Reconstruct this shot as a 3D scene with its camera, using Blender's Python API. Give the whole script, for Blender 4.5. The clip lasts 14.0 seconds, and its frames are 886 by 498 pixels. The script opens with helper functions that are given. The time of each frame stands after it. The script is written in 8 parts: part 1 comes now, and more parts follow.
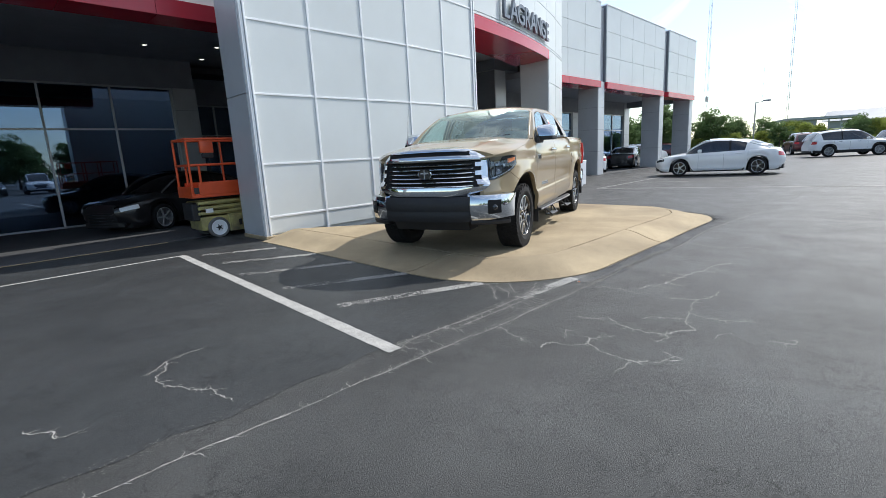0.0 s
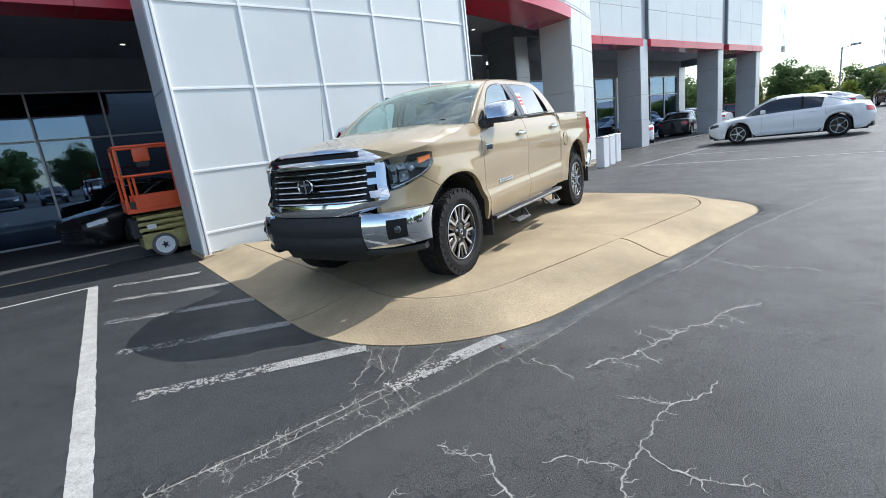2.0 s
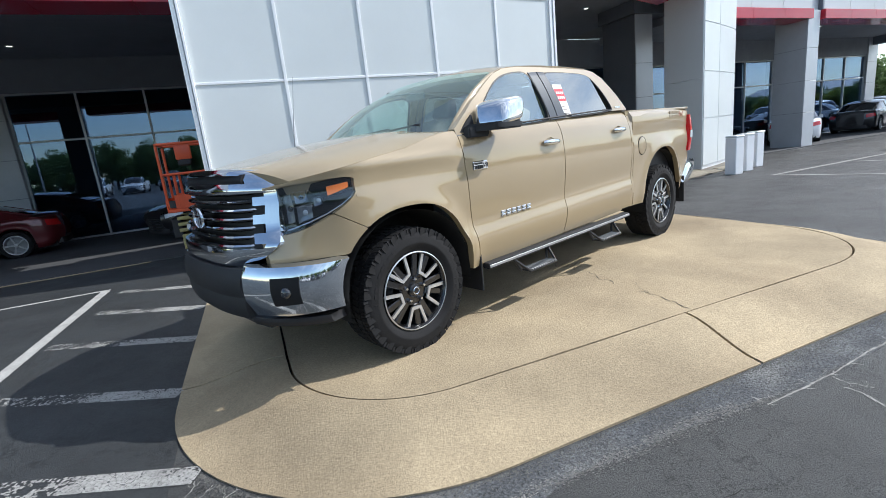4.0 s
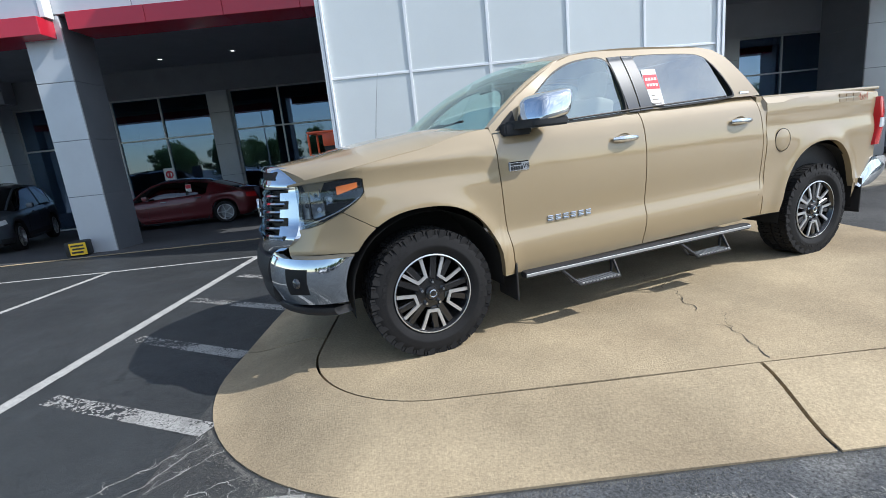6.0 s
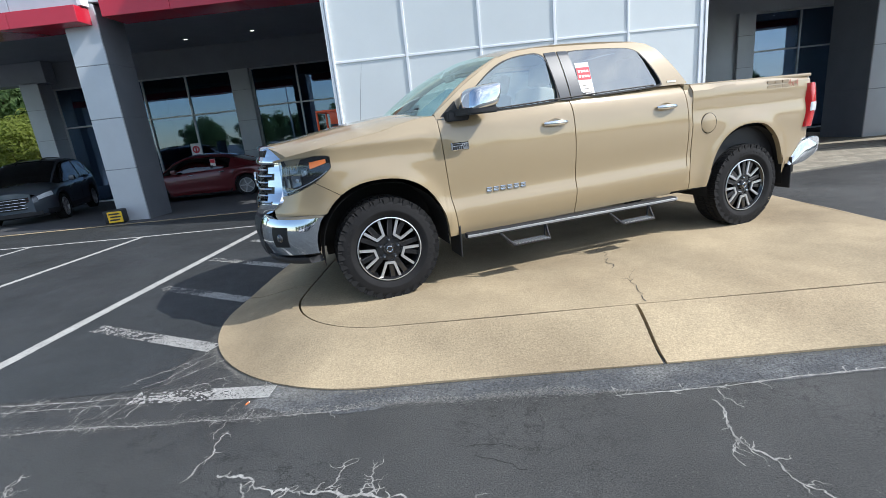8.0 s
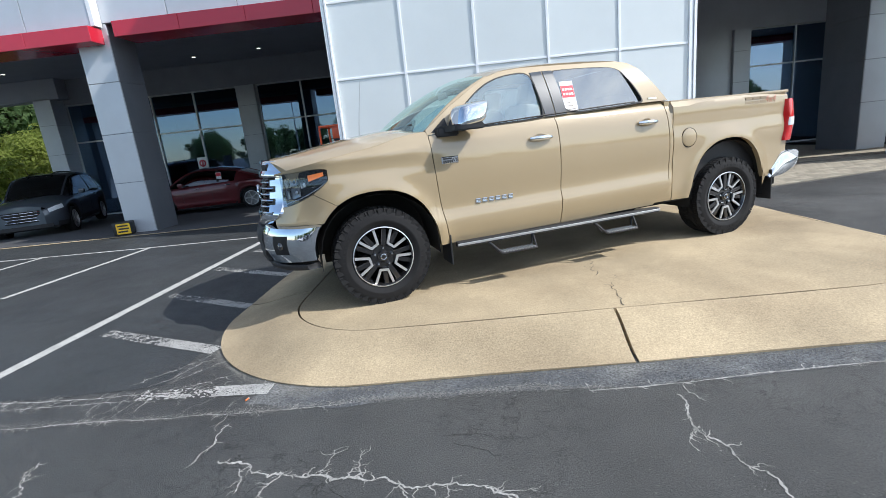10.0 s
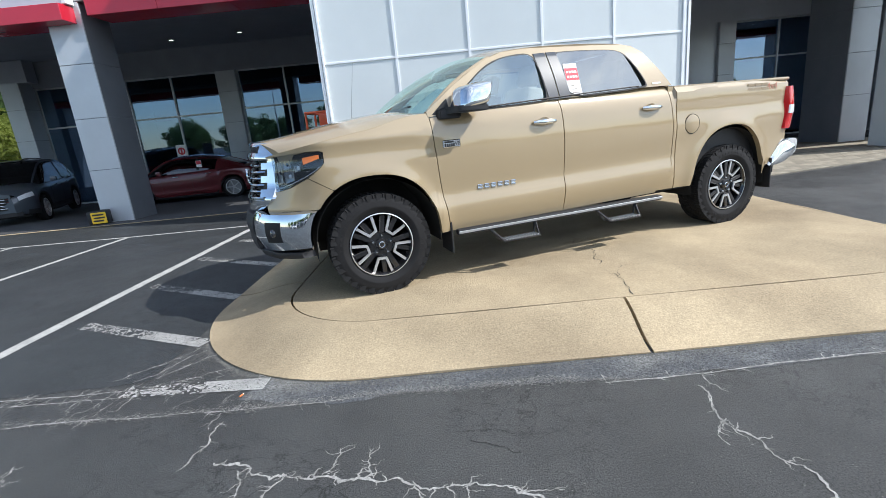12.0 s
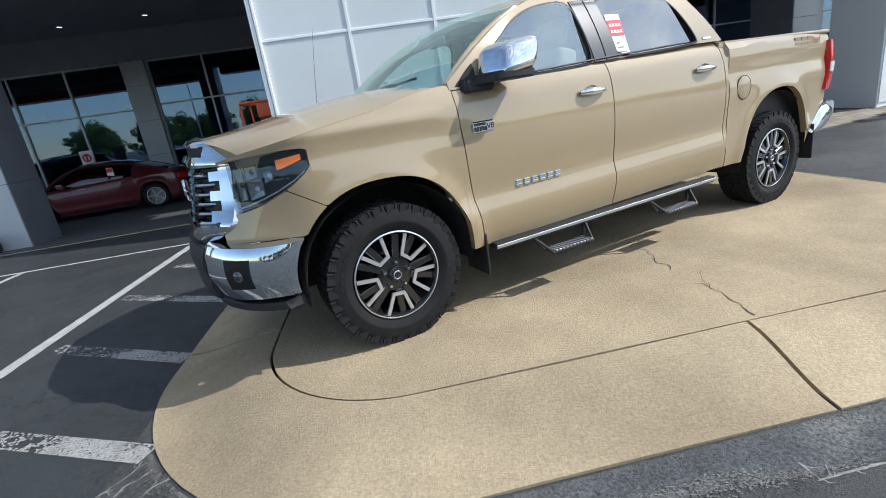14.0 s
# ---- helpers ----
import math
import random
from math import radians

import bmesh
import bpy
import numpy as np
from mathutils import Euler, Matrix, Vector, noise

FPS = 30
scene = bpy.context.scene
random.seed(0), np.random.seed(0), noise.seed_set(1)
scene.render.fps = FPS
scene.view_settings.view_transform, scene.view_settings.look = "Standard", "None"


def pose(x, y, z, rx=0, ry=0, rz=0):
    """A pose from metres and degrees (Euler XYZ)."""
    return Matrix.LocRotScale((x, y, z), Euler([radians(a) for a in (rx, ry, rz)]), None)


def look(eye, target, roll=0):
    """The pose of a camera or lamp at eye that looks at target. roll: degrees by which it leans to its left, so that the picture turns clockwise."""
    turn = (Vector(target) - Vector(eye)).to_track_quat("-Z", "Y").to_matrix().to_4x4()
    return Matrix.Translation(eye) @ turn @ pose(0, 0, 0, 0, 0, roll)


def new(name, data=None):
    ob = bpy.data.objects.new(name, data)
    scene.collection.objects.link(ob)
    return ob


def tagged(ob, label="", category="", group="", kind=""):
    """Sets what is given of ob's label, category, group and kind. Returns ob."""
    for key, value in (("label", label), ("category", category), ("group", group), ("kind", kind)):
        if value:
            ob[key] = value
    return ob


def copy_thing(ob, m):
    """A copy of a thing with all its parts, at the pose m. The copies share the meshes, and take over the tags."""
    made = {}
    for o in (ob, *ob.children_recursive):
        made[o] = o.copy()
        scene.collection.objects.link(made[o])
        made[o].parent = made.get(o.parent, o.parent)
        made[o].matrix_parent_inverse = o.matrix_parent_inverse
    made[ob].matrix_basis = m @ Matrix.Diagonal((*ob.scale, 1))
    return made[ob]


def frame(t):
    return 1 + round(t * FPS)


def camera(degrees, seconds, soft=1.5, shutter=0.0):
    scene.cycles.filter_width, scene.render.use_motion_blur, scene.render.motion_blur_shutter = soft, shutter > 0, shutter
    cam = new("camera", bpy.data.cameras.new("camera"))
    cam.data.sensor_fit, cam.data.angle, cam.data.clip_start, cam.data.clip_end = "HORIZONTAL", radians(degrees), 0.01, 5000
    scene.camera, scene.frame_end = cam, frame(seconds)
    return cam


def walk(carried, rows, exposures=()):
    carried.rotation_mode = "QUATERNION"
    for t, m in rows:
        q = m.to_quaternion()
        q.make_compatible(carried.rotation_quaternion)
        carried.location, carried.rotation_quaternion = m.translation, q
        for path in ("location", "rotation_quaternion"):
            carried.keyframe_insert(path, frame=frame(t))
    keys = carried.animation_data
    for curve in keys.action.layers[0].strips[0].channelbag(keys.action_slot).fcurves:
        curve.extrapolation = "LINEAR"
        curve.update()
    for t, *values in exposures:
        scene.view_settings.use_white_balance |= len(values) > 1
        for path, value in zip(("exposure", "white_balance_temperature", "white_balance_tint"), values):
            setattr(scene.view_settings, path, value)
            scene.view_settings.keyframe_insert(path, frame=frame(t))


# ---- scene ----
cam = camera(87.0, 14.0, soft=0.3)
PATH = [
    (0, (0.715, 0.436, 1.345), (2.099, 1.826, 0.955), -3.04),
    (0.5, (1.272, 0.504, 1.403), (2.550, 1.984, 0.984), -7.25),
    (1, (1.844, 0.487, 1.430), (3.072, 2.008, 1.007), -8.77),
    (1.5, (2.403, 0.575, 1.428), (3.644, 2.081, 0.991), -7.93),
    (2, (2.959, 0.649, 1.395), (4.144, 2.195, 0.941), -7.02),
    (2.5, (3.429, 0.801, 1.408), (4.499, 2.430, 0.959), -5.98),
    (3, (3.868, 0.938, 1.405), (4.880, 2.608, 0.972), -6.13),
    (3.2, (4.085, 0.985, 1.409), (5.053, 2.678, 0.968), -6.35),
    (5.3, (5.475, 1.422, 1.462), (5.825, 3.347, 1.048), -4.83),
    (5.5, (5.540, 1.332, 1.459), (5.832, 3.263, 1.027), -4.93),
    (6, (5.752, 1.113, 1.447), (5.793, 3.065, 1.013), -5.96),
    (6.5, (5.916, 0.916, 1.464), (5.804, 2.867, 1.038), -7.25),
    (7, (5.996, 0.670, 1.464), (5.872, 2.602, 0.965), -8.08),
    (7.5, (6.123, 0.485, 1.455), (6.049, 2.408, 0.911), -7.02),
    (7.7, (6.206, 0.437, 1.462), (6.142, 2.363, 0.926), -6.17),
    (9.8, (6.385, 0.174, 1.460), (6.287, 2.111, 0.972), -6.05),
    (10, (6.385, 0.166, 1.467), (6.301, 2.109, 0.998), -6.09),
    (10.5, (6.399, 0.146, 1.484), (6.323, 2.092, 1.031), -6.89),
    (11, (6.365, 0.141, 1.470), (6.286, 2.086, 1.014), -6.64),
    (11.5, (6.293, 0.171, 1.461), (6.233, 2.112, 0.984), -5.77),
    (12, (6.229, 0.309, 1.410), (6.215, 2.243, 0.901), -5.54),
    (12.5, (6.185, 0.591, 1.391), (6.184, 2.509, 0.824), -5.73),
    (13, (6.008, 0.841, 1.367), (6.054, 2.744, 0.751), -7.02),
    (13.5, (5.794, 1.112, 1.412), (5.970, 3.013, 0.815), -8.82),
    (14, (5.704, 1.420, 1.420), (5.927, 3.319, 0.832), -8.57),
]
walk(cam, [(t, look(eye, target, roll)) for t, eye, target, roll in PATH],
     [(0.0, 0.16, 6500, 9), (1.0, 0.36, 6400, 9), (1.5, 0.36, 6350, 9), (3.0, 0.31, 6300, 9), (5.5, 0.18, 6170, 9), (7.5, 0.28, 6230, 9), (10.0, 0.40, 6250, 9), (12.0, 0.40, 6250, 9), (14.0, 0.16, 6200, 9)])

# ---- light ----
SUN_AZ, SUN_EL = radians(-15.0), radians(43.0)
to_sun = Vector((math.cos(SUN_EL) * math.cos(SUN_AZ), math.cos(SUN_EL) * math.sin(SUN_AZ), math.sin(SUN_EL)))
sun = new("sun", bpy.data.lights.new("sun", "SUN"))
sun.data.energy, sun.data.angle, sun.data.color = 4.3, radians(0.6), (1.0, 0.96, 0.91)
sun.matrix_world = look((0, 0, 60), Vector((0, 0, 60)) - to_sun)
world = bpy.data.worlds.new("sky")
scene.world = world
world.use_nodes = True
wn, wl = world.node_tree.nodes, world.node_tree.links
sky = wn.new("ShaderNodeTexSky")
sky.sky_type, sky.sun_disc = "NISHITA", False
sky.sun_elevation, sky.sun_rotation = SUN_EL, math.pi / 2 - SUN_AZ
sky.altitude = 600
sky.air_density, sky.dust_density, sky.ozone_density = 1.2, 0.3, 3.0
# thin bright cloud over the whole sky
cloud, veil, blend = wn.new("ShaderNodeTexNoise"), wn.new("ShaderNodeMapRange"), wn.new("ShaderNodeMix")
cloud.inputs["Scale"].default_value, cloud.inputs["Detail"].default_value, cloud.inputs["Roughness"].default_value, cloud.inputs["Distortion"].default_value = 4.6, 8.0, 0.62, 0.7
veil.inputs["From Min"].default_value, veil.inputs["From Max"].default_value = 0.45, 0.74
veil.inputs["To Min"].default_value, veil.inputs["To Max"].default_value = 0.22, 0.85
blend.data_type = "RGBA"
blend.inputs["B"].default_value = (12.0, 12.2, 12.5, 1)
wl.new(cloud.outputs["Fac"], veil.inputs["Value"])
# the veil thins out away from the sun
way, dot, thin, both = wn.new("ShaderNodeTexCoord"), wn.new("ShaderNodeVectorMath"), wn.new("ShaderNodeMapRange"), wn.new("ShaderNodeMath")
dot.operation, both.operation = "DOT_PRODUCT", "MULTIPLY"
dot.inputs[1].default_value = to_sun
thin.inputs["From Min"].default_value, thin.inputs["From Max"].default_value = 0.0, 0.75
thin.inputs["To Min"].default_value, thin.inputs["To Max"].default_value = 0.08, 1.0
wl.new(way.outputs["Generated"], dot.inputs[0])
wl.new(dot.outputs["Value"], thin.inputs["Value"])
wl.new(veil.outputs["Result"], both.inputs[0])
wl.new(thin.outputs["Result"], both.inputs[1])
wl.new(both.outputs[0], blend.inputs["Factor"])
wl.new(sky.outputs["Color"], blend.inputs["A"])
wl.new(blend.outputs["Result"], wn["Background"].inputs["Color"])
wn["Background"].inputs["Strength"].default_value = 0.15


# ---- materials ----
def material(name, color, rough=0.5, metal=0.0, vary=0.0, scale=3.0, grain=0.0, grain_scale=60.0, bump=0.0, bump_scale=80.0,
             coat=0.0, emit=0.0, spec=0.5, trans=0.0, tint2=None, random_tint=0.0, rough_vary=0.0, stretch=None, stain=None, sheen=0.0):
    """Principled material with variation at two scales, relief and, where given, a second stained colour."""
    m = bpy.data.materials.new(name)
    m.use_nodes = True
    nt = m.node_tree
    n, l = nt.nodes, nt.links
    p = n["Principled BSDF"]
    p.inputs["Roughness"].default_value = rough
    p.inputs["Metallic"].default_value = metal
    p.inputs["Coat Weight"].default_value = coat
    p.inputs["Coat Roughness"].default_value = 0.04
    p.inputs["Specular IOR Level"].default_value = spec
    p.inputs["Transmission Weight"].default_value = trans
    p.inputs["Base Color"].default_value = (*color, 1)
    m.diffuse_color = (*color, 1)
    if emit:
        p.inputs["Emission Color"].default_value = (*color, 1)
        p.inputs["Emission Strength"].default_value = emit
    if not (vary or grain or bump or random_tint or stain):
        return m
    tc = n.new("ShaderNodeTexCoord")
    vec = tc.outputs["Object"]
    if stretch:
        mp = n.new("ShaderNodeMapping")
        mp.inputs["Scale"].default_value = stretch
        l.new(vec, mp.inputs["Vector"])
        vec = mp.outputs["Vector"]

    def tex(sc, detail, rgh=0.6):
        t = n.new("ShaderNodeTexNoise")
        t.inputs["Scale"].default_value, t.inputs["Detail"].default_value, t.inputs["Roughness"].default_value = sc, detail, rgh
        l.new(vec, t.inputs["Vector"])
        return t.outputs["Fac"]

    def ramp(fac, lo, hi):
        r = n.new("ShaderNodeMapRange")
        r.inputs["From Min"].default_value, r.inputs["From Max"].default_value = 0.3, 0.7
        r.inputs["To Min"].default_value, r.inputs["To Max"].default_value = lo, hi
        l.new(fac, r.inputs["Value"])
        return r.outputs["Result"]

    col = None
    if stain or tint2:
        mx = n.new("ShaderNodeMix")
        mx.data_type = "RGBA"
        mx.inputs["A"].default_value, mx.inputs["B"].default_value = (*color, 1), (*(stain or tint2), 1)
        r = n.new("ShaderNodeMapRange")
        r.inputs["From Min"].default_value, r.inputs["From Max"].default_value = 0.46, 0.70
        l.new(tex(scale * 0.45, 5), r.inputs["Value"])
        l.new(r.outputs["Result"], mx.inputs["Factor"])
        col = mx.outputs["Result"]
    for fac in ([ramp(tex(scale, 5), 1 - vary, 1 + vary)] if vary else []) + ([ramp(tex(grain_scale, 5, 0.72), 1 - grain, 1 + grain)] if grain else []):
        mx = n.new("ShaderNodeVectorMath")
        mx.operation = "SCALE"
        if col is None:
            mx.inputs[0].default_value = color
        else:
            l.new(col, mx.inputs[0])
        l.new(fac, mx.inputs["Scale"])
        col = mx.outputs["Vector"]
    if random_tint:
        oi = n.new("ShaderNodeObjectInfo")
        r = n.new("ShaderNodeMapRange")
        r.inputs["To Min"].default_value, r.inputs["To Max"].default_value = 1 - random_tint, 1 + random_tint
        l.new(oi.outputs["Random"], r.inputs["Value"])
        mx = n.new("ShaderNodeVectorMath")
        mx.operation = "SCALE"
        if col is None:
            mx.inputs[0].default_value = color
        else:
            l.new(col, mx.inputs[0])
        l.new(r.outputs["Result"], mx.inputs["Scale"])
        col = mx.outputs["Vector"]
    if col is not None:
        l.new(col, p.inputs["Base Color"])
    if rough_vary:
        l.new(ramp(tex(scale * 2.3, 4), rough - rough_vary, rough + rough_vary), p.inputs["Roughness"])
    if bump:
        b = n.new("ShaderNodeBump")
        b.inputs["Strength"].default_value, b.inputs["Distance"].default_value = bump, 0.01
        l.new(tex(bump_scale, 5, 0.68), b.inputs["Height"])
        l.new(b.outputs["Normal"], p.inputs["Normal"])
    return m


M = dict(
    asphalt=material("asphalt", (0.048, 0.049, 0.048), 0.54, vary=0.26, scale=0.9, grain=1.0, grain_scale=125, bump=0.9, bump_scale=165, tint2=(0.075, 0.076, 0.074), rough_vary=0.08),
    old_asphalt=material("worn asphalt", (0.078, 0.082, 0.087), 0.9, vary=0.3, scale=5, grain=0.8, grain_scale=70, bump=1.0, bump_scale=70, tint2=(0.14, 0.14, 0.135)),
    crack=material("dusty crack filling", (0.28, 0.275, 0.258), 0.95, vary=0.35, scale=9, grain=0.4, grain_scale=70),
    fleck=material("pale stone flecks", (0.20, 0.196, 0.185), 0.95, vary=0.35, scale=40),
    grit=material("dusty grit", (0.14, 0.136, 0.125), 0.95, vary=0.4, scale=60),
    tar=material("tar joint", (0.022, 0.021, 0.02), 0.8, vary=0.3, scale=12),
    sealed=material("sealed asphalt", (0.035, 0.038, 0.0395), 0.55, vary=0.22, scale=1.2, grain=0.55, grain_scale=120, bump=0.6, bump_scale=140, tint2=(0.037, 0.040, 0.040), rough_vary=0.06),
    pale_red=material("faded red decal", (0.40, 0.16, 0.10), 0.5, vary=0.05, scale=8),
    pale_grey=material("faded grey decal", (0.29, 0.225, 0.145), 0.5, vary=0.05, scale=8),
    paint=material("worn white road paint", (0.37, 0.365, 0.345), 0.8, vary=0.18, scale=7, grain=0.35, grain_scale=80, bump=0.3, bump_scale=90),
    concrete=material("tan concrete", (0.372, 0.295, 0.187), 0.85, vary=0.22, scale=1.1, grain=0.28, grain_scale=70, bump=0.6, bump_scale=90, tint2=(0.262, 0.200, 0.123)),
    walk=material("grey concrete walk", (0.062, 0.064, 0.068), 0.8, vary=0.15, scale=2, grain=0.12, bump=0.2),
    paver_joint=material("sandy paver joints", (0.16, 0.145, 0.12), 0.9, vary=0.2, scale=6, grain=0.2),
    paver=material("clay pavers", (0.27, 0.24, 0.185), 0.85, vary=0.2, scale=4, grain=0.15, random_tint=0.2),
    white=material("white composite panel", (0.66, 0.70, 0.705), 0.34, vary=0.035, scale=0.8, grain=0.01, rough_vary=0.05),
    trim=material("white aluminium trim", (0.83, 0.85, 0.87), 0.35, vary=0.04, scale=2),
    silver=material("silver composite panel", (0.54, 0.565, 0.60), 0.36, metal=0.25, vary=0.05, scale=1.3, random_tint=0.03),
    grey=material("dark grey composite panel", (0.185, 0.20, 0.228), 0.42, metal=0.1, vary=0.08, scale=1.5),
    red=material("red fascia panel", (0.52, 0.022, 0.045), 0.25, coat=0.3, vary=0.05, scale=1),
    soffit=material("grey painted soffit", (0.38, 0.40, 0.44), 0.7, vary=0.07, scale=1.5),
    stucco=material("grey stucco", (0.28, 0.295, 0.32), 0.85, vary=0.08, scale=2, grain=0.06, bump=0.2, bump_scale=150),
    frame=material("mill aluminium frame", (0.52, 0.54, 0.55), 0.4, metal=0.5, vary=0.05, scale=4),
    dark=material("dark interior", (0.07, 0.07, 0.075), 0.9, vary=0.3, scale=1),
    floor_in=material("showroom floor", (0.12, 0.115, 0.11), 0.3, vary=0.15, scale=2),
    lamp=material("downlight lens", (1.0, 0.96, 0.88), 0.5, emit=2.0),
    sign_metal=material("brushed letter metal", (0.16, 0.18, 0.21), 0.38, metal=0.5, vary=0.1, scale=4),
    black=material("black plastic", (0.018, 0.018, 0.02), 0.55, vary=0.15, scale=9, grain=0.1, grain_scale=300, bump=0.08, bump_scale=400),
    satin=material("satin black trim", (0.014, 0.014, 0.015), 0.5, spec=0.25, vary=0.1, scale=5),
    bpillar=material("grey gloss pillar film", (0.05, 0.055, 0.063), 0.4, coat=0.45, spec=0.35, vary=0.05, scale=6),
    rubber=material("tyre rubber", (0.0125, 0.0125, 0.0135), 0.82, spec=0.3, vary=0.22, scale=9, grain=0.2, grain_scale=120, bump=0.12, bump_scale=200),
    chrome=material("chrome", (0.70, 0.73, 0.76), 0.07, metal=1.0, vary=0.03, scale=6),
    alloy=material("machined alloy", (0.62, 0.63, 0.645), 0.32, metal=0.75, vary=0.06, scale=20),
    gloss_black=material("gloss black wheel paint", (0.012, 0.012, 0.013), 0.16, coat=0.6, vary=0.1, scale=8),
    sand_paint=material("sand beige car paint", (0.350, 0.270, 0.160), 0.5, spec=0.2, metal=0.05, coat=1.0, vary=0.02, scale=1.5, grain=0.03, grain_scale=900),
    underbody=material("underbody", (0.012, 0.012, 0.012), 0.9, vary=0.3, scale=6),
    orange=material("orange reflector", (0.75, 0.20, 0.05), 0.3, coat=0.8, vary=0.05, scale=30),
    tail=material("red lamp lens", (0.55, 0.012, 0.015), 0.12, coat=0.8, vary=0.05, scale=20),
    lamp_dark=material("smoked headlamp", (0.03, 0.034, 0.04), 0.08, coat=1.0, vary=0.3, scale=25),
    lamp_clear=material("clear lamp lens", (0.75, 0.78, 0.8), 0.1, coat=1.0, vary=0.1, scale=20),
    lamp_unit=material("grey lamp reflector", (0.34, 0.36, 0.39), 0.15, metal=0.6, coat=0.6, vary=0.3, scale=40),
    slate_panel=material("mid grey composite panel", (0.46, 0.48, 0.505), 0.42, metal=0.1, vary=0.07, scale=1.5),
    lift_tyre=material("grey solid rubber", (0.13, 0.13, 0.13), 0.8, vary=0.15, scale=8),
    seat=material("tan seat cloth", (0.36, 0.33, 0.29), 0.85, vary=0.12, scale=6, grain=0.1, grain_scale=200),
    dash=material("dashboard vinyl", (0.16, 0.16, 0.16), 0.6, vary=0.1, scale=6),
    headliner=material("grey headliner", (0.50, 0.49, 0.47), 0.9, vary=0.05, scale=4),
    paper=material("white paper", (0.80, 0.80, 0.78), 0.7, vary=0.03, scale=8),
    red_print=material("red print", (0.62, 0.04, 0.06), 0.6, vary=0.05, scale=8),
    grey_print=material("grey print", (0.25, 0.22, 0.19), 0.6, vary=0.05, scale=8),
    black_print=material("black print", (0.03, 0.03, 0.03), 0.6, vary=0.05, scale=8),
    lift_orange=material("orange lift enamel", (0.72, 0.095, 0.025), 0.4, coat=0.2, vary=0.1, scale=4, grain=0.05),
    lift_tan=material("faded yellow lift enamel", (0.42, 0.37, 0.14), 0.5, vary=0.2, scale=5, grain=0.1, stain=(0.2, 0.17, 0.1)),
    yellow=material("yellow sign board", (0.85, 0.55, 0.03), 0.5, vary=0.06, scale=6),
    bark=material("bark", (0.10, 0.075, 0.055), 0.9, vary=0.3, scale=4, bump=0.6, bump_scale=30),
    grass=material("verge grass", (0.10, 0.14, 0.045), 0.95, vary=0.3, scale=0.6, grain=0.4, grain_scale=15),
    metal_pole=material("galvanised pole", (0.33, 0.34, 0.35), 0.5, metal=0.6, vary=0.1, scale=3),
    far_wall=material("far painted wall", (0.42, 0.43, 0.43), 0.8, vary=0.1, scale=0.3),
    far_roof=material("far metal roof", (0.36, 0.38, 0.40), 0.55, vary=0.1, scale=0.3),
)


def craze(m, cell, width, depth):
    """Patches of fine dark hairline cracks over a worn surface."""
    n, l = m.node_tree.nodes, m.node_tree.links
    p = n["Principled BSDF"]
    src = p.inputs["Base Color"].links[0].from_socket
    tc, wob, add = n.new("ShaderNodeTexCoord"), n.new("ShaderNodeTexNoise"), n.new("ShaderNodeMix")
    vor, line, patch, pr, mul, inv, sc = n.new("ShaderNodeTexVoronoi"), n.new("ShaderNodeMapRange"), n.new("ShaderNodeTexNoise"), n.new("ShaderNodeMapRange"), n.new("ShaderNodeMath"), n.new("ShaderNodeMath"), n.new("ShaderNodeVectorMath")
    l.new(tc.outputs["Object"], wob.inputs["Vector"])
    wob.inputs["Scale"].default_value, wob.inputs["Detail"].default_value = cell * 1.6, 6.0
    add.data_type, add.blend_type = "RGBA", "LINEAR_LIGHT"
    add.inputs["Factor"].default_value = 0.16
    l.new(tc.outputs["Object"], add.inputs["A"])
    l.new(wob.outputs["Color"], add.inputs["B"])
    vor.feature = "DISTANCE_TO_EDGE"
    vor.inputs["Scale"].default_value = cell
    l.new(add.outputs["Result"], vor.inputs["Vector"])
    line.inputs["From Min"].default_value, line.inputs["From Max"].default_value = width, 0.0
    l.new(vor.outputs["Distance"], line.inputs["Value"])
    patch.inputs["Scale"].default_value, patch.inputs["Detail"].default_value = 1.3, 4.0
    l.new(tc.outputs["Object"], patch.inputs["Vector"])
    pr.inputs["From Min"].default_value, pr.inputs["From Max"].default_value = 0.42, 0.58
    l.new(patch.outputs["Fac"], pr.inputs["Value"])
    mul.operation, inv.operation, sc.operation = "MULTIPLY", "MULTIPLY_ADD", "SCALE"
    l.new(line.outputs["Result"], mul.inputs[0])
    l.new(pr.outputs["Result"], mul.inputs[1])
    l.new(mul.outputs[0], inv.inputs[0])
    inv.inputs[1].default_value, inv.inputs[2].default_value = -depth, 1.0
    l.new(src, sc.inputs[0])
    l.new(inv.outputs[0], sc.inputs["Scale"])
    l.new(sc.outputs["Vector"], p.inputs["Base Color"])


craze(M["asphalt"], 5.5, 0.034, 0.75)
craze(M["sealed"], 4.5, 0.035, 0.6)


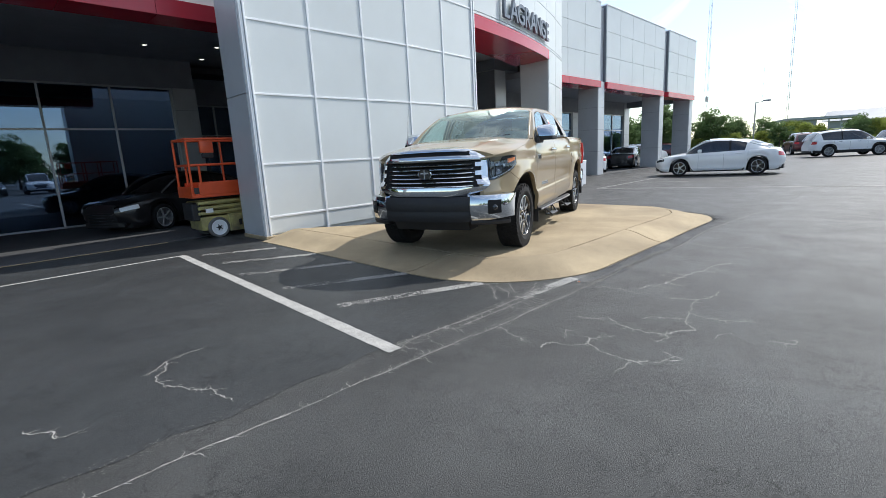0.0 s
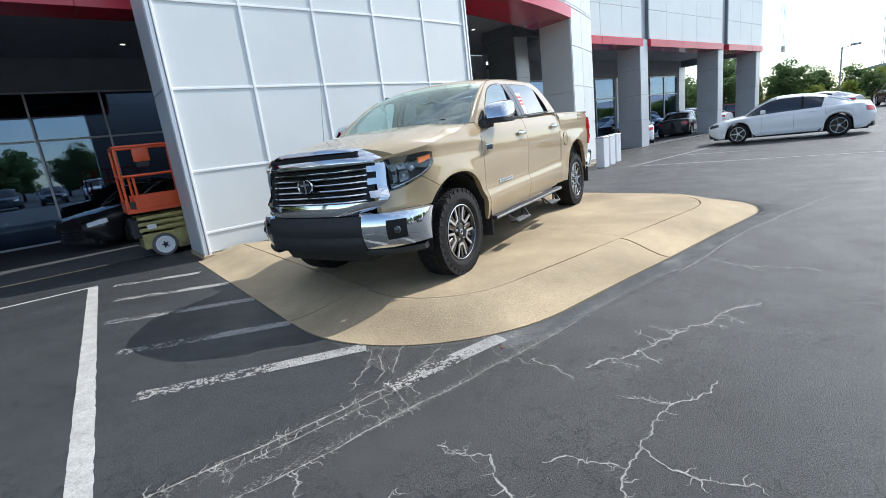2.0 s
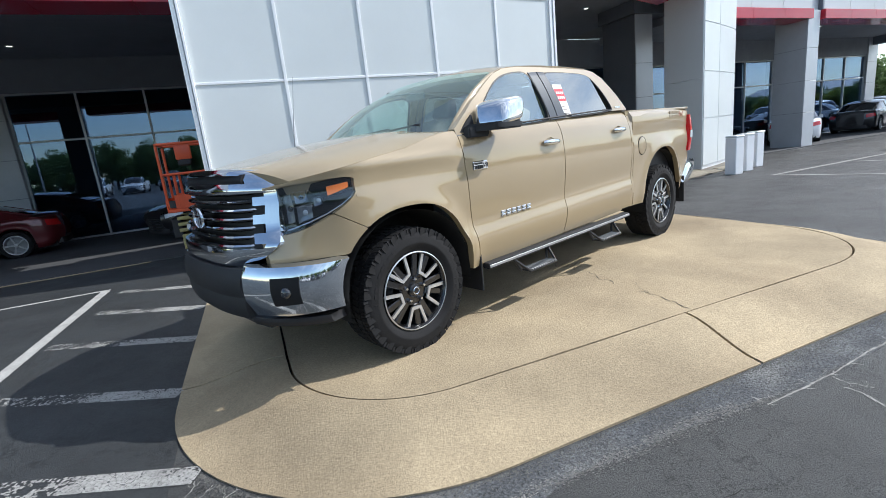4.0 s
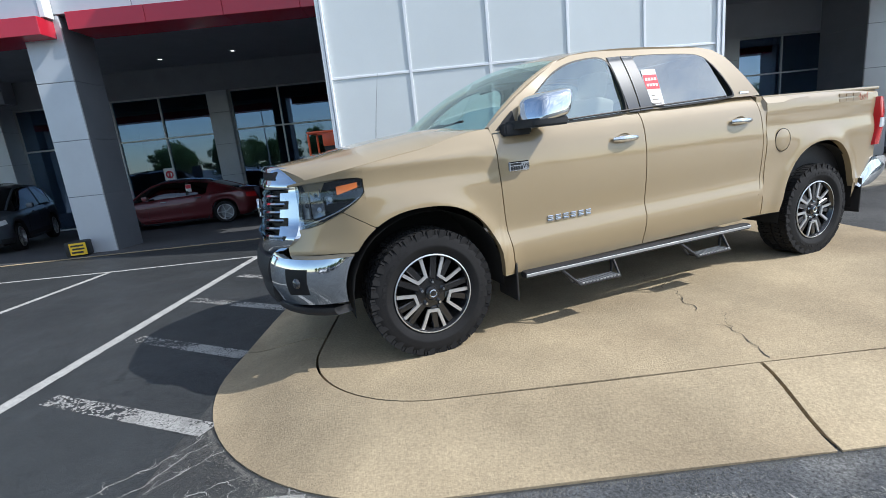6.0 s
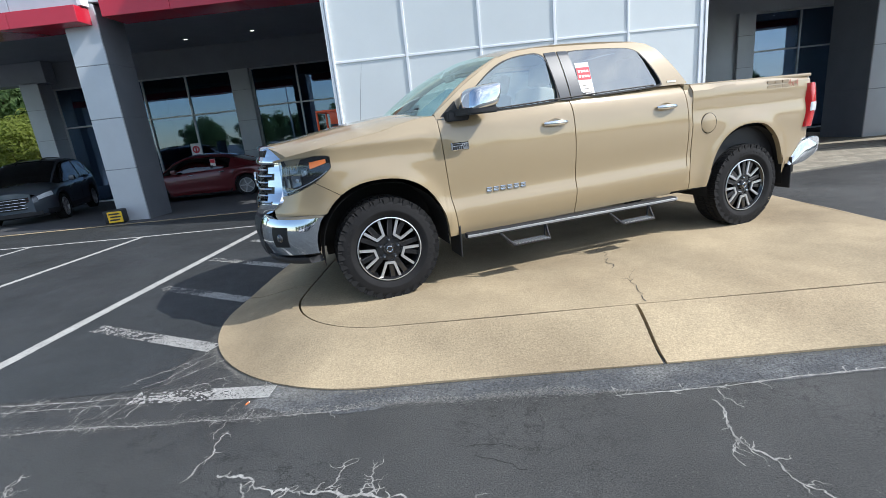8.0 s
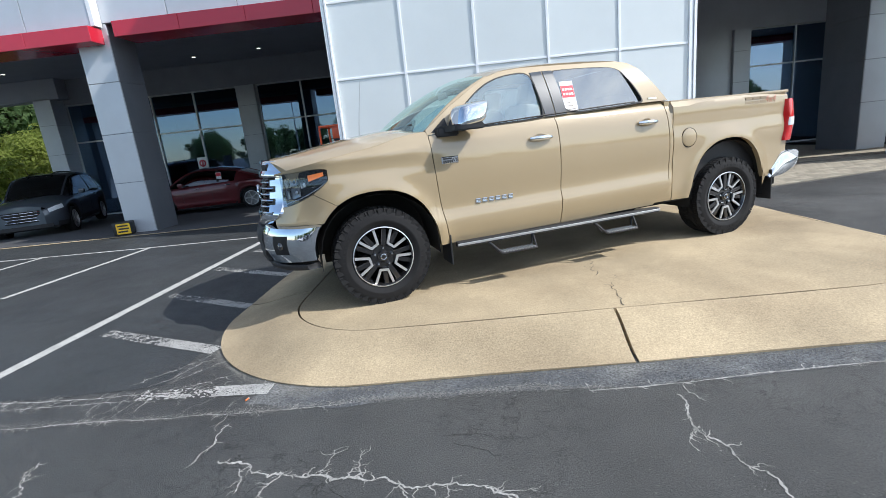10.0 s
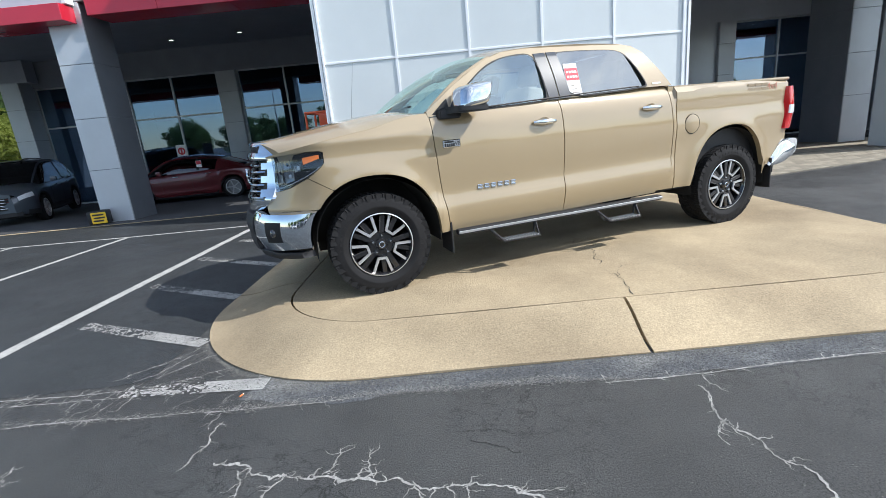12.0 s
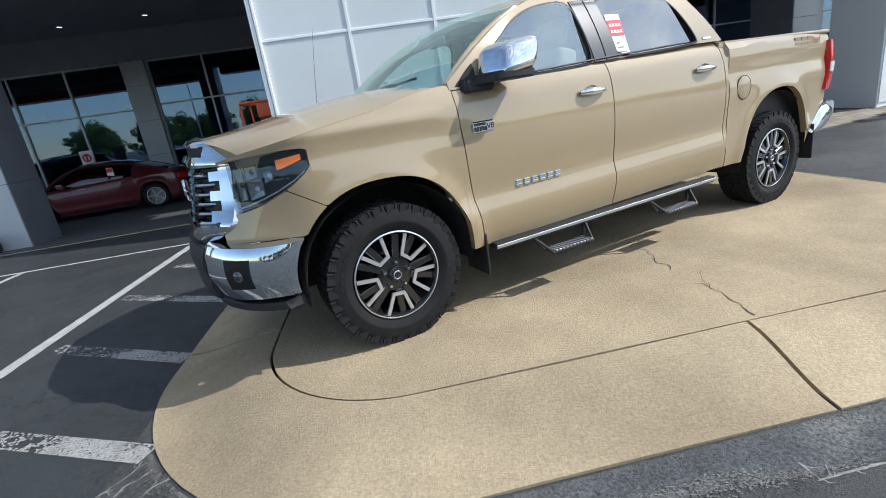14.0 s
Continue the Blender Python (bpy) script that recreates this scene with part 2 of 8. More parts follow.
def glass(name, color, rough=0.01, face=0.1, film=(0.95, 0.97, 1.0)):
    """Thin tinted glazing: mirror gloss that grows towards grazing angles over a tinted clear film."""
    m = bpy.data.materials.new(name)
    m.use_nodes = True
    n, l = m.node_tree.nodes, m.node_tree.links
    n.remove(n["Principled BSDF"])
    lw, pw, rg = n.new("ShaderNodeLayerWeight"), n.new("ShaderNodeMath"), n.new("ShaderNodeMapRange")
    gl, tr, mx = n.new("ShaderNodeBsdfGlossy"), n.new("ShaderNodeBsdfTransparent"), n.new("ShaderNodeMixShader")
    lw.inputs["Blend"].default_value = 0.5
    pw.operation = "POWER"
    pw.inputs[1].default_value = 4.0
    rg.inputs["To Min"].default_value = face
    gl.inputs["Roughness"].default_value = rough
    gl.inputs["Color"].default_value = (*film, 1)
    tr.inputs["Color"].default_value = (*color, 1)
    l.new(lw.outputs["Facing"], pw.inputs[0])
    l.new(pw.outputs[0], rg.inputs["Value"])
    l.new(rg.outputs["Result"], mx.inputs[0])
    l.new(tr.outputs[0], mx.inputs[1])
    l.new(gl.outputs[0], mx.inputs[2])
    l.new(mx.outputs[0], n["Material Output"].inputs["Surface"])
    m.diffuse_color = (*color, 1)
    return m


# showroom film is blue to put a bluer sky reflection into the gloss colour
M["glass"] = glass("showroom glass", (0.46, 0.56, 0.62), face=0.19, film=(0.54, 0.72, 1.0))
M["car_glass"] = glass("tinted car glass", (0.20, 0.23, 0.24), face=0.36, film=(0.94, 0.96, 0.93))
M["screen_glass"] = glass("clear windscreen glass", (0.74, 0.96, 0.88), face=0.19, film=(0.86, 1.0, 0.97))
M["sedan_glass"] = glass("dark car window glass", (0.07, 0.075, 0.075), face=0.10)
M["lamp_glass"] = glass("smoked lamp glass", (0.68, 0.73, 0.78), face=0.08, film=(0.85, 0.93, 1.0))
M["clear_glass"] = glass("light tinted car glass", (0.66, 0.82, 0.82), face=0.32, film=(0.86, 0.98, 1.0))


M["sand_paint"].node_tree.nodes["Principled BSDF"].inputs["Coat IOR"].default_value = 1.75
M["sand_paint"].node_tree.nodes["Principled BSDF"].inputs["Coat Roughness"].default_value = 0.08


def leaf_material(name, color, tip):
    m = material(name, color, 0.6, vary=0.3, scale=0.7, grain=0.3, grain_scale=5, tint2=tip)
    n, l = m.node_tree.nodes, m.node_tree.links
    p = n["Principled BSDF"]
    p.inputs["Specular IOR Level"].default_value = 0.25
    tl, ad = n.new("ShaderNodeBsdfTranslucent"), n.new("ShaderNodeMixShader")
    ad.inputs[0].default_value = 0.6
    src = p.inputs["Base Color"].links[0].from_socket
    l.new(src, tl.inputs["Color"])
    l.new(p.outputs[0], ad.inputs[1])
    l.new(tl.outputs[0], ad.inputs[2])
    l.new(ad.outputs[0], n["Material Output"].inputs["Surface"])
    return m


M["leaf"] = leaf_material("deep green leaves", (0.115, 0.185, 0.07), (0.18, 0.25, 0.10))
M["leaf_light"] = leaf_material("yellow green leaves", (0.21, 0.26, 0.055), (0.30, 0.33, 0.085))


def car_paint(name, color, metal=0.0):
    return material(name, color, 0.38, metal=metal, coat=1.0, vary=0.02, scale=1.5)


# ---- mesh helpers ----
def link(name, bm, mat, parent=None, label="", smooth=None, at=None):
    me = bpy.data.meshes.new(name)
    bmesh.ops.recalc_face_normals(bm, faces=bm.faces)
    bm.to_mesh(me)
    bm.free()
    for mm in mat if isinstance(mat, (list, tuple)) else [mat]:
        me.materials.append(mm)
    if smooth is not None:
        me.polygons.foreach_set("use_smooth", [True] * len(me.polygons))
        me.set_sharp_from_angle(angle=radians(smooth))
    ob = new(name, me)
    if parent:
        ob.parent = parent
    if at is not None:
        ob.matrix_basis = at
    if label:
        ob["label"] = label
    return ob


def part(name, bm, mat, parent, label="", smooth=None, at=None):
    """One mesh object under a thing or under a part."""
    return link(name, bm, mat, parent, label, smooth, at)


def thing(name, label, category, m=None, group="", kind=""):
    ob = new(name)
    ob.empty_display_size = 0.2
    if m is not None:
        ob.matrix_basis = m
    return tagged(ob, label, category, group, kind)


def structure(name, bm, mat, label, smooth=None, category=""):
    return tagged(link(name, bm, mat, None, "", smooth), label, category, "", "structure")


def box(bm, x0, x1, y0, y1, z0, z1, bevel=0.0, m=None, seg=1):
    r = bmesh.ops.create_cube(bm, size=1)
    vs = r["verts"]
    for v in vs:
        v.co = Vector(((x0 + x1) / 2 + v.co.x * (x1 - x0), (y0 + y1) / 2 + v.co.y * (y1 - y0), (z0 + z1) / 2 + v.co.z * (z1 - z0)))
    if bevel:
        es = list({e for v in vs for e in v.link_edges})
        r = bmesh.ops.bevel(bm, geom=es, offset=bevel, segments=seg, affect="EDGES", profile=0.6)
        vs = list({v for v in r["verts"]} | {v for v in vs if v.is_valid})
    if m is not None:
        bmesh.ops.transform(bm, matrix=m, verts=[v for v in vs if v.is_valid])
    return vs


def tube(bm, pts, r, seg=10, closed=False, cap=True):
    """A round tube along a line of points."""
    pts = [Vector(p) for p in pts]
    rings = []
    n = len(pts)
    for i, p in enumerate(pts):
        a = pts[(i - 1) % n] if (closed or i > 0) else p
        b = pts[(i + 1) % n] if (closed or i < n - 1) else p
        d = (b - a).normalized()
        ref = Vector((0, 0, 1)) if abs(d.z) < 0.9 else Vector((1, 0, 0))
        u = d.cross(ref).normalized()
        w = d.cross(u).normalized()
        rr = r[i] if isinstance(r, (list, tuple)) else r
        rings.append([bm.verts.new(p + (u * math.cos(t) + w * math.sin(t)) * rr) for t in (2 * math.pi * k / seg for k in range(seg))])
    for i in range(n if closed else n - 1):
        A, B = rings[i], rings[(i + 1) % n]
        for k in range(seg):
            bm.faces.new((A[k], A[(k + 1) % seg], B[(k + 1) % seg], B[k]))
    if cap and not closed:
        bm.faces.new(rings[0])
        bm.faces.new(rings[-1])
    return rings


def lathe(bm, profile, seg=32, closed=False):
    """Turns (radius, height) pairs round the local y axis."""
    rings = [[bm.verts.new((r * math.cos(2 * math.pi * k / seg), h, r * math.sin(2 * math.pi * k / seg))) for k in range(seg)] for r, h in profile]
    for i in range(len(rings) if closed else len(rings) - 1):
        A, B = rings[i], rings[(i + 1) % len(rings)]
        for k in range(seg):
            bm.faces.new((A[k], A[(k + 1) % seg], B[(k + 1) % seg], B[k]))
    return rings


def grid(bm, nu, nv, fn, flip=False):
    """A sheet of quads from fn(u, v), u and v from 0 to 1."""
    vs = [[bm.verts.new(fn(i / nu, j / nv)) for j in range(nv + 1)] for i in range(nu + 1)]
    for i in range(nu):
        for j in range(nv):
            f = (vs[i][j], vs[i + 1][j], vs[i + 1][j + 1], vs[i][j + 1])
            bm.faces.new(f[::-1] if flip else f)
    return vs


def rim_of(vs):
    """The border loop of a grid, in order."""
    return [r[0] for r in vs] + vs[-1][1:] + [r[-1] for r in vs[::-1]][1:] + vs[0][::-1][1:-1]


def flange(bm, vs, move):
    """Folds the border of a grid back by move(co), to give the sheet an edge."""
    loop = rim_of(vs)
    back = [bm.verts.new(move(v.co.copy())) for v in loop]
    n = len(loop)
    for i in range(n):
        bm.faces.new((loop[i], back[i], back[(i + 1) % n], loop[(i + 1) % n]))


def prism(bm, pts, axis, a, b):
    """A polygon in the plane across the axis ('x', 'y', 'z'), drawn out from a to b."""
    def put(p, h):
        return Vector({"x": (h, p[0], p[1]), "y": (p[0], h, p[1]), "z": (p[0], p[1], h)}[axis])
    A, B = [bm.verts.new(put(p, a)) for p in pts], [bm.verts.new(put(p, b)) for p in pts]
    n = len(pts)
    bm.faces.new(A)
    bm.faces.new(B)
    for i in range(n):
        bm.faces.new((A[i], A[(i + 1) % n], B[(i + 1) % n], B[i]))


def sheet_with_holes(bm, outer, holes, place, depth, fine=False):
    """Fills a 2D outline with holes, places each point by place(p), and folds all borders back by depth(co)."""
    loops = []
    for pts in [outer] + holes:
        vs = [bm.verts.new((p[0], p[1], 0)) for p in pts]
        es = [bm.edges.new((vs[i], vs[(i + 1) % len(vs)])) for i in range(len(vs))]
        loops.append((vs, es))
    bmesh.ops.triangle_fill(bm, use_beauty=True, use_dissolve=False, edges=[e for _, es in loops for e in es], normal=(0, 0, 1))
    if fine:
        bmesh.ops.subdivide_edges(bm, edges=[e for e in bm.edges if e.calc_length() > 0.12], cuts=3, use_grid_fill=True)
        bmesh.ops.triangulate(bm, faces=bm.faces)
    for v in bm.verts:
        v.co = place(v.co)
    border = [e for e in bm.edges if len(e.link_faces) == 1]
    back = {v: bm.verts.new(depth(v.co.copy())) for v in {v for e in border for v in e.verts}}
    for e in border:
        i, j = e.verts
        bm.faces.new((i, j, back[j], back[i]))


def smooth_loop(pts, times=2):
    """Rounds a closed 2D outline by cutting its corners."""
    for _ in range(times):
        out = []
        for i, p in enumerate(pts):
            q = pts[(i + 1) % len(pts)]
            out += [(p[0] * 0.75 + q[0] * 0.25, p[1] * 0.75 + q[1] * 0.25), (p[0] * 0.25 + q[0] * 0.75, p[1] * 0.25 + q[1] * 0.75)]
        pts = out
    return pts


def table(pairs):
    """A piecewise smooth function through (x, y) pairs."""
    xs, ys = [p[0] for p in pairs], [p[1] for p in pairs]

    def f(x):
        if x <= xs[0]:
            return ys[0]
        if x >= xs[-1]:
            return ys[-1]
        i = max(k for k in range(len(xs) - 1) if xs[k] <= x)
        t = (x - xs[i]) / (xs[i + 1] - xs[i])
        m0 = (ys[i + 1] - ys[max(i - 1, 0)]) / (xs[i + 1] - xs[max(i - 1, 0)])
        j = min(i + 2, len(xs) - 1)
        m1 = (ys[j] - ys[i]) / (xs[j] - xs[i])
        h = xs[i + 1] - xs[i]
        return ys[i] * (2 * t**3 - 3 * t**2 + 1) + m0 * h * (t**3 - 2 * t**2 + t) + ys[i + 1] * (3 * t**2 - 2 * t**3) + m1 * h * (t**3 - t**2)
    return f


def text_mesh(body, size, depth, bold=0.0):
    """Letters of the built-in font as a mesh in a bmesh, lying in x and y, centred on x, base at y = 0."""
    cu = bpy.data.curves.new("lettering", "FONT")
    cu.body, cu.size, cu.extrude, cu.align_x, cu.offset = body, size, depth, "CENTER", bold
    ob = bpy.data.objects.new("lettering", cu)
    me = bpy.data.meshes.new_from_object(ob)
    bm = bmesh.new()
    bm.from_mesh(me)
    bpy.data.objects.remove(ob)
    bpy.data.meshes.remove(me)
    bpy.data.curves.remove(cu)
    return bm


# ---- ground ----
def fall(y):
    """The lot falls gently towards the showroom fronts."""
    return -0.25 * max(0.0, min(1.0, (y - 10.4) / 8.3))


def sloped_slab(bm, x0, x1, y0, y1, lift):
    """A floor slab that follows the fall of the ground."""
    top = [bm.verts.new((x, y, fall(y) + lift)) for x, y in ((x0, y0), (x1, y0), (x1, y1), (x0, y1))]
    low = [bm.verts.new((v.co.x, v.co.y, v.co.z - 0.08)) for v in top]
    bm.faces.new(top)
    bm.faces.new(low)
    for k in range(4):
        bm.faces.new((top[k], low[k], low[(k + 1) % 4], top[(k + 1) % 4]))


bm = bmesh.new()
xs, ys = [-900, -120, -40, 0, 40, 120, 1000], [-900, -120, -30, 0, 10.4, 18.7, 30, 120, 900]
vs = [[bm.verts.new((x, y, fall(y))) for y in ys] for x in xs]
for i in range(len(xs) - 1):
    for j in range(len(ys) - 1):
        bm.faces.new((vs[i][j], vs[i + 1][j], vs[i + 1][j + 1], vs[i][j + 1]))
structure("ground", bm, M["asphalt"], "dark grey worn asphalt parking lot with cracks", category="ground")


# The display pad: a rounded concrete slab with a sloping apron.
TOP = 0.14


def pad_loop(f, n=18):
    """Outline of the pad from its back left corner round the front to its back right corner: 0 is the foot of the apron, 1 its upper joint."""
    def mix(a, b):
        return a + (b - a) * f
    x0, x1, y0, y1, r, q = mix(4.20, 4.90), mix(10.65, 10.29), mix(2.80, 3.36), 8.62, mix(1.5, 0.8), mix(1.1, 1.15)
    seam = mix(4.60, 4.42)
    pts = [(x0 + 0.08 * (1 - k / 7), y1 + (seam - y1) * k / 7) for k in range(8)]
    pts += [(x0 + r - r * math.cos(a), y0 + r - r * math.sin(a)) for a in (math.pi / 2 * k / n for k in range(n + 1))]
    pts += [(x0 + r + (x1 - q - x0 - r) * k / 16 + 0.23 * f * math.sin(math.pi * k / 16), y0) for k in range(1, 16)]
    pts += [(x1 - q + q * math.sin(a), y0 + q - q * math.cos(a)) for a in (math.pi / 2 * k / n for k in range(n + 1))]
    pts += [(x1 - 0.16 * k / 8 * (1 - f), y0 + q + (y1 - y0 - q) * k / 8) for k in range(1, 9)]
    return pts


pad = tagged(new("display_pad"), "raised tan concrete display pad with sloped apron", "pavement", "", "structure")
rows = [pad_loop(0.976 * k / 6) for k in range(7)]
N = len(rows[0])
cuts = [0, 7, 33, 60, N - 1]
for c0, c1 in zip(cuts, cuts[1:]):
    bm = bmesh.new()

    def at(i, k, c0=c0, c1=c1):
        x, y = rows[k][i]
        if i in (c0, c1) and 0 < i < N - 1:
            j = i + 1 if i == c0 else i - 1
            x2, y2 = rows[k][j]
            d = math.hypot(x2 - x, y2 - y)
            x, y = x + (x2 - x) * 0.011 / d, y + (y2 - y) * 0.011 / d
        s = k / 6
        return Vector((x, y, 0.011 + (TOP - 0.011) * (s * s * (3 - 2 * s)) + 0.003 * math.sin(3 * x + 5 * y)))
    vs = [[bm.verts.new(at(i, k)) for k in range(7)] for i in range(c0, c1 + 1)]
    for i in range(len(vs) - 1):
        for k in range(6):
            bm.faces.new((vs[i][k], vs[i + 1][k], vs[i + 1][k + 1], vs[i][k + 1]))
    flange(bm, vs, lambda co: Vector((co.x, co.y, -0.05)))
    part("concrete_apron", bm, M["concrete"], pad, smooth=30)
inner = pad_loop(1.0)
bm = bmesh.new()
rings = []
for f in (0.0, 0.15, 0.5):
    cx, cy = 7.36, 6.3
    rings.append([bm.verts.new((x + (cx - x) * f, y + (cy - y) * f, TOP)) for x, y in inner])
for a, b in zip(rings, rings[1:]):
    for i in range(len(a) - 1):
        bm.faces.new((a[i], a[i + 1], b[i + 1], b[i]))
bm.faces.new(rings[-1])
back = [bm.verts.new((v.co.x, v.co.y, -0.05)) for v in rings[0]]
for i in range(len(back) - 1):
    bm.faces.new((rings[0][i], back[i], back[i + 1], rings[0][i + 1]))
part("concrete_slab", bm, M["concrete"], pad, smooth=30)
bm = bmesh.new()
prism(bm, pad_loop(0.05), "z", -0.2, 0.003)
part("joint_filler", bm, M["tar"], pad)


# ---- paint, cracks and patches on the asphalt ----
def ribbon(bm, pts, width, z, rough=0.0, seed=0, step=0.12):
    """A flat strip along points, with uneven edges."""
    rnd = random.Random(seed)
    line = []
    for a, b in zip(pts, pts[1:]):
        d = math.hypot(b[0] - a[0], b[1] - a[1])
        n = max(1, int(d / step))
        line += [(a[0] + (b[0] - a[0]) * k / n, a[1] + (b[1] - a[1]) * k / n) for k in range(n)]
    line.append(pts[-1])
    prev = None
    for i, p in enumerate(line):
        a, b = line[max(i - 1, 0)], line[min(i + 1, len(line) - 1)]
        d = math.hypot(b[0] - a[0], b[1] - a[1]) or 1
        nx, ny = -(b[1] - a[1]) / d, (b[0] - a[0]) / d
        w = (width(i / (len(line) - 1)) if callable(width) else width) / 2
        j0, j1 = rnd.uniform(-rough, rough), rnd.uniform(-rough, rough)
        q = (bm.verts.new((p[0] + nx * (w + j0), p[1] + ny * (w + j0), z)), bm.verts.new((p[0] - nx * (w + j1), p[1] - ny * (w + j1), z)))
        if prev:
            bm.faces.new((prev[0], prev[1], q[1], q[0]))
        prev = q


def road_line(name, pts, width, label, worn=0.0, seed=1):
    """A painted strip; a worn one is broken into flakes."""
    bm = bmesh.new()
    if worn == 0:
        ribbon(bm, pts, width, 0.006, 0.004, seed, 0.05)
    else:
        rnd = random.Random(seed)
        (x0, y0), (x1, y1) = pts
        d = math.hypot(x1 - x0, y1 - y0)
        ux, uy = (x1 - x0) / d, (y1 - y0) / d
        n, m = int(d / 0.010), max(3, int(width / 0.010))
        for i in range(n):
            for j in range(m):
                u, v = i / n * d, (j / m - 0.5) * width
                q = noise.noise(Vector((u * 11 + seed * 3, v * 17, 0.3))) * 0.4 + noise.noise(Vector((u * 58, v * 70 + seed, 1.3))) * 0.6
                solid = min(1.0, max(0.0, (u / d - 0.50) / 0.12))
                if q < (worn - 0.5) * 0.5 + 0.03 - 0.42 * solid + rnd.uniform(-0.15, 0.15):
                    continue
                pp = []
                for du, dv in ((0, 0), (1, 0), (1, 1), (0, 1)):
                    a, b = u + (du + rnd.uniform(-0.3, 0.3)) * 0.0102, v + (dv + rnd.uniform(-0.25, 0.25)) * width / m
                    pp.append(bm.verts.new((x0 + ux * a - uy * b, y0 + uy * a + ux * b, 0.006)))
                bm.faces.new(pp)
    return structure(name, bm, M["paint"], label, category="road marking")


# darker sealed surface over the stalls, with a ragged edge along the old seam
rnd = random.Random(5)
bm = bmesh.new()
edge = [(-26 + 0.25 * k, 3.0 + 0.02 * math.sin(0.9 * k) + rnd.uniform(-0.03, 0.03)) for k in range(122)]
low = [bm.verts.new((x, y, 0.003)) for x, y in edge]
high = [bm.verts.new((x, 10.4, 0.003)) for x, y in edge]
for i in range(len(low) - 1):
    bm.faces.new((low[i], low[i + 1], high[i + 1], high[i]))
structure("sealed_asphalt", bm, M["sealed"], "darker sealed asphalt over the parking stalls", category="ground")


road_line("road_line", [(2.655, 2.92), (2.93, 8.52)], 0.115, "long white painted stall line on dark asphalt", seed=3)
road_line("road_line", [(0.36, 5.8), (0.57, 8.52)], 0.10, "white painted stall line on dark asphalt", seed=4)
road_line("road_line", [(-2.0, 3.2), (-1.60, 8.6)], 0.10, "white painted stall line on dark asphalt", seed=5)
road_line("road_line", [(-7.5, 8.75), (-2.5, 8.68), (0.6, 8.56), (2.98, 8.56)], 0.07, "thin white painted line across the stall ends", seed=6)
for seed, (a, b, w) in enumerate([((4.37, 3.545), (2.99, 4.17), 0.5), ((4.20, 4.57), (2.965, 5.23), 0.62), ((4.22, 5.65), (2.94, 6.36), 0.62), ((4.23, 6.66), (3.1, 7.34), 0.45), ((4.12, 7.75), (3.15, 8.28), 0.5), ((4.17, 2.91), (5.07, 2.86), 0.45)]):
    if seed < 5:
        a, b = b, a
    road_line("worn_hatch_line", [a, b], 0.13, "flaking white hatch stripe on dark asphalt", w, seed + 11)
for seed, (a, b) in enumerate([((15.55, 7.85), (21.4, 7.83)), ((15.6, 7.75), (17.4, 0.4)), ((18.3, 7.65), (18.85, 5.8))]):
    road_line("road_line", [a, b], 0.09, "thin white painted stall line on faded asphalt", seed=30 + seed)


def crack_run(bm, x, y, ang, length, width, seed, z, fork=0.35, wander=0.5):
    """A wandering crack with side branches."""
    rnd = random.Random(seed)
    pts, s = [(x, y)], 0.0
    a = ang
    while s < length:
        d = rnd.uniform(0.02, 0.055)
        a = ang + (a - ang) * 0.25 + rnd.uniform(-wander, wander) * 2.4
        x, y = x + math.cos(a) * d, y + math.sin(a) * d
        pts.append((x, y))
        s += d
        if rnd.random() < fork and length > 0.1 and width > 0.004:
            crack_run(bm, x, y, a + rnd.choice((-1, 1)) * rnd.uniform(0.5, 1.3), rnd.uniform(0.04, 0.13) * min(1, length), width * 0.65, rnd.random(), z, fork * 0.35, wander)
    ribbon(bm, pts, lambda t: width * (1 - 0.75 * t) * (0.7 + 0.5 * rnd.random()), z, 0.001, seed, 0.5)


def jagged(a, b, rough, rnd):
    """Points of a broken line from a to b, by halving and shifting."""
    pts = [a, b]
    amp = rough * math.hypot(b[0] - a[0], b[1] - a[1])
    while math.hypot(pts[1][0] - pts[0][0], pts[1][1] - pts[0][1]) > 0.022:
        out = [pts[0]]
        for p, q in zip(pts, pts[1:]):
            d = math.hypot(q[0] - p[0], q[1] - p[1]) or 1
            k = rnd.uniform(-amp, amp)
            out += [((p[0] + q[0]) / 2 - (q[1] - p[1]) / d * k, (p[1] + q[1]) / 2 + (q[0] - p[0]) / d * k), q]
        pts, amp = out, amp * 0.60
    return pts


def crack(bm, ax, ay, bx, by, width, seed, spurs=1.0, rough=0.09):
    """A jagged crack between two points with short spurs on both sides."""
    rnd = random.Random(seed)
    pts = jagged((ax, ay), (bx, by), rough, rnd)
    ribbon(bm, pts, lambda t: width * rnd.uniform(0.45, 1.35) * (0.45 + 0.55 * math.sin(math.pi * min(1, max(0, t * 0.9 + 0.08)))), 0.0055 if min(ay, by) > 2.85 else 0.0025, 0.0008, seed, 0.5)
    for p, q in zip(pts, pts[1:]):
        if rnd.random() < 0.30 * spurs:
            a = math.atan2(q[1] - p[1], q[0] - p[0]) + rnd.choice((-1, 1)) * rnd.uniform(0.5, 1.4)
            ln = rnd.uniform(0.02, 0.09)
            e = (p[0] + math.cos(a) * ln, p[1] + math.sin(a) * ln)
            ribbon(bm, jagged(p, e, 0.28, rnd), lambda t: width * 0.7 * (1.05 - 0.8 * t), 0.0056 if min(ay, by) > 2.85 else 0.0026, 0.0005, seed, 0.5)


bm = bmesh.new()
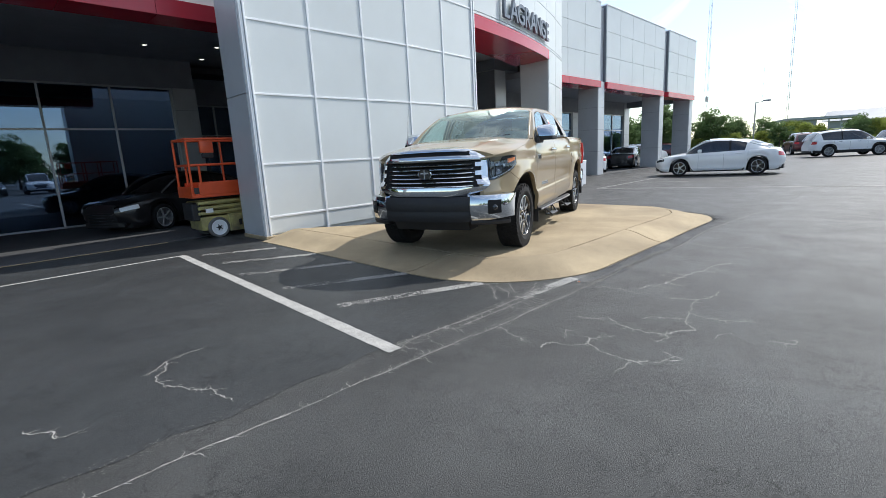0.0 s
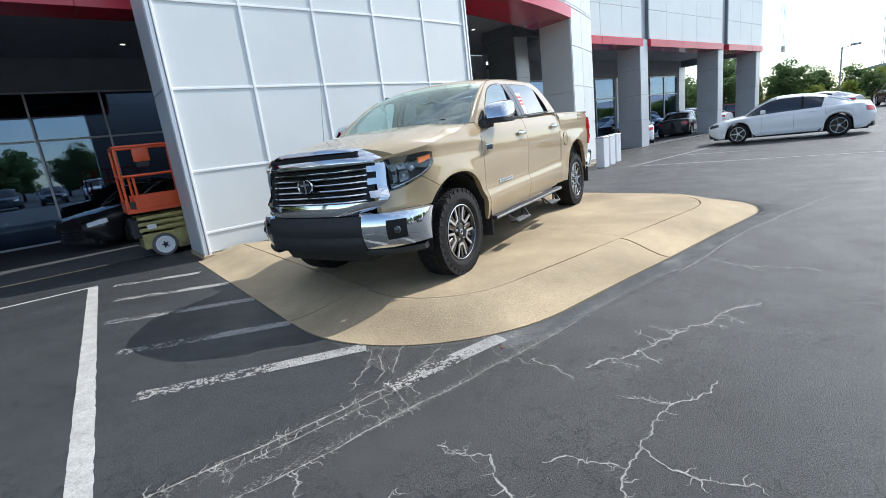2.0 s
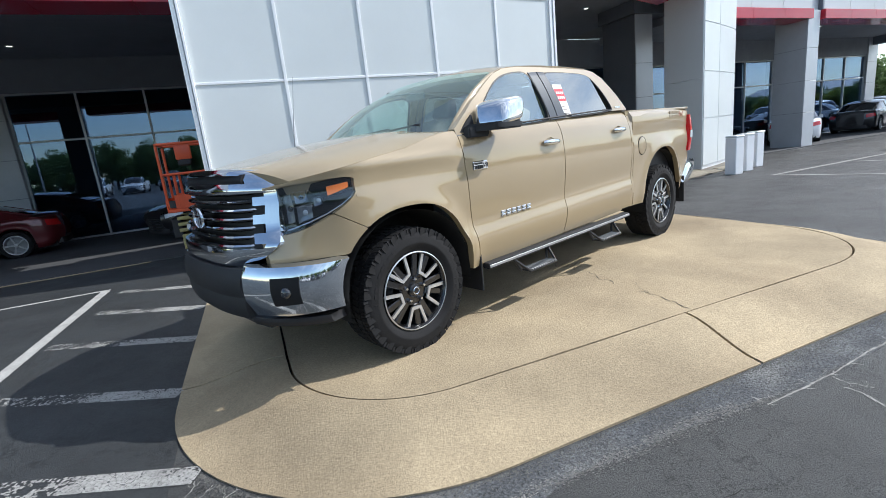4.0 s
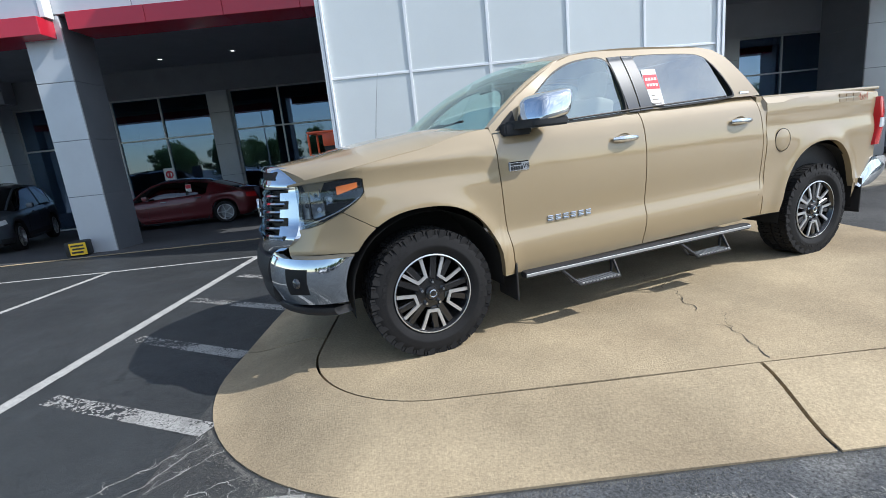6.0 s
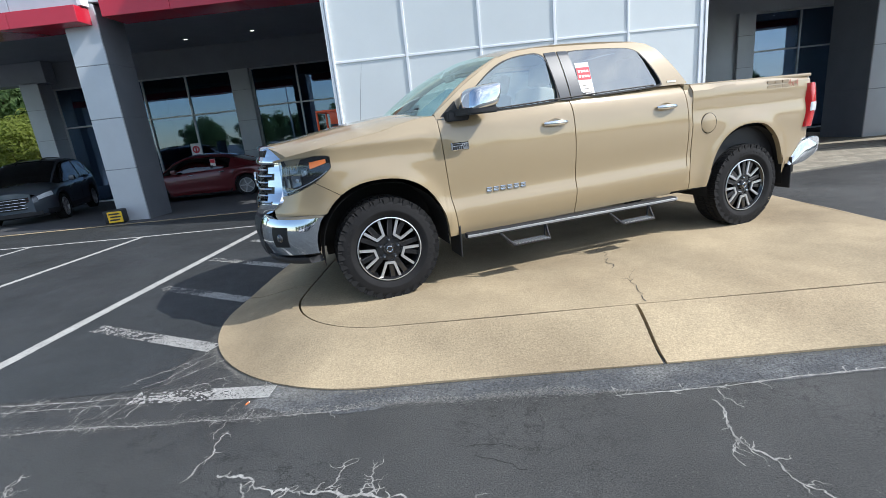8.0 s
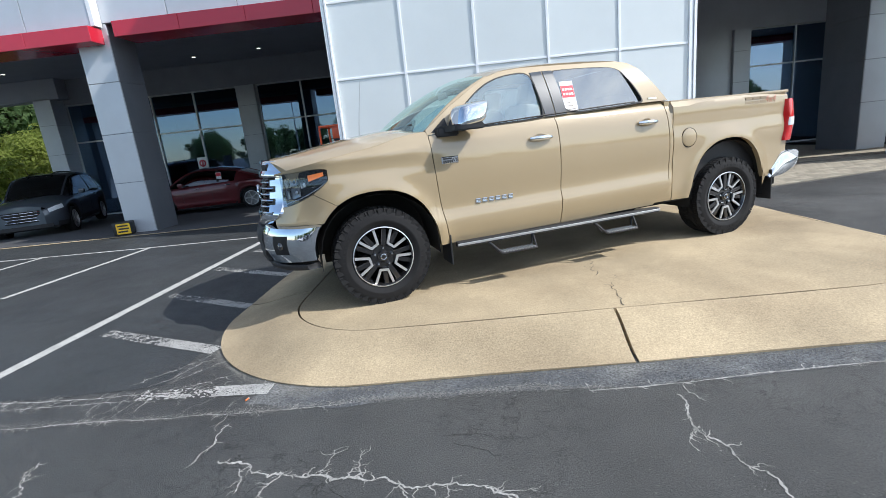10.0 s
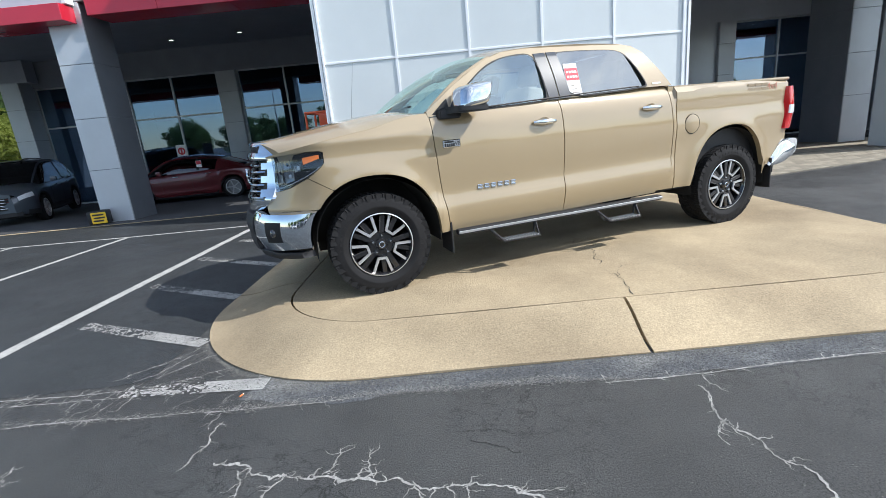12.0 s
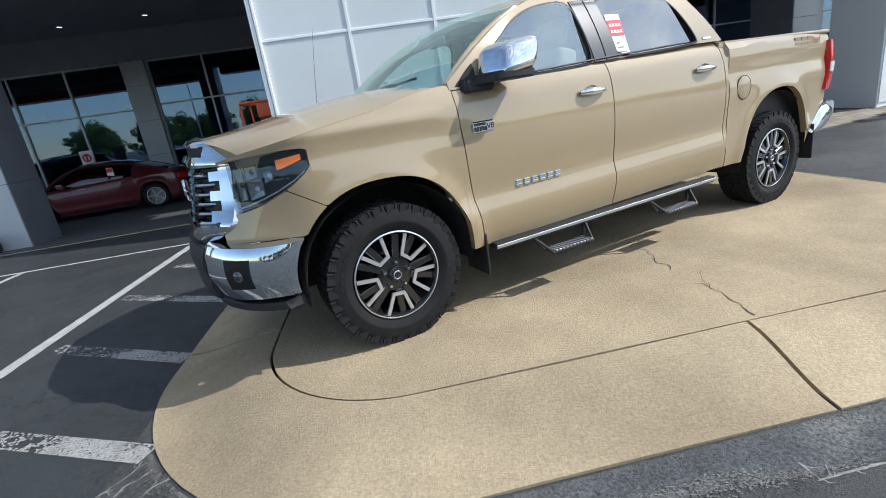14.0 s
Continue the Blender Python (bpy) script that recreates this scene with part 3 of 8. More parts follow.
# twin seams along the stalls' end, with rungs between them
seams = [(0.9, 2.77, 2.1, 2.73, 0.012), (2.1, 2.73, 3.2, 2.68, 0.011), (3.2, 2.66, 4.9, 2.60, 0.010), (2.72, 2.99, 4.2, 2.93, 0.010), (3.2, 2.88, 4.2, 2.85, 0.008), (4.9, 2.60, 5.7, 2.62, 0.008), (0.1, 2.82, 0.9, 2.77, 0.010)]
for i, (ax, ay, bx, by, w) in enumerate(seams):
    crack(bm, ax, ay, bx, by, w, 40 + i, 0.8, 0.02)
for k in range(30):
    rnd = random.Random(500 + k)
    x = 2.6 + 2.4 * (k + rnd.uniform(-0.6, 1.6)) / 30
    y = 3.0 - 0.01 * x
    h = rnd.uniform(0.06, 0.42) * rnd.choice((0.35, 0.7, 1.0))
    crack(bm, x + 0.04, y + rnd.uniform(-0.05, 0.08), x + rnd.uniform(-0.14, 0.06), y - h, rnd.uniform(0.003, 0.0055), 600 + k, 0.9, 0.18)


def web(width, seed, *nodes):
    """A branching crack through a few knots."""
    rnd = random.Random(seed)
    for i, (p, q) in enumerate(zip(nodes, nodes[1:])):
        crack(bm, *p, *q, width * rnd.uniform(1.0, 1.5), seed + 7 * i, 0.75, 0.15)


# webs on the open lot
web(0.008, 200, (4.03, 2.24), (4.15, 2.04), (4.06, 1.93), (4.03, 1.77), (4.08, 1.56), (4.26, 1.43), (4.34, 1.52))
web(0.008, 220, (4.34, 1.52), (4.46, 1.56), (4.62, 1.58), (4.85, 1.63), (4.99, 1.64), (5.09, 1.59), (5.36, 1.57))
web(0.006, 240, (4.26, 1.84), (4.38, 1.75), (4.46, 1.56))
web(0.006, 250, (4.96, 1.82), (4.99, 1.64))
web(0.007, 260, (4.62, 1.58), (4.58, 1.47), (4.63, 1.26), (4.70, 1.18))
web(0.008, 270, (3.32, 2.14), (3.42, 2.16), (3.47, 2.03), (3.60, 1.93), (3.69, 1.95))
web(0.008, 290, (3.60, 1.93), (3.51, 1.79), (3.49, 1.64), (3.56, 1.46), (3.70, 1.34), (3.76, 1.48))
web(0.006, 310, (3.48, 1.57), (3.29, 1.59))
web(0.005, 315, (4.17, 1.28), (4.22, 1.29), (4.35, 1.22))
web(0.006, 318, (4.33, 1.00), (4.36, 0.93), (4.37, 0.86), (4.47, 0.87))
web(0.006, 322, (3.46, 2.64), (3.40, 2.47), (3.36, 2.30))
web(0.005, 326, (3.58, 2.09), (3.65, 2.15), (3.74, 2.18))
web(0.006, 336, (4.08, 1.58), (4.01, 1.53), (3.89, 1.57))
web(0.005, 340, (5.01, 1.63), (4.98, 1.71), (4.91, 1.88))
web(0.005, 352, (3.69, 1.93), (3.75, 1.90), (3.83, 1.84))
web(0.007, 320, (1.77, 4.14), (1.62, 4.13), (1.50, 4.10), (1.30, 3.96))
web(0.007, 330, (1.50, 4.10), (1.38, 3.88), (1.37, 3.74), (1.46, 3.51), (1.59, 3.14))
web(0.007, 345, (0.70, 3.71), (0.81, 3.47), (0.94, 3.42))
# one long crack with many spurs
web(0.010, 360, (5.06, 2.17), (5.26, 2.09), (5.50, 2.03), (5.88, 1.95), (6.14, 1.89), (6.38, 1.87), (6.58, 1.76))
web(0.007, 375, (6.38, 1.87), (6.60, 1.82))
for i, x in enumerate((5.2, 5.42, 5.6, 5.83, 6.0, 6.22)):
    crack(bm, x, 2.10 - 0.20 * (x - 5.2), x + 0.05 * (-1) ** i, 2.10 - 0.20 * (x - 5.2) - 0.17 * (-1) ** (i // 2), 0.007, 380 + i, 1.4, 0.14)
# cracks round the pad's nose and beside its apron
web(0.007, 400, (4.96, 2.50), (4.95, 2.28), (4.90, 2.13))
web(0.006, 410, (4.91, 2.59), (4.91, 2.44))
web(0.006, 415, (4.03, 2.28), (4.05, 2.19), (4.08, 2.11))
for i, q in enumerate([(3.98, 3.06, 4.36, 3.50), (4.28, 3.05, 4.56, 3.32), (4.14, 3.02, 4.44, 3.42), (4.4, 2.96, 4.74, 3.1)]):
    crack(bm, *q, 0.007, 420 + i, 0.9, 0.10)
web(0.006, 430, (7.53, 2.53), (7.52, 2.46), (7.56, 2.35))
web(0.008, 435, (7.45, 2.43), (7.45, 2.31), (7.41, 2.20), (7.43, 2.06), (7.48, 1.98), (7.47, 1.90), (7.54, 1.83), (7.54, 1.66))
web(0.006, 450, (7.43, 2.15), (7.36, 2.10), (7.33, 2.05), (7.34, 1.98))
for i, q in enumerate([(7.01, 2.53, 7.54, 2.535), (7.54, 2.535, 8.75, 2.59), (8.75, 2.60, 11.3, 2.35), (7.01, 2.77, 7.02, 2.53), (7.38, 2.78, 7.36, 2.54), (8.52, 2.78, 8.53, 2.58)]):
    crack(bm, *q, 0.013 if i < 3 else 0.008, 460 + i, 0.4, 0.015)
tagged(link("asphalt_crack", bm, M["crack"]), "pale dust-filled branching cracks in the asphalt", "crack", "", "stuff")
bm = bmesh.new()
rnd = random.Random(77)
for k in range(1500):
    x = rnd.uniform(0.0, 4.9)
    y = 2.985 - 0.01 * x + rnd.gauss(0, 0.035)
    r0 = rnd.uniform(0.0015, 0.005) * (1.0 if k % 3 else 0.6)
    bm.faces.new([bm.verts.new((x + r0 * rnd.uniform(0.5, 1.6) * math.cos(q), y + r0 * rnd.uniform(0.5, 1.2) * math.sin(q), 0.0058)) for q in (0, 1.3, 2.5, 3.9, 5.1)])
# dust lying along the seam before the pad
seam = [(2.3, 2.72), (3.6, 2.66), (4.4, 2.62), (5.15, 2.61), (5.77, 2.63), (6.2, 2.61), (6.7, 2.61), (7.1, 2.55), (8.6, 2.57), (10.3, 2.47)]
for k in range(9500):
    i = rnd.randrange(len(seam) - 1)
    (x0, y0), (x1, y1) = seam[i], seam[i + 1]
    f = rnd.random()
    x = x0 + (x1 - x0) * f
    thick = max(0.0, noise.noise(Vector((x * 1.9, 0.4, 7.0))) * 0.5 + 0.5)
    if rnd.random() > 0.25 + thick:
        continue
    y = y0 + (y1 - y0) * f + 0.02 * noise.noise(Vector((x * 5, 2.0, 3.0))) + rnd.gauss(0, (0.010 + 0.026 * thick) * (0.45 if x > 6.9 else 1.0))
    r0 = rnd.uniform(0.0015, 0.0055) * (1.0 if k % 3 else 0.6) * (0.7 if x > 6.9 else 1.0)
    bm.faces.new([bm.verts.new((x + r0 * rnd.uniform(0.5, 1.7) * math.cos(q), y + r0 * rnd.uniform(0.4, 1.1) * math.sin(q), 0.0058)) for q in (0, 1.3, 2.5, 3.9, 5.1)])
for k in range(2600):
    x, y = rnd.uniform(1.0, 8.5), rnd.uniform(-0.6, 2.0)
    if noise.noise(Vector((x * 0.7, y * 0.7, 4.0))) < 0.02 + rnd.uniform(-0.1, 0.1):
        continue
    r0 = rnd.uniform(0.0015, 0.0045)
    bm.faces.new([bm.verts.new((x + r0 * rnd.uniform(0.5, 1.6) * math.cos(q), y + r0 * rnd.uniform(0.5, 1.2) * math.sin(q), 0.0028)) for q in (0, 1.3, 2.5, 3.9, 5.1)])
tagged(link("bare_aggregate", bm, M["fleck"]), "pale bare stone flecks in the worn asphalt", "aggregate", "", "stuff")
bm = bmesh.new()
for k in range(44):
    rnd = random.Random(900 + k)
    x, y = rnd.uniform(-1.0, 9.5), rnd.uniform(-1.2, 2.4)
    crack_run(bm, x, y, rnd.uniform(0, 6.28), rnd.uniform(0.2, 0.7), 0.004, 1000 + k, 0.0025, 0.35, 0.55)
tagged(link("asphalt_crack", bm, M["tar"]), "fine dark hairline cracks in the asphalt", "crack", "", "stuff")

bm = bmesh.new()
crack_run(bm, 7.51, 3.39, 1.57, 0.75, 0.007, 61, TOP + 0.003, 0.1, 0.3)
crack_run(bm, 7.53, 4.13, 1.50, 1.15, 0.006, 62, TOP + 0.003, 0.1, 0.35)
tagged(link("pad_crack", bm, M["tar"]), "thin dark crack across the concrete pad", "crack", "", "stuff")

# rough patched strip round the pad
bm = bmesh.new()
a, b = pad_loop(-0.03), pad_loop(-0.40)
rnd = random.Random(8)
A = [bm.verts.new((x, y, 0.004)) for x, y in a[21:-16]]
B = [bm.verts.new((x, y + rnd.uniform(-0.025, 0.025) + 0.03 * math.sin(2.3 * x), 0.002)) for x, y in b[21:-16]]
for i in range(len(A) - 1):
    bm.faces.new((A[i], A[i + 1], B[i + 1], B[i]))
structure("asphalt_patch", bm, M["old_asphalt"], "coarse worn asphalt strip round the concrete pad", category="ground")
# loose grit beside the pad
me = bpy.data.meshes.new("grit")
vv, ff = [], []
for k in range(7800):
    i = rnd.uniform(14, 58)
    f, q = i - int(i), a[int(i) + 1]
    x, y = a[int(i)]
    x, y = x + (q[0] - x) * f, y + (q[1] - y) * f
    off = abs(rnd.gauss(0.0, 0.13)) if k < 2600 else abs(rnd.gauss(0.0, 0.032 + 0.02 * math.sin(i * 1.7)))
    cx, cy = 7.3, 6.5
    d = math.hypot(x - cx, y - cy)
    px, py = x + (x - cx) / d * off + (rnd.uniform(-0.1, 0.1) if k < 2600 else 0.0), y + (y - cy) / d * off
    s = rnd.uniform(0.0015, 0.0045)
    b0 = len(vv)
    vv += [(px - s, py - s, 0.004), (px + s, py - s * 0.6, 0.004), (px + s * 0.2, py + s, 0.004), (px, py, 0.005 + s * 0.6)]
    ff += [(b0, b0 + 1, b0 + 3), (b0 + 1, b0 + 2, b0 + 3), (b0 + 2, b0, b0 + 3)]
me.from_pydata(vv, [], ff)
me.materials.append(M["grit"])
tagged(new("grit", me), "scattered pale grit along the pad edge", "grit", "", "stuff")

# ---- white panel tower with curved entrance portal ----
WALL_Y, TX0, TX1, TZ = 8.69, 4.40, 10.62, 8.7


def arc_y(x):
    """The front swings back in a shallow curve towards the entrance."""
    return WALL_Y + 0.0175 * max(0.0, x - 7.0) ** 2


def arc_slope(x):
    return 0.035 * max(0.0, x - 7.0)


def bent(bm):
    """Lays a straight piece of the front on its curve."""
    for v in bm.verts:
        v.co.y += arc_y(v.co.x) - WALL_Y
    return bm


tower = tagged(new("wall_tower"), "tall white composite panel wall with raised joint battens", "wall", "", "structure")
bm = bmesh.new()
grid(bm, 12, 1, lambda u, v: Vector((TX0 + 0.03 + (TX1 + 0.05 - TX0) * u, arc_y(TX0 + 0.03 + (TX1 + 0.05 - TX0) * u) + 0.03, TZ * v)))
box(bm, TX0 + 0.03, TX1 + 0.08, 9.3, 9.62, 0.0, TZ)
part("wall_core", bm, M["white"], tower)
rows_z = [0.08, 0.41, 1.37, 2.585, 3.81, 5.03, 6.25, 7.47, TZ]
cols = [TX0 + 0.08 + 1.226 * k for k in range(5)] + [TX1]
for i in range(5):
    for j in range(len(rows_z) - 1):
        bm = bmesh.new()
        box(bm, cols[i] + 0.02, cols[i + 1] - 0.02, WALL_Y + 0.002, WALL_Y + 0.05, rows_z[j] + 0.015, rows_z[j + 1] - 0.015, 0.004)
        part("panel", bent(bm), M["white"], tower)
for j, z in enumerate(rows_z[1:-1]):
    for a, b in zip(cols, cols[1:]):
        bm = bmesh.new()
        box(bm, a - (0.08 if a == cols[0] else -0.022), b - 0.022, WALL_Y - 0.012, WALL_Y + 0.04, z - 0.018, z + 0.018, 0.003)
        part("batten", bent(bm), M["trim"], tower)
for i, x in enumerate(cols[1:-1]):
    bm = bmesh.new()
    box(bm, x - 0.022, x + 0.022, WALL_Y - 0.016, WALL_Y + 0.04, 0.0, TZ, 0.003)
    part("batten", bent(bm), M["trim"], tower)
for x0, x1, d in ((TX0, TX0 + 0.055, 0.03), (TX0 + 0.065, TX0 + 0.10, 0.045), (TX1 - 0.02, TX1 + 0.05, 0.03), (TX1 + 0.06, TX1 + 0.11, 0.045)):
    bm = bmesh.new()
    box(bm, x0, x1, WALL_Y - d, WALL_Y + 0.06, 0.0, TZ, 0.005)
    part("corner_trim", bent(bm), M["trim"], tower)
for j in range(4):
    bm = bmesh.new()
    z0, z1 = (0.02, 2.6, 5.0, 7.0)[j], (2.59, 4.99, 6.99, TZ)[j]
    box(bm, TX0 - 0.004, TX0 + 0.04, WALL_Y + 0.07, 9.62, z0, z1, 0.003)
    part("side_panel", bm, M["silver"], tower)
bm = bmesh.new()
box(bm, TX0 - 0.03, TX0 + 0.5, WALL_Y - 0.06, 9.6, 0.0, 0.07, 0.01)
part("kerb", bm, M["concrete"], tower)

PX0, PX1, PX2, FB, FT = 10.73, 16.43, 19.0, 4.60, 4.93
portal = tagged(new("wall_portal"), "curved white panel entrance portal with red lower band", "wall", "", "structure")


def arc_block(bm, x0, x1, z0, z1, out, back, n=10):
    def f(u, v, off):
        x = x0 + (x1 - x0) * u
        s = arc_slope(x)
        k = math.hypot(1, s)
        return Vector((x + s / k * off, arc_y(x) - off / k, z0 + (z1 - z0) * v))
    front = grid(bm, n, 1, lambda u, v: f(u, v, out))
    rear = grid(bm, n, 1, lambda u, v: Vector((x0 + (x1 - x0) * u, arc_y(x0 + (x1 - x0) * u) + back, z0 + (z1 - z0) * v)), True)
    a, b = rim_of(front), rim_of(rear)
    for i in range(len(a)):
        j = (i + 1) % len(a)
        bm.faces.new((a[i], b[i], b[j], a[j]))


bm = bmesh.new()
arc_block(bm, PX0, PX2, FT, TZ, -0.03, 0.9, 24)
part("wall_core", bm, M["white"], portal, smooth=30)
for k in range(9):
    x0, x1 = PX0 + 0.04 + (PX2 - PX0 - 0.04) * k / 6, PX0 + 0.04 + (PX2 - PX0 - 0.04) * (k + 1) / 6
    if k > 5:
        break
    for z0, z1 in ((FT + 0.02, 5.03), (5.03, 6.25), (6.25, 7.47), (7.47, TZ)):
        bm = bmesh.new()
        arc_block(bm, x0 + 0.012, x1 - 0.012, z0 + 0.012, z1 - 0.012, 0.0, 0.05, 6)
        part("panel", bm, M["white"], portal, smooth=30)
bm = bmesh.new()
arc_block(bm, PX0, PX1 + 0.02, FB, FT, 0.03, 1.5, 24)
part("red_band", bm, M["red"], portal, "glossy red curved fascia band", smooth=30)
bm = bmesh.new()
box(bm, PX1 + 0.03, PX2 - 0.02, arc_y(PX2) + 0.1, 11.5, -0.3, FT)
part("pillar_core", bm, M["white"], portal)
bm = bmesh.new()
arc_block(bm, PX1 + 0.03, PX2, -0.1, FT - 0.001, -0.03, 0.5, 8)
part("pillar_face", bm, M["trim"], portal, smooth=30)
for z0, z1 in ((0.1, 1.37), (1.37, 2.585), (2.585, 3.81), (3.81, FT)):
    for x0, x1 in ((PX1 + 0.03, 17.55), (17.55, PX2)):
        bm = bmesh.new()
        arc_block(bm, x0 + 0.012, x1 - 0.012, z0 + 0.012, z1 - 0.012, 0.0, 0.05, 4)
        part("panel", bm, M["white"], portal, smooth=30)
for z0, z1 in ((0.02, 2.4), (2.41, FB)):
    bm = bmesh.new()
    box(bm, PX1 + 0.0, PX1 + 0.05, arc_y(PX1) + 0.03, 11.5, z0, z1, 0.004)
    part("side_panel", bm, M["white"], portal)
sign = thing("facade_sign", "large dark metal letters mounted on the white portal", "sign")
for k, ch in enumerate("LAGRANGE"):
    x = 12.38 + 3.55 * k / 7
    s = arc_slope(x)
    part("letter", text_mesh(ch, 0.80, 0.04, 0.012), M["sign_metal"], sign,
         at=Matrix.Translation((x, arc_y(x) - 0.09, 5.14)) @ Matrix.Rotation(math.atan(s), 4, "Z") @ Matrix.Rotation(math.pi / 2, 4, "X"))

# ---- showroom wings ----
def column(name, x0, x1, y0, y1, zt, label, side_mat, front_mat):
    c = tagged(new(name), label, "column", "", "structure")
    zs = [-0.3, 1.17, 2.26, 3.35, zt]
    for a, b in zip(zs, zs[1:]):
        if b <= a:
            continue
        bm = bmesh.new()
        box(bm, x0, x1, y0, y0 + 0.04, a + 0.006, b - 0.006, 0.004)
        part("front_panel", bm, front_mat, c)
        # where side_mat is darker than front_mat, shade is put into the side colour
        for xa, xb in ((x0 + 0.003, x0 + 0.04), (x1 - 0.04, x1 - 0.003)):
            bm = bmesh.new()
            box(bm, xa, xb, y0 + 0.045, y1, a + 0.006, b - 0.006, 0.003)
            part("side_panel", bm, side_mat, c)
    bm = bmesh.new()
    box(bm, x0 + 0.02, x1 - 0.02, y0 + 0.02, y1 - 0.01, -0.3, zt - 0.01)
    part("core", bm, M["grey"], c)
    return c


def panel_wall(name, x0, x1, y, z0, z1, depth, label, nx, zs, mat):
    w = tagged(new(name), label, "wall", "", "structure")
    bm = bmesh.new()
    box(bm, x0 + 0.01, x1 - 0.01, y + 0.03, y + depth, z0, z1)
    part("wall_core", bm, M["grey"], w)
    for i in range(nx):
        a, b = x0 + (x1 - x0) * i / nx, x0 + (x1 - x0) * (i + 1) / nx
        for c, d in zip(zs, zs[1:]):
            bm = bmesh.new()
            box(bm, a + 0.007, b - 0.007, y, y + 0.05, c + 0.007, d - 0.007, 0.004)
            part("panel", bm, mat, w)
    bm = bmesh.new()
    box(bm, x0, x1, y - 0.02, y + depth + 0.02, z1, z1 + 0.06, 0.01)
    part("coping", bm, M["trim"], w)
    return w


def fascia(name, x0, x1, y, z0, z1, depth, n):
    w = tagged(new(name), "glossy red fascia band under the upper wall", "trim", "", "structure")
    for i in range(n):
        a, b = x0 + (x1 - x0) * i / n, x0 + (x1 - x0) * (i + 1) / n
        bm = bmesh.new()
        box(bm, a + 0.003, b - 0.003, y, y + depth, z0, z1, 0.006)
        part("fascia_panel", bm, M["red"], w)


LY, WIN_Y = 10.85, 18.6
# left wing
SOF = 5.0
column("column_1", -1.46, -0.75, LY, 11.75, 4.52, "square silver panelled column with side colour darkened for shade", M["grey"], M["silver"])
panel_wall("wall_left_upper", -0.88, 5.2, LY, 4.53, 8.0, 0.9, "silver panel upper wall above the porch", 4, [4.53, 5.65, 6.8, 8.0], M["silver"])
panel_wall("wall_left_end", -13.6, -0.90, LY - 0.22, 4.43, 8.0, 1.2, "silver panel upper wall of the porch end", 9, [4.43, 5.6, 6.8, 8.0], M["silver"])
bm = bmesh.new()
box(bm, -0.899, -0.81, LY - 0.235, LY - 0.01, 4.44, 8.0, 0.004)
structure("trim_left", bm, M["trim"], "pale metal corner trim strip on the upper wall")
fascia("fascia_left", -0.53, 5.2, LY - 0.13, 4.215, 4.525, 0.75, 4)
fascia("fascia_left_end", -13.6, -0.85, LY - 0.40, 4.11, 4.42, 0.85, 9)
column("column_end_front", -13.6, -12.8, LY, 11.62, 4.1, "square silver panelled column with side colour darkened for shade", M["grey"], M["silver"])
column("column_end_back", -8.98, -8.30, WIN_Y - 0.6, WIN_Y + 0.1, 4.3, "square column clad in silver panels", M["silver"], M["silver"])


def ceiling_slab(name, x0, x1, y0, y1, z):
    bm = bmesh.new()
    box(bm, x0, x1, y0, y1, z, z + 0.25)
    return structure(name, bm, M["soffit"], "grey painted porch soffit", category="ceiling")


ceiling_slab("ceiling_left", -13.6, 9.6, LY + 0.62, WIN_Y + 0.2, SOF)
ceiling_slab("ceiling_left_recess", 6.6, 9.75, WIN_Y + 0.2, 20.5, SOF)
bm = bmesh.new()
box(bm, -13.6, -7.95, WIN_Y - 0.6, WIN_Y - 0.1, 4.25, SOF - 0.01, 0.01)
structure("beam_left", bm, M["soffit"], "painted beam under the porch soffit", category="beam")
bm = bmesh.new()
box(bm, -8.29, 6.9, WIN_Y, WIN_Y + 0.25, 4.09, SOF - 0.005)
structure("wall_left_back", bm, M["stucco"], "grey stucco wall above the showroom windows", category="wall")
for k, (x0, x1) in enumerate(((-1.55, -0.83), (6.17, 6.9))):
    column(f"pier_left_{k + 1}", x0, x1, WIN_Y - 0.12, WIN_Y + 0.3, 4.08, "grey panelled pier between showroom windows", M["slate_panel"], M["slate_panel"])


def window(name, x0, x1, y, z0, z1, mid, mulls, m=None):
    """A glazed shop front with frame, mullions and panes."""
    w = tagged(new(name), "tall dark showroom window with pale aluminium frame", "window", "", "structure")
    if m is not None:
        w.matrix_basis = m
    fw = 0.055
    xs = [x0] + mulls + [x1]
    for x in xs:
        bm = bmesh.new()
        box(bm, x - fw / 2, x + fw / 2, y - 0.06, y + 0.06, z0, z1, 0.004)
        part("mullion", bm, M["frame"], w)
    for z in (z0 + 0.03, mid, z1 - 0.03):
        for a, b in zip(xs, xs[1:]):
            bm = bmesh.new()
            box(bm, a + fw / 2, b - fw / 2, y - 0.05, y + 0.05, z - fw / 2, z + fw / 2, 0.004)
            part("transom", bm, M["frame"], w)
    for a, b in zip(xs, xs[1:]):
        for c, d in ((z0 + 0.058, mid - fw / 2), (mid + fw / 2, z1 - 0.058)):
            bm = bmesh.new()
            box(bm, a + fw / 2, b - fw / 2, y - 0.004, y + 0.004, c, d)
            part("pane", bm, M["glass"], w).visible_shadow = False
    return w


SILL = -0.23
window("window_1", -0.80, 6.15, WIN_Y + 0.1, SILL, 4.09, 2.73, [0.88, 2.63, 4.41])
window("window_2", -8.27, -1.58, WIN_Y + 0.1, SILL, 4.09, 2.66, [-6.6, -4.95, -3.29])
window("window_3", 6.95, 9.4, 20.2, SILL, 3.75, 2.60, [7.45, 8.05])
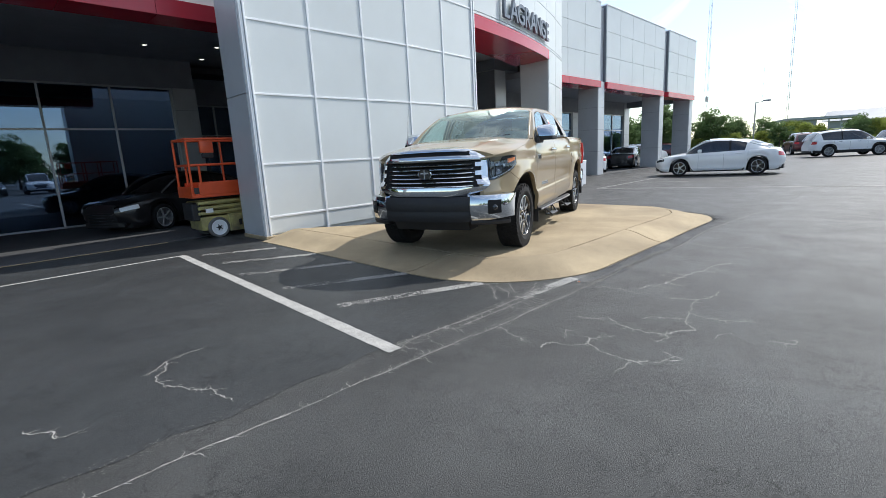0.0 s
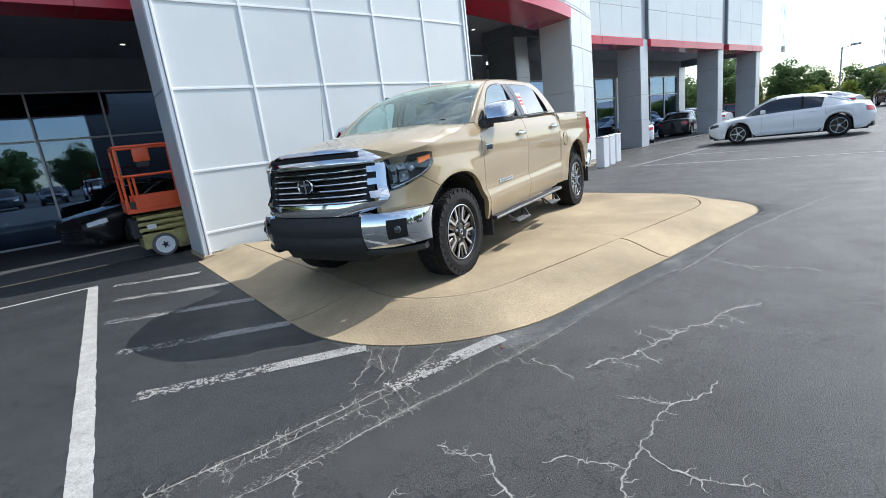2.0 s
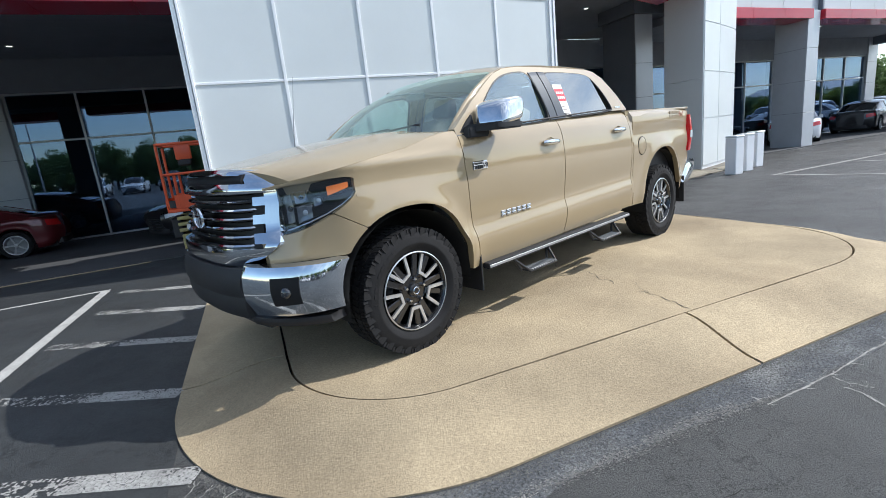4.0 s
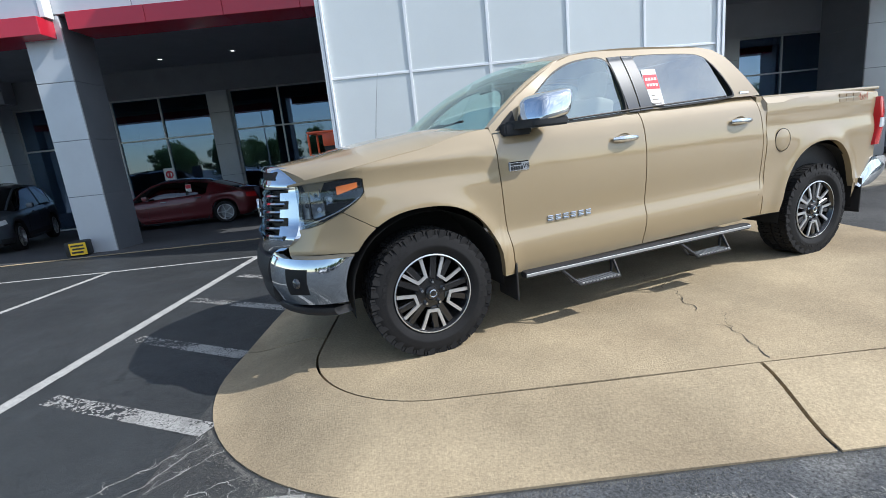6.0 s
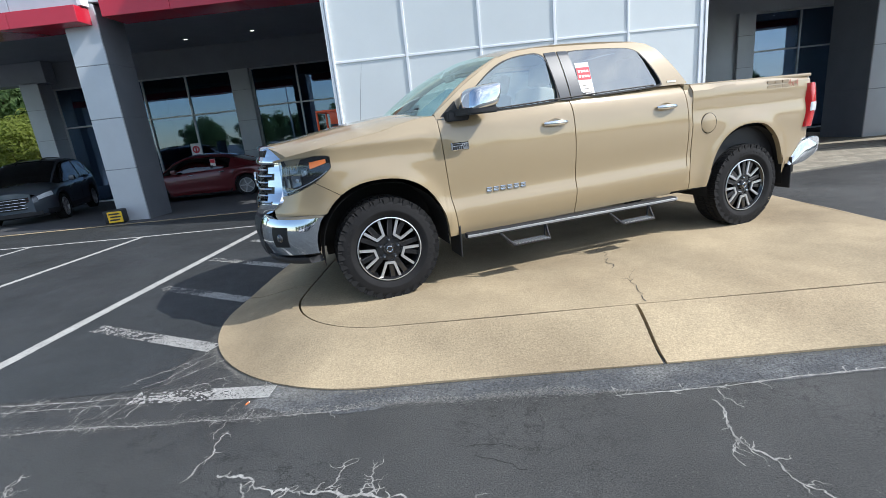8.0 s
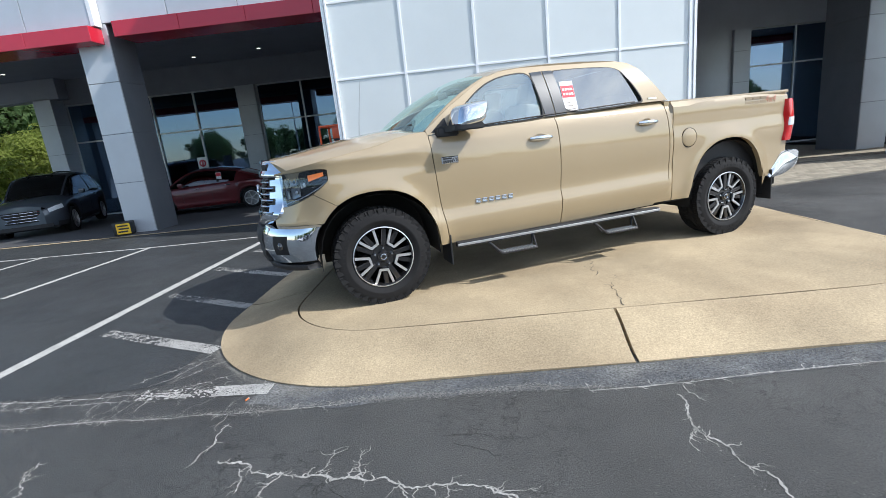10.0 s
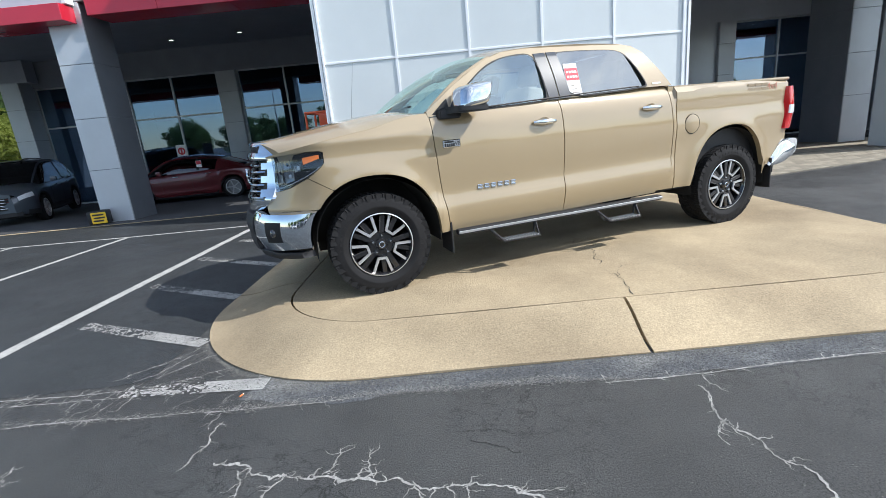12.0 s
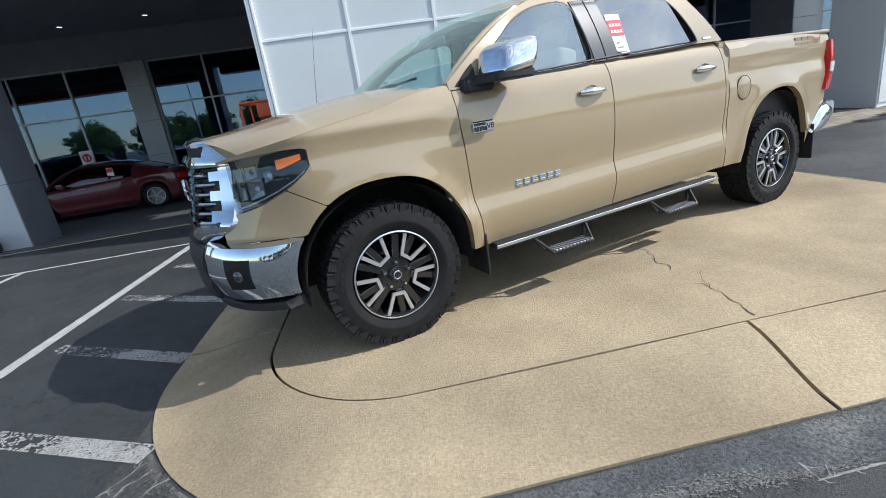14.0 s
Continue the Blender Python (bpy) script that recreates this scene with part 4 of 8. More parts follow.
# room behind
bm = bmesh.new()
for x0, x1, y0, y1, z0, z1 in ((-9.0, -8.8, WIN_Y + 0.3, 27, -0.3, 5), (-8.8, 27, 26.8, 27, -0.3, 5), (26.8, 27, 19.5, 26.8, -0.3, 5), (9.5, 9.7, 12.0, 20.4, -0.3, 5.29), (6.8, 6.92, WIN_Y + 0.3, 20.3, -0.3, 5), (6.9, 9.5, 20.1, 20.35, 3.76, 5)):
    box(bm, x0, x1, y0, y1, z0, z1)
structure("wall_inside", bm, M["stucco"], "dim showroom inner walls", category="wall")
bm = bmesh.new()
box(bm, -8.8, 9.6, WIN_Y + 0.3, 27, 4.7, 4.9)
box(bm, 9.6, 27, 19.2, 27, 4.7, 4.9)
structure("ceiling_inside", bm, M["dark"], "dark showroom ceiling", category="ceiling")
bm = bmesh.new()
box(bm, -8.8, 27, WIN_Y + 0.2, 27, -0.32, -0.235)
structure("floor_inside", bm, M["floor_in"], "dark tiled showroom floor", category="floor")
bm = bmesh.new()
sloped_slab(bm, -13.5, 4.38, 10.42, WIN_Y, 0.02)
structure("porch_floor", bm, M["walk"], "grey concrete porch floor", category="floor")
bm = bmesh.new()
ribbon(bm, [(-13.5, 10.32), (3.2, 10.32)], 0.12, 0.012)
structure("porch_kerb", bm, M["concrete"], "pale concrete edging of the porch", category="kerb")
# unseen block added behind the upper walls to keep skylight off the porches
bm = bmesh.new()
box(bm, -13.7, 37.8, LY + 1.9, 18.9, 5.3, 7.7)
structure("roof", bm, M["far_wall"], "unseen plain block over the porches that keeps the sky out", category="roof")


def downlight(x, y, z):
    d = thing("ceiling_downlight", "small round recessed downlight in the soffit", "light", Matrix.Translation((x, y, z)), "porch downlights")
    bm = bmesh.new()
    lathe(bm, [(0.062, 0.0), (0.085, 0.0), (0.085, 0.012), (0.062, 0.012)], 20, True)
    bmesh.ops.rotate(bm, verts=bm.verts, matrix=Matrix.Rotation(math.pi / 2, 3, "X"))
    part("ring", bm, M["trim"], d, at=Matrix.Translation((0, 0, -0.005)))
    bm = bmesh.new()
    lathe(bm, [(0.001, 0.0), (0.06, 0.0), (0.06, 0.01), (0.001, 0.01)], 20, True)
    bmesh.ops.rotate(bm, verts=bm.verts, matrix=Matrix.Rotation(math.pi / 2, 3, "X"))
    part("lens", bm, M["lamp"], d, at=Matrix.Translation((0, 0, -0.004)))


for x, y in ((-2.25, 17.3), (0.13, 17.1), (5.1, 16.8), (7.1, 18.0), (6.9, 16.1), (-8.5, 16.6)):
    downlight(x, y, SOF - 0.005)
for x, y in ((16.3, 14.5), (13.4, 13.0)):
    downlight(x, y, 5.285)
for x, y in ((21.5, 14.2), (28.5, 14.2)):
    downlight(x, y, 4.605)

# entrance recess behind the portal
ceiling_slab("ceiling_entrance", 9.7, 19.0, 11.2, 19.2, 5.29)
bm = bmesh.new()
box(bm, 17.30, 19.0, 13.42, 15.08, 4.86, 5.28, 0.01)
structure("beam_entrance", bm, M["grey"], "dark grey beam on the entrance column", category="beam")
bm = bmesh.new()
box(bm, 10.70, 10.80, 9.62, 12.0, -0.1, 4.6)
structure("wall_entrance_left", bm, M["silver"], "dark grey wall inside the entrance", category="wall")
bm = bmesh.new()
box(bm, 9.7, 17.0, 18.9, 19.15, -0.3, 5.29)
box(bm, 17.0, 21.2, 18.9, 19.15, 4.12, 5.29)
structure("wall_entrance_back", bm, M["silver"], "grey wall round the entrance windows", category="wall")
window("window_4", 17.62, 21.1, 19.0, -0.17, 4.11, 2.78, [19.33])
column("pier_entrance", 17.0, 17.6, 18.75, 19.2, 4.11, "silver panelled pier beside the entrance window", M["silver"], M["silver"])
window("window_5", 12.6, 15.6, 18.8, -0.17, 3.5, 2.3, [14.1])
column("column_entrance", 17.42, 18.16, 13.5, 15.0, 4.85, "square silver panelled column at the entrance, sides darkened for shade", M["grey"], M["silver"])
bm = bmesh.new()
sloped_slab(bm, 10.85, 19.0, 11.42, 18.85, 0.02)
structure("floor_entrance", bm, M["paver"], "pale clay floor inside the entrance", category="floor")
# brick walk in front of the entrance
walk_ob = tagged(new("paver_walk"), "pale clay paver walk before the entrance", "pavement", "", "structure")
bm = bmesh.new()
prism(bm, [(10.85, 8.27), (15.4, 9.30), (18.4, 10.0), (18.4, 11.4), (10.85, 11.4)], "z", -0.05, 0.012)
part("walk_bed", bm, M["paver_joint"], walk_ob)
# pavers in running bond, cut back where pillars and walls stand
bm = bmesh.new()
box(bm, -0.147, 0.147, -0.072, 0.072, 0.0, 0.014, 0.004)
first = None
ca, sa = math.cos(0.219), math.sin(0.219)
for j in range(13):
    for i in range(25):
        a, b = 0.16 + 0.302 * i + 0.151 * (j % 2), 0.08 + 0.152 * j
        x, y = 10.75 + a * ca - b * sa, 8.27 + a * sa + b * ca
        if x < 11.0 or x > 18.2 or y > 11.3 or (x > 16.2 and y > arc_y(x) - 0.35):
            continue
        if first is None:
            first = part("paver", bm, M["paver"], walk_ob)
            ob = first
        else:
            ob = new("paver", first.data)
            ob.parent = walk_ob
        ob.matrix_basis = Matrix.Translation((x, y, 0.012)) @ Matrix.Rotation(0.219, 4, "Z")

# right wing
RY, RX1 = 11.9, 37.9
for k, (a, b) in enumerate(((19.05, 23.72), (24.38, 32.1), (32.85, RX1))):
    panel_wall(f"wall_right_{k + 1}", a, b, RY - 0.05, 4.60, 8.2, 1.0, "pale silver panel upper wall of the service wing", (3, 5, 3)[k], [4.60, 5.80, 7.0, 8.2], M["white"])
    fascia(f"fascia_right_{k + 1}", a, b, RY - 0.12, 4.28, 4.59, 0.9, (3, 5, 3)[k])
for k, a in enumerate((23.65, 31.75, 37.25)):
    column(f"column_right_{k + 1}", a, a + 0.65, RY, RY + 1.1, 4.58, "square column clad in silver panels, sides coloured grey for shade", M["slate_panel"], M["silver"])
for k, (a, b) in enumerate(((23.74, 24.36), (32.12, 32.83))):
    bm = bmesh.new()
    box(bm, a, b, RY + 0.12, RY + 0.9, 4.59, 8.1)
    structure(f"wall_right_slot_{k + 1}", bm, M["silver"], "recessed grey panel strip between wall sections", category="wall")
BY = 16.6
ceiling_slab("ceiling_right", 19.01, RX1, RY + 0.8, BY + 0.3, 4.61)
bm = bmesh.new()
box(bm, 21.4, 37.05, BY - 0.1, BY + 0.2, 3.71, 4.60)
structure("wall_right_back", bm, M["stucco"], "grey stucco wall above the service windows", category="wall")
bm = bmesh.new()
box(bm, 21.2, 21.4, BY - 0.1, 19.15, -0.3, 4.60)
structure("wall_right_return", bm, M["silver"], "grey wall between entrance and service porch", category="wall")
window("window_6", 21.45, 29.25, BY, -0.2, 3.7, 2.55, [23.4, 25.35, 27.3])
window("window_7", 30.1, 37.0, BY, -0.2, 3.7, 2.55, [31.7, 33.35, 35.2])
column("pier_right_1", 29.3, 30.05, BY - 0.12, BY + 0.3, 3.7, "silver panelled pier between service windows", M["silver"], M["silver"])
column("pier_right_2", 37.05, 37.95, BY - 0.15, BY + 0.6, 4.6, "silver panelled pier at the wing's corner", M["silver"], M["silver"])
bm = bmesh.new()
box(bm, 37.35, 37.85, RY + 1.12, BY - 0.16, 4.2, 4.6, 0.01)
structure("beam_right", bm, M["grey"], "dark grey beam along the end of the service porch", category="beam")
bm = bmesh.new()
box(bm, 37.86, 38.0, RY + 0.8, BY + 0.6, 4.28, 4.59, 0.006)
structure("fascia_right_end", bm, M["red"], "glossy red fascia band at the wing's end", category="trim")
bm = bmesh.new()
for x0, x1, y0, y1, z0, z1 in ((21.4, 37.7, 22.0, 22.2, -0.3, 4.6), (37.5, 37.7, BY + 0.6, 22.0, -0.3, 4.6), (21.4, 37.7, BY + 0.32, 22.2, 4.6, 4.68)):
    box(bm, x0, x1, y0, y1, z0, z1)
structure("wall_service_inside", bm, M["stucco"], "dim service lobby walls behind the glass", category="wall")
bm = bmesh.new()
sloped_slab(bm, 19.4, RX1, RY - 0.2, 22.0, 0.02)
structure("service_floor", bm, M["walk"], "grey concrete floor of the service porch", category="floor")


def bollard(x, y):
    b = thing("bollard", "white painted square bollard by the portal", "bollard", Matrix.Translation((x, y, 0)), "white bollards")
    bm = bmesh.new()
    box(bm, -0.14, 0.14, -0.14, 0.14, 0, 0.86, 0.015)
    part("post", bm, M["trim"], b)
    bm = bmesh.new()
    box(bm, -0.15, 0.15, -0.15, 0.15, 0.86, 0.91, 0.02)
    part("cap", bm, M["white"], b)


for x, y in ((15.65, 8.80), (16.35, 9.02), (17.25, 9.36)):
    bollard(x, y)

# ---- wheels, shared by all vehicles ----
def put_y(bm, m):
    bmesh.ops.transform(bm, matrix=m, verts=bm.verts)


def tyre_mesh(bm, r, w, rr):
    """The carcass of a tyre round the y axis, outer side at +y."""
    h = w / 2
    prof = [(rr - 0.012, h * 0.70), (rr + 0.012, h * 0.86), (rr + (r - rr) * 0.35, h * 1.02), (rr + (r - rr) * 0.40, h * 1.035), (rr + (r - rr) * 0.45, h * 1.02), (rr + (r - rr) * 0.60, h * 1.0), (rr + (r - rr) * 0.78, h * 0.95), (r - 0.020, h * 0.88), (r - 0.010, h * 0.76),
            (r - 0.009, 0), (r - 0.010, -h * 0.74), (r - 0.022, -h * 0.90), (rr + (r - rr) * 0.5, -h), (rr, -h * 0.8), (rr - 0.012, -h * 0.6)]
    lathe(bm, prof, 56)


def tread_mesh(bm, r, w, lugs):
    """The tread blocks and shoulder lugs of an off-road tyre."""
    h = w / 2
    for k in range(lugs):
        a = 2 * math.pi * k / lugs
        for j, (y0, y1, rad0, rad1, da) in enumerate(((h * 0.55, h * 0.95, r - 0.03, r + 0.001, 0.0), (h * 0.08, h * 0.48, r - 0.02, r + 0.003, 0.5), (-h * 0.48, -h * 0.06, r - 0.02, r + 0.003, 0.1), (-h * 0.95, -h * 0.55, r - 0.03, r + 0.001, 0.55))):
            ang = a + da * 2 * math.pi / lugs
            pitch = r * math.pi / lugs
            m = Matrix.Rotation(-ang, 4, "Y") @ Matrix.Rotation((0.22, -0.30, 0.30, -0.22)[j], 4, "X")
            if j in (0, 3):
                box(bm, rad0, rad1, y0, y1, -pitch * 0.84, -pitch * 0.10, 0, m)
                box(bm, rad0, rad1 - 0.003, y0, y1 - 0.014 * (k % 2), pitch * 0.10, pitch * 0.84, 0, m)
            else:
                box(bm, rad0, rad1, y0, y1, -pitch * 0.76, pitch * 0.76, 0, m)
        # shoulder lugs running down both sidewalls
        half = r * math.pi / lugs * (0.80 if k % 2 else 0.66)
        m = Matrix.Rotation(-a, 4, "Y") @ Matrix.Rotation(0.10 if k % 2 else -0.06, 4, "X")
        for s in (1, -1):
            y0, y1 = sorted((s * h * 0.86, s * h * (0.975 if k % 2 else 0.955)))
            box(bm, r - (0.052 if k % 2 else 0.030), r - 0.002, y0, y1, -half, half, 0, m)


def truck_wheel(parent, x, y, z, side):
    """An off-road wheel; side +1: outer face towards +y."""
    w = new("wheel")
    w.parent = parent
    w.matrix_basis = Matrix.Translation((x, y, z)) @ (Matrix.Identity(4) if side > 0 else Matrix.Rotation(math.pi, 4, "Z")) @ Matrix.Rotation(0.3 * x, 4, "Y")
    bm = bmesh.new()
    tyre_mesh(bm, 0.407, 0.275, 0.250)
    part("tyre", bm, M["rubber"], w, "knobbly black all-terrain tyre", smooth=35)
    bm = bmesh.new()
    tread_mesh(bm, 0.407, 0.275, 62)
    tagged(part("tread", bm, M["rubber"], w), kind="stuff")
    for k in range(18):
        bm = bmesh.new()
        m = Matrix.Rotation(-(0.6 + k % 9 * 0.13 + (math.pi if k > 8 else 0)), 4, "Y")
        box(bm, 0.316, 0.337, 0.134, 0.1412, -0.014, 0.012 if k % 3 else -0.004, 0, m)
        part("sidewall_mark", bm, M["rubber"], w)
    bm = bmesh.new()
    lathe(bm, [(0.250, 0.10), (0.257, 0.125), (0.248, 0.128), (0.240, 0.118), (0.229, 0.06), (0.218, -0.02), (0.222, -0.11)], 48)
    part("rim", bm, M["gloss_black"], w, smooth=40)
    bm = bmesh.new()
    lathe(bm, [(0.2455, 0.1225), (0.2500, 0.1292), (0.2570, 0.1265), (0.2570, 0.122)], 64)
    part("rim_lip", bm, M["alloy"], w, "machined alloy rim edge", smooth=60)
    bm = bmesh.new()
    lathe(bm, [(0.001, 0.092), (0.098, 0.09), (0.108, 0.08), (0.115, 0.02), (0.23, -0.06), (0.001, -0.06)], 40)
    for k in range(5):
        for s in (-1, 1):
            a = 2 * math.pi * k / 5 + s * 0.235
            m = Matrix.Rotation(-a, 4, "Y")
            box(bm, 0.09, 0.24, 0.03, 0.102, -0.022, 0.022, 0.006, m)
    part("spokes", bm, M["gloss_black"], w, smooth=30)
    # brake disc and caliper
    bm = bmesh.new()
    lathe(bm, [(0.07, -0.02), (0.165, -0.02), (0.165, -0.045), (0.07, -0.045)], 40, True)
    part("brake_disc", bm, M["alloy"], w, smooth=30)
    # machined U faces: inner bar and two arms that widen outwards
    for k in range(5):
        a = 2 * math.pi * k / 5 + math.pi / 2
        bm = bmesh.new()
        pts = [(0.106, -0.038), (0.106, 0.038), (0.128, 0.048), (0.2410, 0.091), (0.2428, 0.069), (0.140, 0.031), (0.125, 0.026), (0.125, -0.026), (0.140, -0.031), (0.2428, -0.069), (0.2410, -0.091), (0.128, -0.048)]
        A, B = [bm.verts.new((p[0], 0.112, p[1])) for p in pts], [bm.verts.new((p[0], 0.098, p[1])) for p in pts]
        bm.faces.new((A[0], A[1], A[2], A[5], A[6], A[7], A[8], A[11]))
        bm.faces.new((A[2], A[3], A[4], A[5]))
        bm.faces.new((A[8], A[9], A[10], A[11]))
        for i in range(12):
            j = (i + 1) % 12
            bm.faces.new((A[i], B[i], B[j], A[j]))
        put_y(bm, Matrix.Rotation(-a, 4, "Y"))
        part("spoke_face", bm, M["alloy"], w, "machined alloy spoke face")
    for k in range(5):
        a = 2 * math.pi * k / 5 + math.pi / 2 + math.pi / 5
        bm = bmesh.new()
        lathe(bm, [(0.001, 0.118), (0.008, 0.118), (0.013, 0.108), (0.013, 0.085)], 8)
        part("lug_nut", bm, M["chrome"], w, smooth=30, at=Matrix.Translation((0.075 * math.cos(a), 0, 0.075 * math.sin(a))))
    bm = bmesh.new()
    lathe(bm, [(0.001, 0.122), (0.036, 0.118), (0.046, 0.106), (0.048, 0.088)], 28)
    part("hub_cap", bm, M["gloss_black"], w, smooth=30)
    bm = bmesh.new()
    lathe(bm, [(0.018, 0.119), (0.022, 0.123), (0.026, 0.1195)], 24)
    part("cap_ring", bm, M["chrome"], w, smooth=40)


# ---- the pickup truck: x forward, y to its left, z up ----
TM = Matrix.Translation((7.158, 5.435, 0.132)) @ Matrix.Rotation(math.atan2(-0.330, -0.944), 4, "Z")
truck = thing("pickup_truck", "sand beige crew cab pickup truck parked on a concrete pad", "pickup truck", TM)
PAINT, CHROME, BLACK = M["sand_paint"], M["chrome"], M["black"]
FX, RX, HUB = 1.85, -1.85, 0.407
plan = table([(-2.75, -0.055), (-2.55, -0.03), (-2.2, -0.008), (-1.5, 0), (1.6, 0), (2.0, -0.012), (2.25, -0.04), (2.42, -0.13), (2.56, -0.245), (2.66, -0.35), (2.72, -0.43)])
plan_low = table([(2.0, -0.012), (2.25, -0.04), (2.42, -0.10), (2.56, -0.18), (2.66, -0.28), (2.72, -0.36)])
side_y = table([(0.36, 0.925), (0.43, 0.945), (0.52, 0.972), (0.605, 0.988), (0.65, 0.985), (0.72, 0.964), (0.80, 0.968), (0.92, 0.980), (1.04, 0.987), (1.14, 0.986), (1.22, 0.979), (1.28, 0.970), (1.33, 0.956), (1.38, 0.936), (1.42, 0.905), (1.45, 0.87)])
bed_y = table([(0.36, 0.93), (0.43, 0.945), (0.55, 0.965), (0.70, 0.966), (0.90, 0.972), (1.05, 0.985), (1.13, 0.978), (1.18, 0.968), (1.30, 0.972), (1.385, 0.965), (1.415, 0.945), (1.435, 0.905)])


def body_y(x, z):
    lift = 0.045 * (1.2 - x) / 2.2 if -1.2 < x < 1.3 else (0.045 if x <= -1.2 else 0.0)
    y = bed_y(z) if x < -1.1 else side_y(z - lift * (1 if z < 0.85 else max(0, 1 - (z - 0.85) * 4)))
    low = max(0.0, min(1.0, (0.97 - z) / 0.2)) if x > 2.0 else 0.0
    y += plan(x) * (1 - low) + (plan_low(x) * low if low else 0.0)
    if x > 1.2:
        y += (0.011 * math.exp(-(((z - 1.235) / 0.028) ** 2)) - 0.010 * math.exp(-(((z - 1.13) / 0.05) ** 2))) * min(1, (x - 1.2) / 0.3)
    for cx, top in ((FX + 0.01, 0.965), (RX + 0.03, 1.02)):
        r = math.hypot((x - cx) / 0.52, (z - 0.40) / (top - 0.40))
        if r > 0.9:
            y += 0.024 * math.exp(-(((r - 1.0) / 0.14) ** 2))
    return y


def arch(x, cx, half, top, flat):
    d = abs(x - cx) / half
    return flat if d >= 1 else 0.36 + (top - 0.36) * (1 - d**2.35) ** (1 / 2.35)


def side_panel(name, x0, x1, zl, zu, nx, nz, mat=None, label="", xs=None, depth=0.05):
    """One body side panel, left and right: x0(v) and x1(v) are its end edges, zl(x) and zu(x) its lower and upper edge."""
    for s in (1, -1):
        bm = bmesh.new()

        def f(u, v):
            x = x0(v) + (x1(v) - x0(v)) * (xs(u) if xs else u)
            z = zl(x) + (zu(x) - zl(x)) * v
            return Vector((x, s * body_y(x, z), z))
        vs = grid(bm, nx, nz, f, s > 0)
        flange(bm, vs, lambda co: Vector((co.x, co.y - s * depth, co.z)))
        part(name, bm, mat or PAINT, truck, label, smooth=32)


def ease(pts):
    """Puts more columns where a wheel arch is steep."""
    return table(pts)


G = 0.004
seam_f = table([(0, 1.258), (0.45, 1.318), (1, 1.358)])
seam_m = table([(0, 0.158), (0.5, 0.150), (0.92, 0.158), (1, 0.17)])
seam_r = table([(0, -0.905), (0.12, -0.985), (0.25, -1.055), (0.5, -1.065), (1, -1.035)])
belt = table([(-1.1, 1.44), (-0.7, 1.436), (0.15, 1.402), (1.2, 1.352), (1.35, 1.345)])
sill = table([(-1.1, 0.455), (1.3, 0.425)])
hood_line = table([(1.2, 1.372), (1.335, 1.380), (1.50, 1.372), (1.65, 1.345), (1.80, 1.308), (2.0, 1.278), (2.2, 1.246), (2.39, 1.212), (2.5, 1.192), (2.62, 1.168)])
crown_line = table([(1.36, 1.405), (1.60, 1.424), (1.87, 1.400), (2.05, 1.376), (2.25, 1.342), (2.45, 1.306), (2.60, 1.288), (2.75, 1.268)])
f_arch = lambda x: arch(x, FX + 0.01, 0.515, 0.965, 0.425) if x < 2.3 else max(arch(x, FX + 0.01, 0.515, 0.965, 0.425), 0.73)
r_arch = lambda x: arch(x, RX + 0.03, 0.50, 1.02, 0.47 if x > RX else 0.56)
side_panel("front_door", lambda v: seam_m(v) + G, lambda v: seam_f(v) - G, sill, belt, 26, 22)
side_panel("rear_door", lambda v: seam_r(v) + G, lambda v: seam_m(v) - G, sill, belt, 26, 22)
fender_low = lambda x: f_arch(x) if x < 2.165 else max(f_arch(x), 0.888 + 0.64 * (x - 2.165))
side_panel("front_fender", lambda v: seam_f(v) + G, lambda v: 2.20, fender_low, hood_line, 60, 16)
side_panel("bed_side", lambda v: -2.66 - 0.03 * (1 - v), lambda v: -1.115, r_arch, lambda x: 1.425, 64, 18)
side_panel("cab_corner", lambda v: -1.105, lambda v: seam_r(v) - G, lambda x: 0.47, lambda x: 1.44, 4, 16)
HL_X = table([(0, 2.558), (0.25, 2.50), (0.5, 2.405), (0.75, 2.31), (1, 2.205)])
HL_LOW = table([(2.19, 1.112), (2.205, 1.095), (2.23, 1.068), (2.33, 0.998), (2.45, 0.940), (2.53, 0.917), (2.59, 0.91), (2.70, 0.90)])
HL_TOP = table([(2.19, 1.158), (2.205, 1.172), (2.24, 1.180), (2.35, 1.180), (2.5, 1.170), (2.6, 1.155), (2.68, 1.15)])
side_panel("fender_tip", lambda v: 2.1995, lambda v: 2.60, lambda x: HL_TOP(x) + 0.004, lambda x: max(hood_line(x), HL_TOP(x) + 0.006), 14, 5)
# painted panel between headlamp and bumper
side_panel("fender_wedge", lambda v: 2.1995, lambda v: 2.325, fender_low, lambda x: max(HL_LOW(x) - 0.005, fender_low(x) + 0.001), 6, 4)
side_panel("bumper_cover", lambda v: 2.168, lambda v: 2.65, lambda x: max(0.755, f_arch(x)), lambda x: min(HL_LOW(x) - 0.005, max(fender_low(x) - 0.005, f_arch(x) + 0.002)) if x < 2.34 else HL_LOW(x) - 0.005, 30, 10)


# bonnet with a raised middle
def hood_edge(x):
    return body_y(x, hood_line(x)) - 0.012


def hood(u, v):
    t = 2 * v - 1
    side = 1.36 + 1.14 * u
    rear, front = 1.36 * t * t + 1.585 * (1 - t * t), 2.50 + 0.185 * (1 - abs(t) ** 2.6)
    x = rear + (front - rear) * u
    k = 1 - abs(t) ** (2.6 + 1.2 * u)
    z = hood_line(side) * (1 - k) + crown_line(x) * k
    z += 0.010 * max(0, min(1, (0.70 - abs(t)) / 0.08)) * (1 - 0.5 * u)
    return Vector((x, hood_edge(side) * t, z + 0.003))


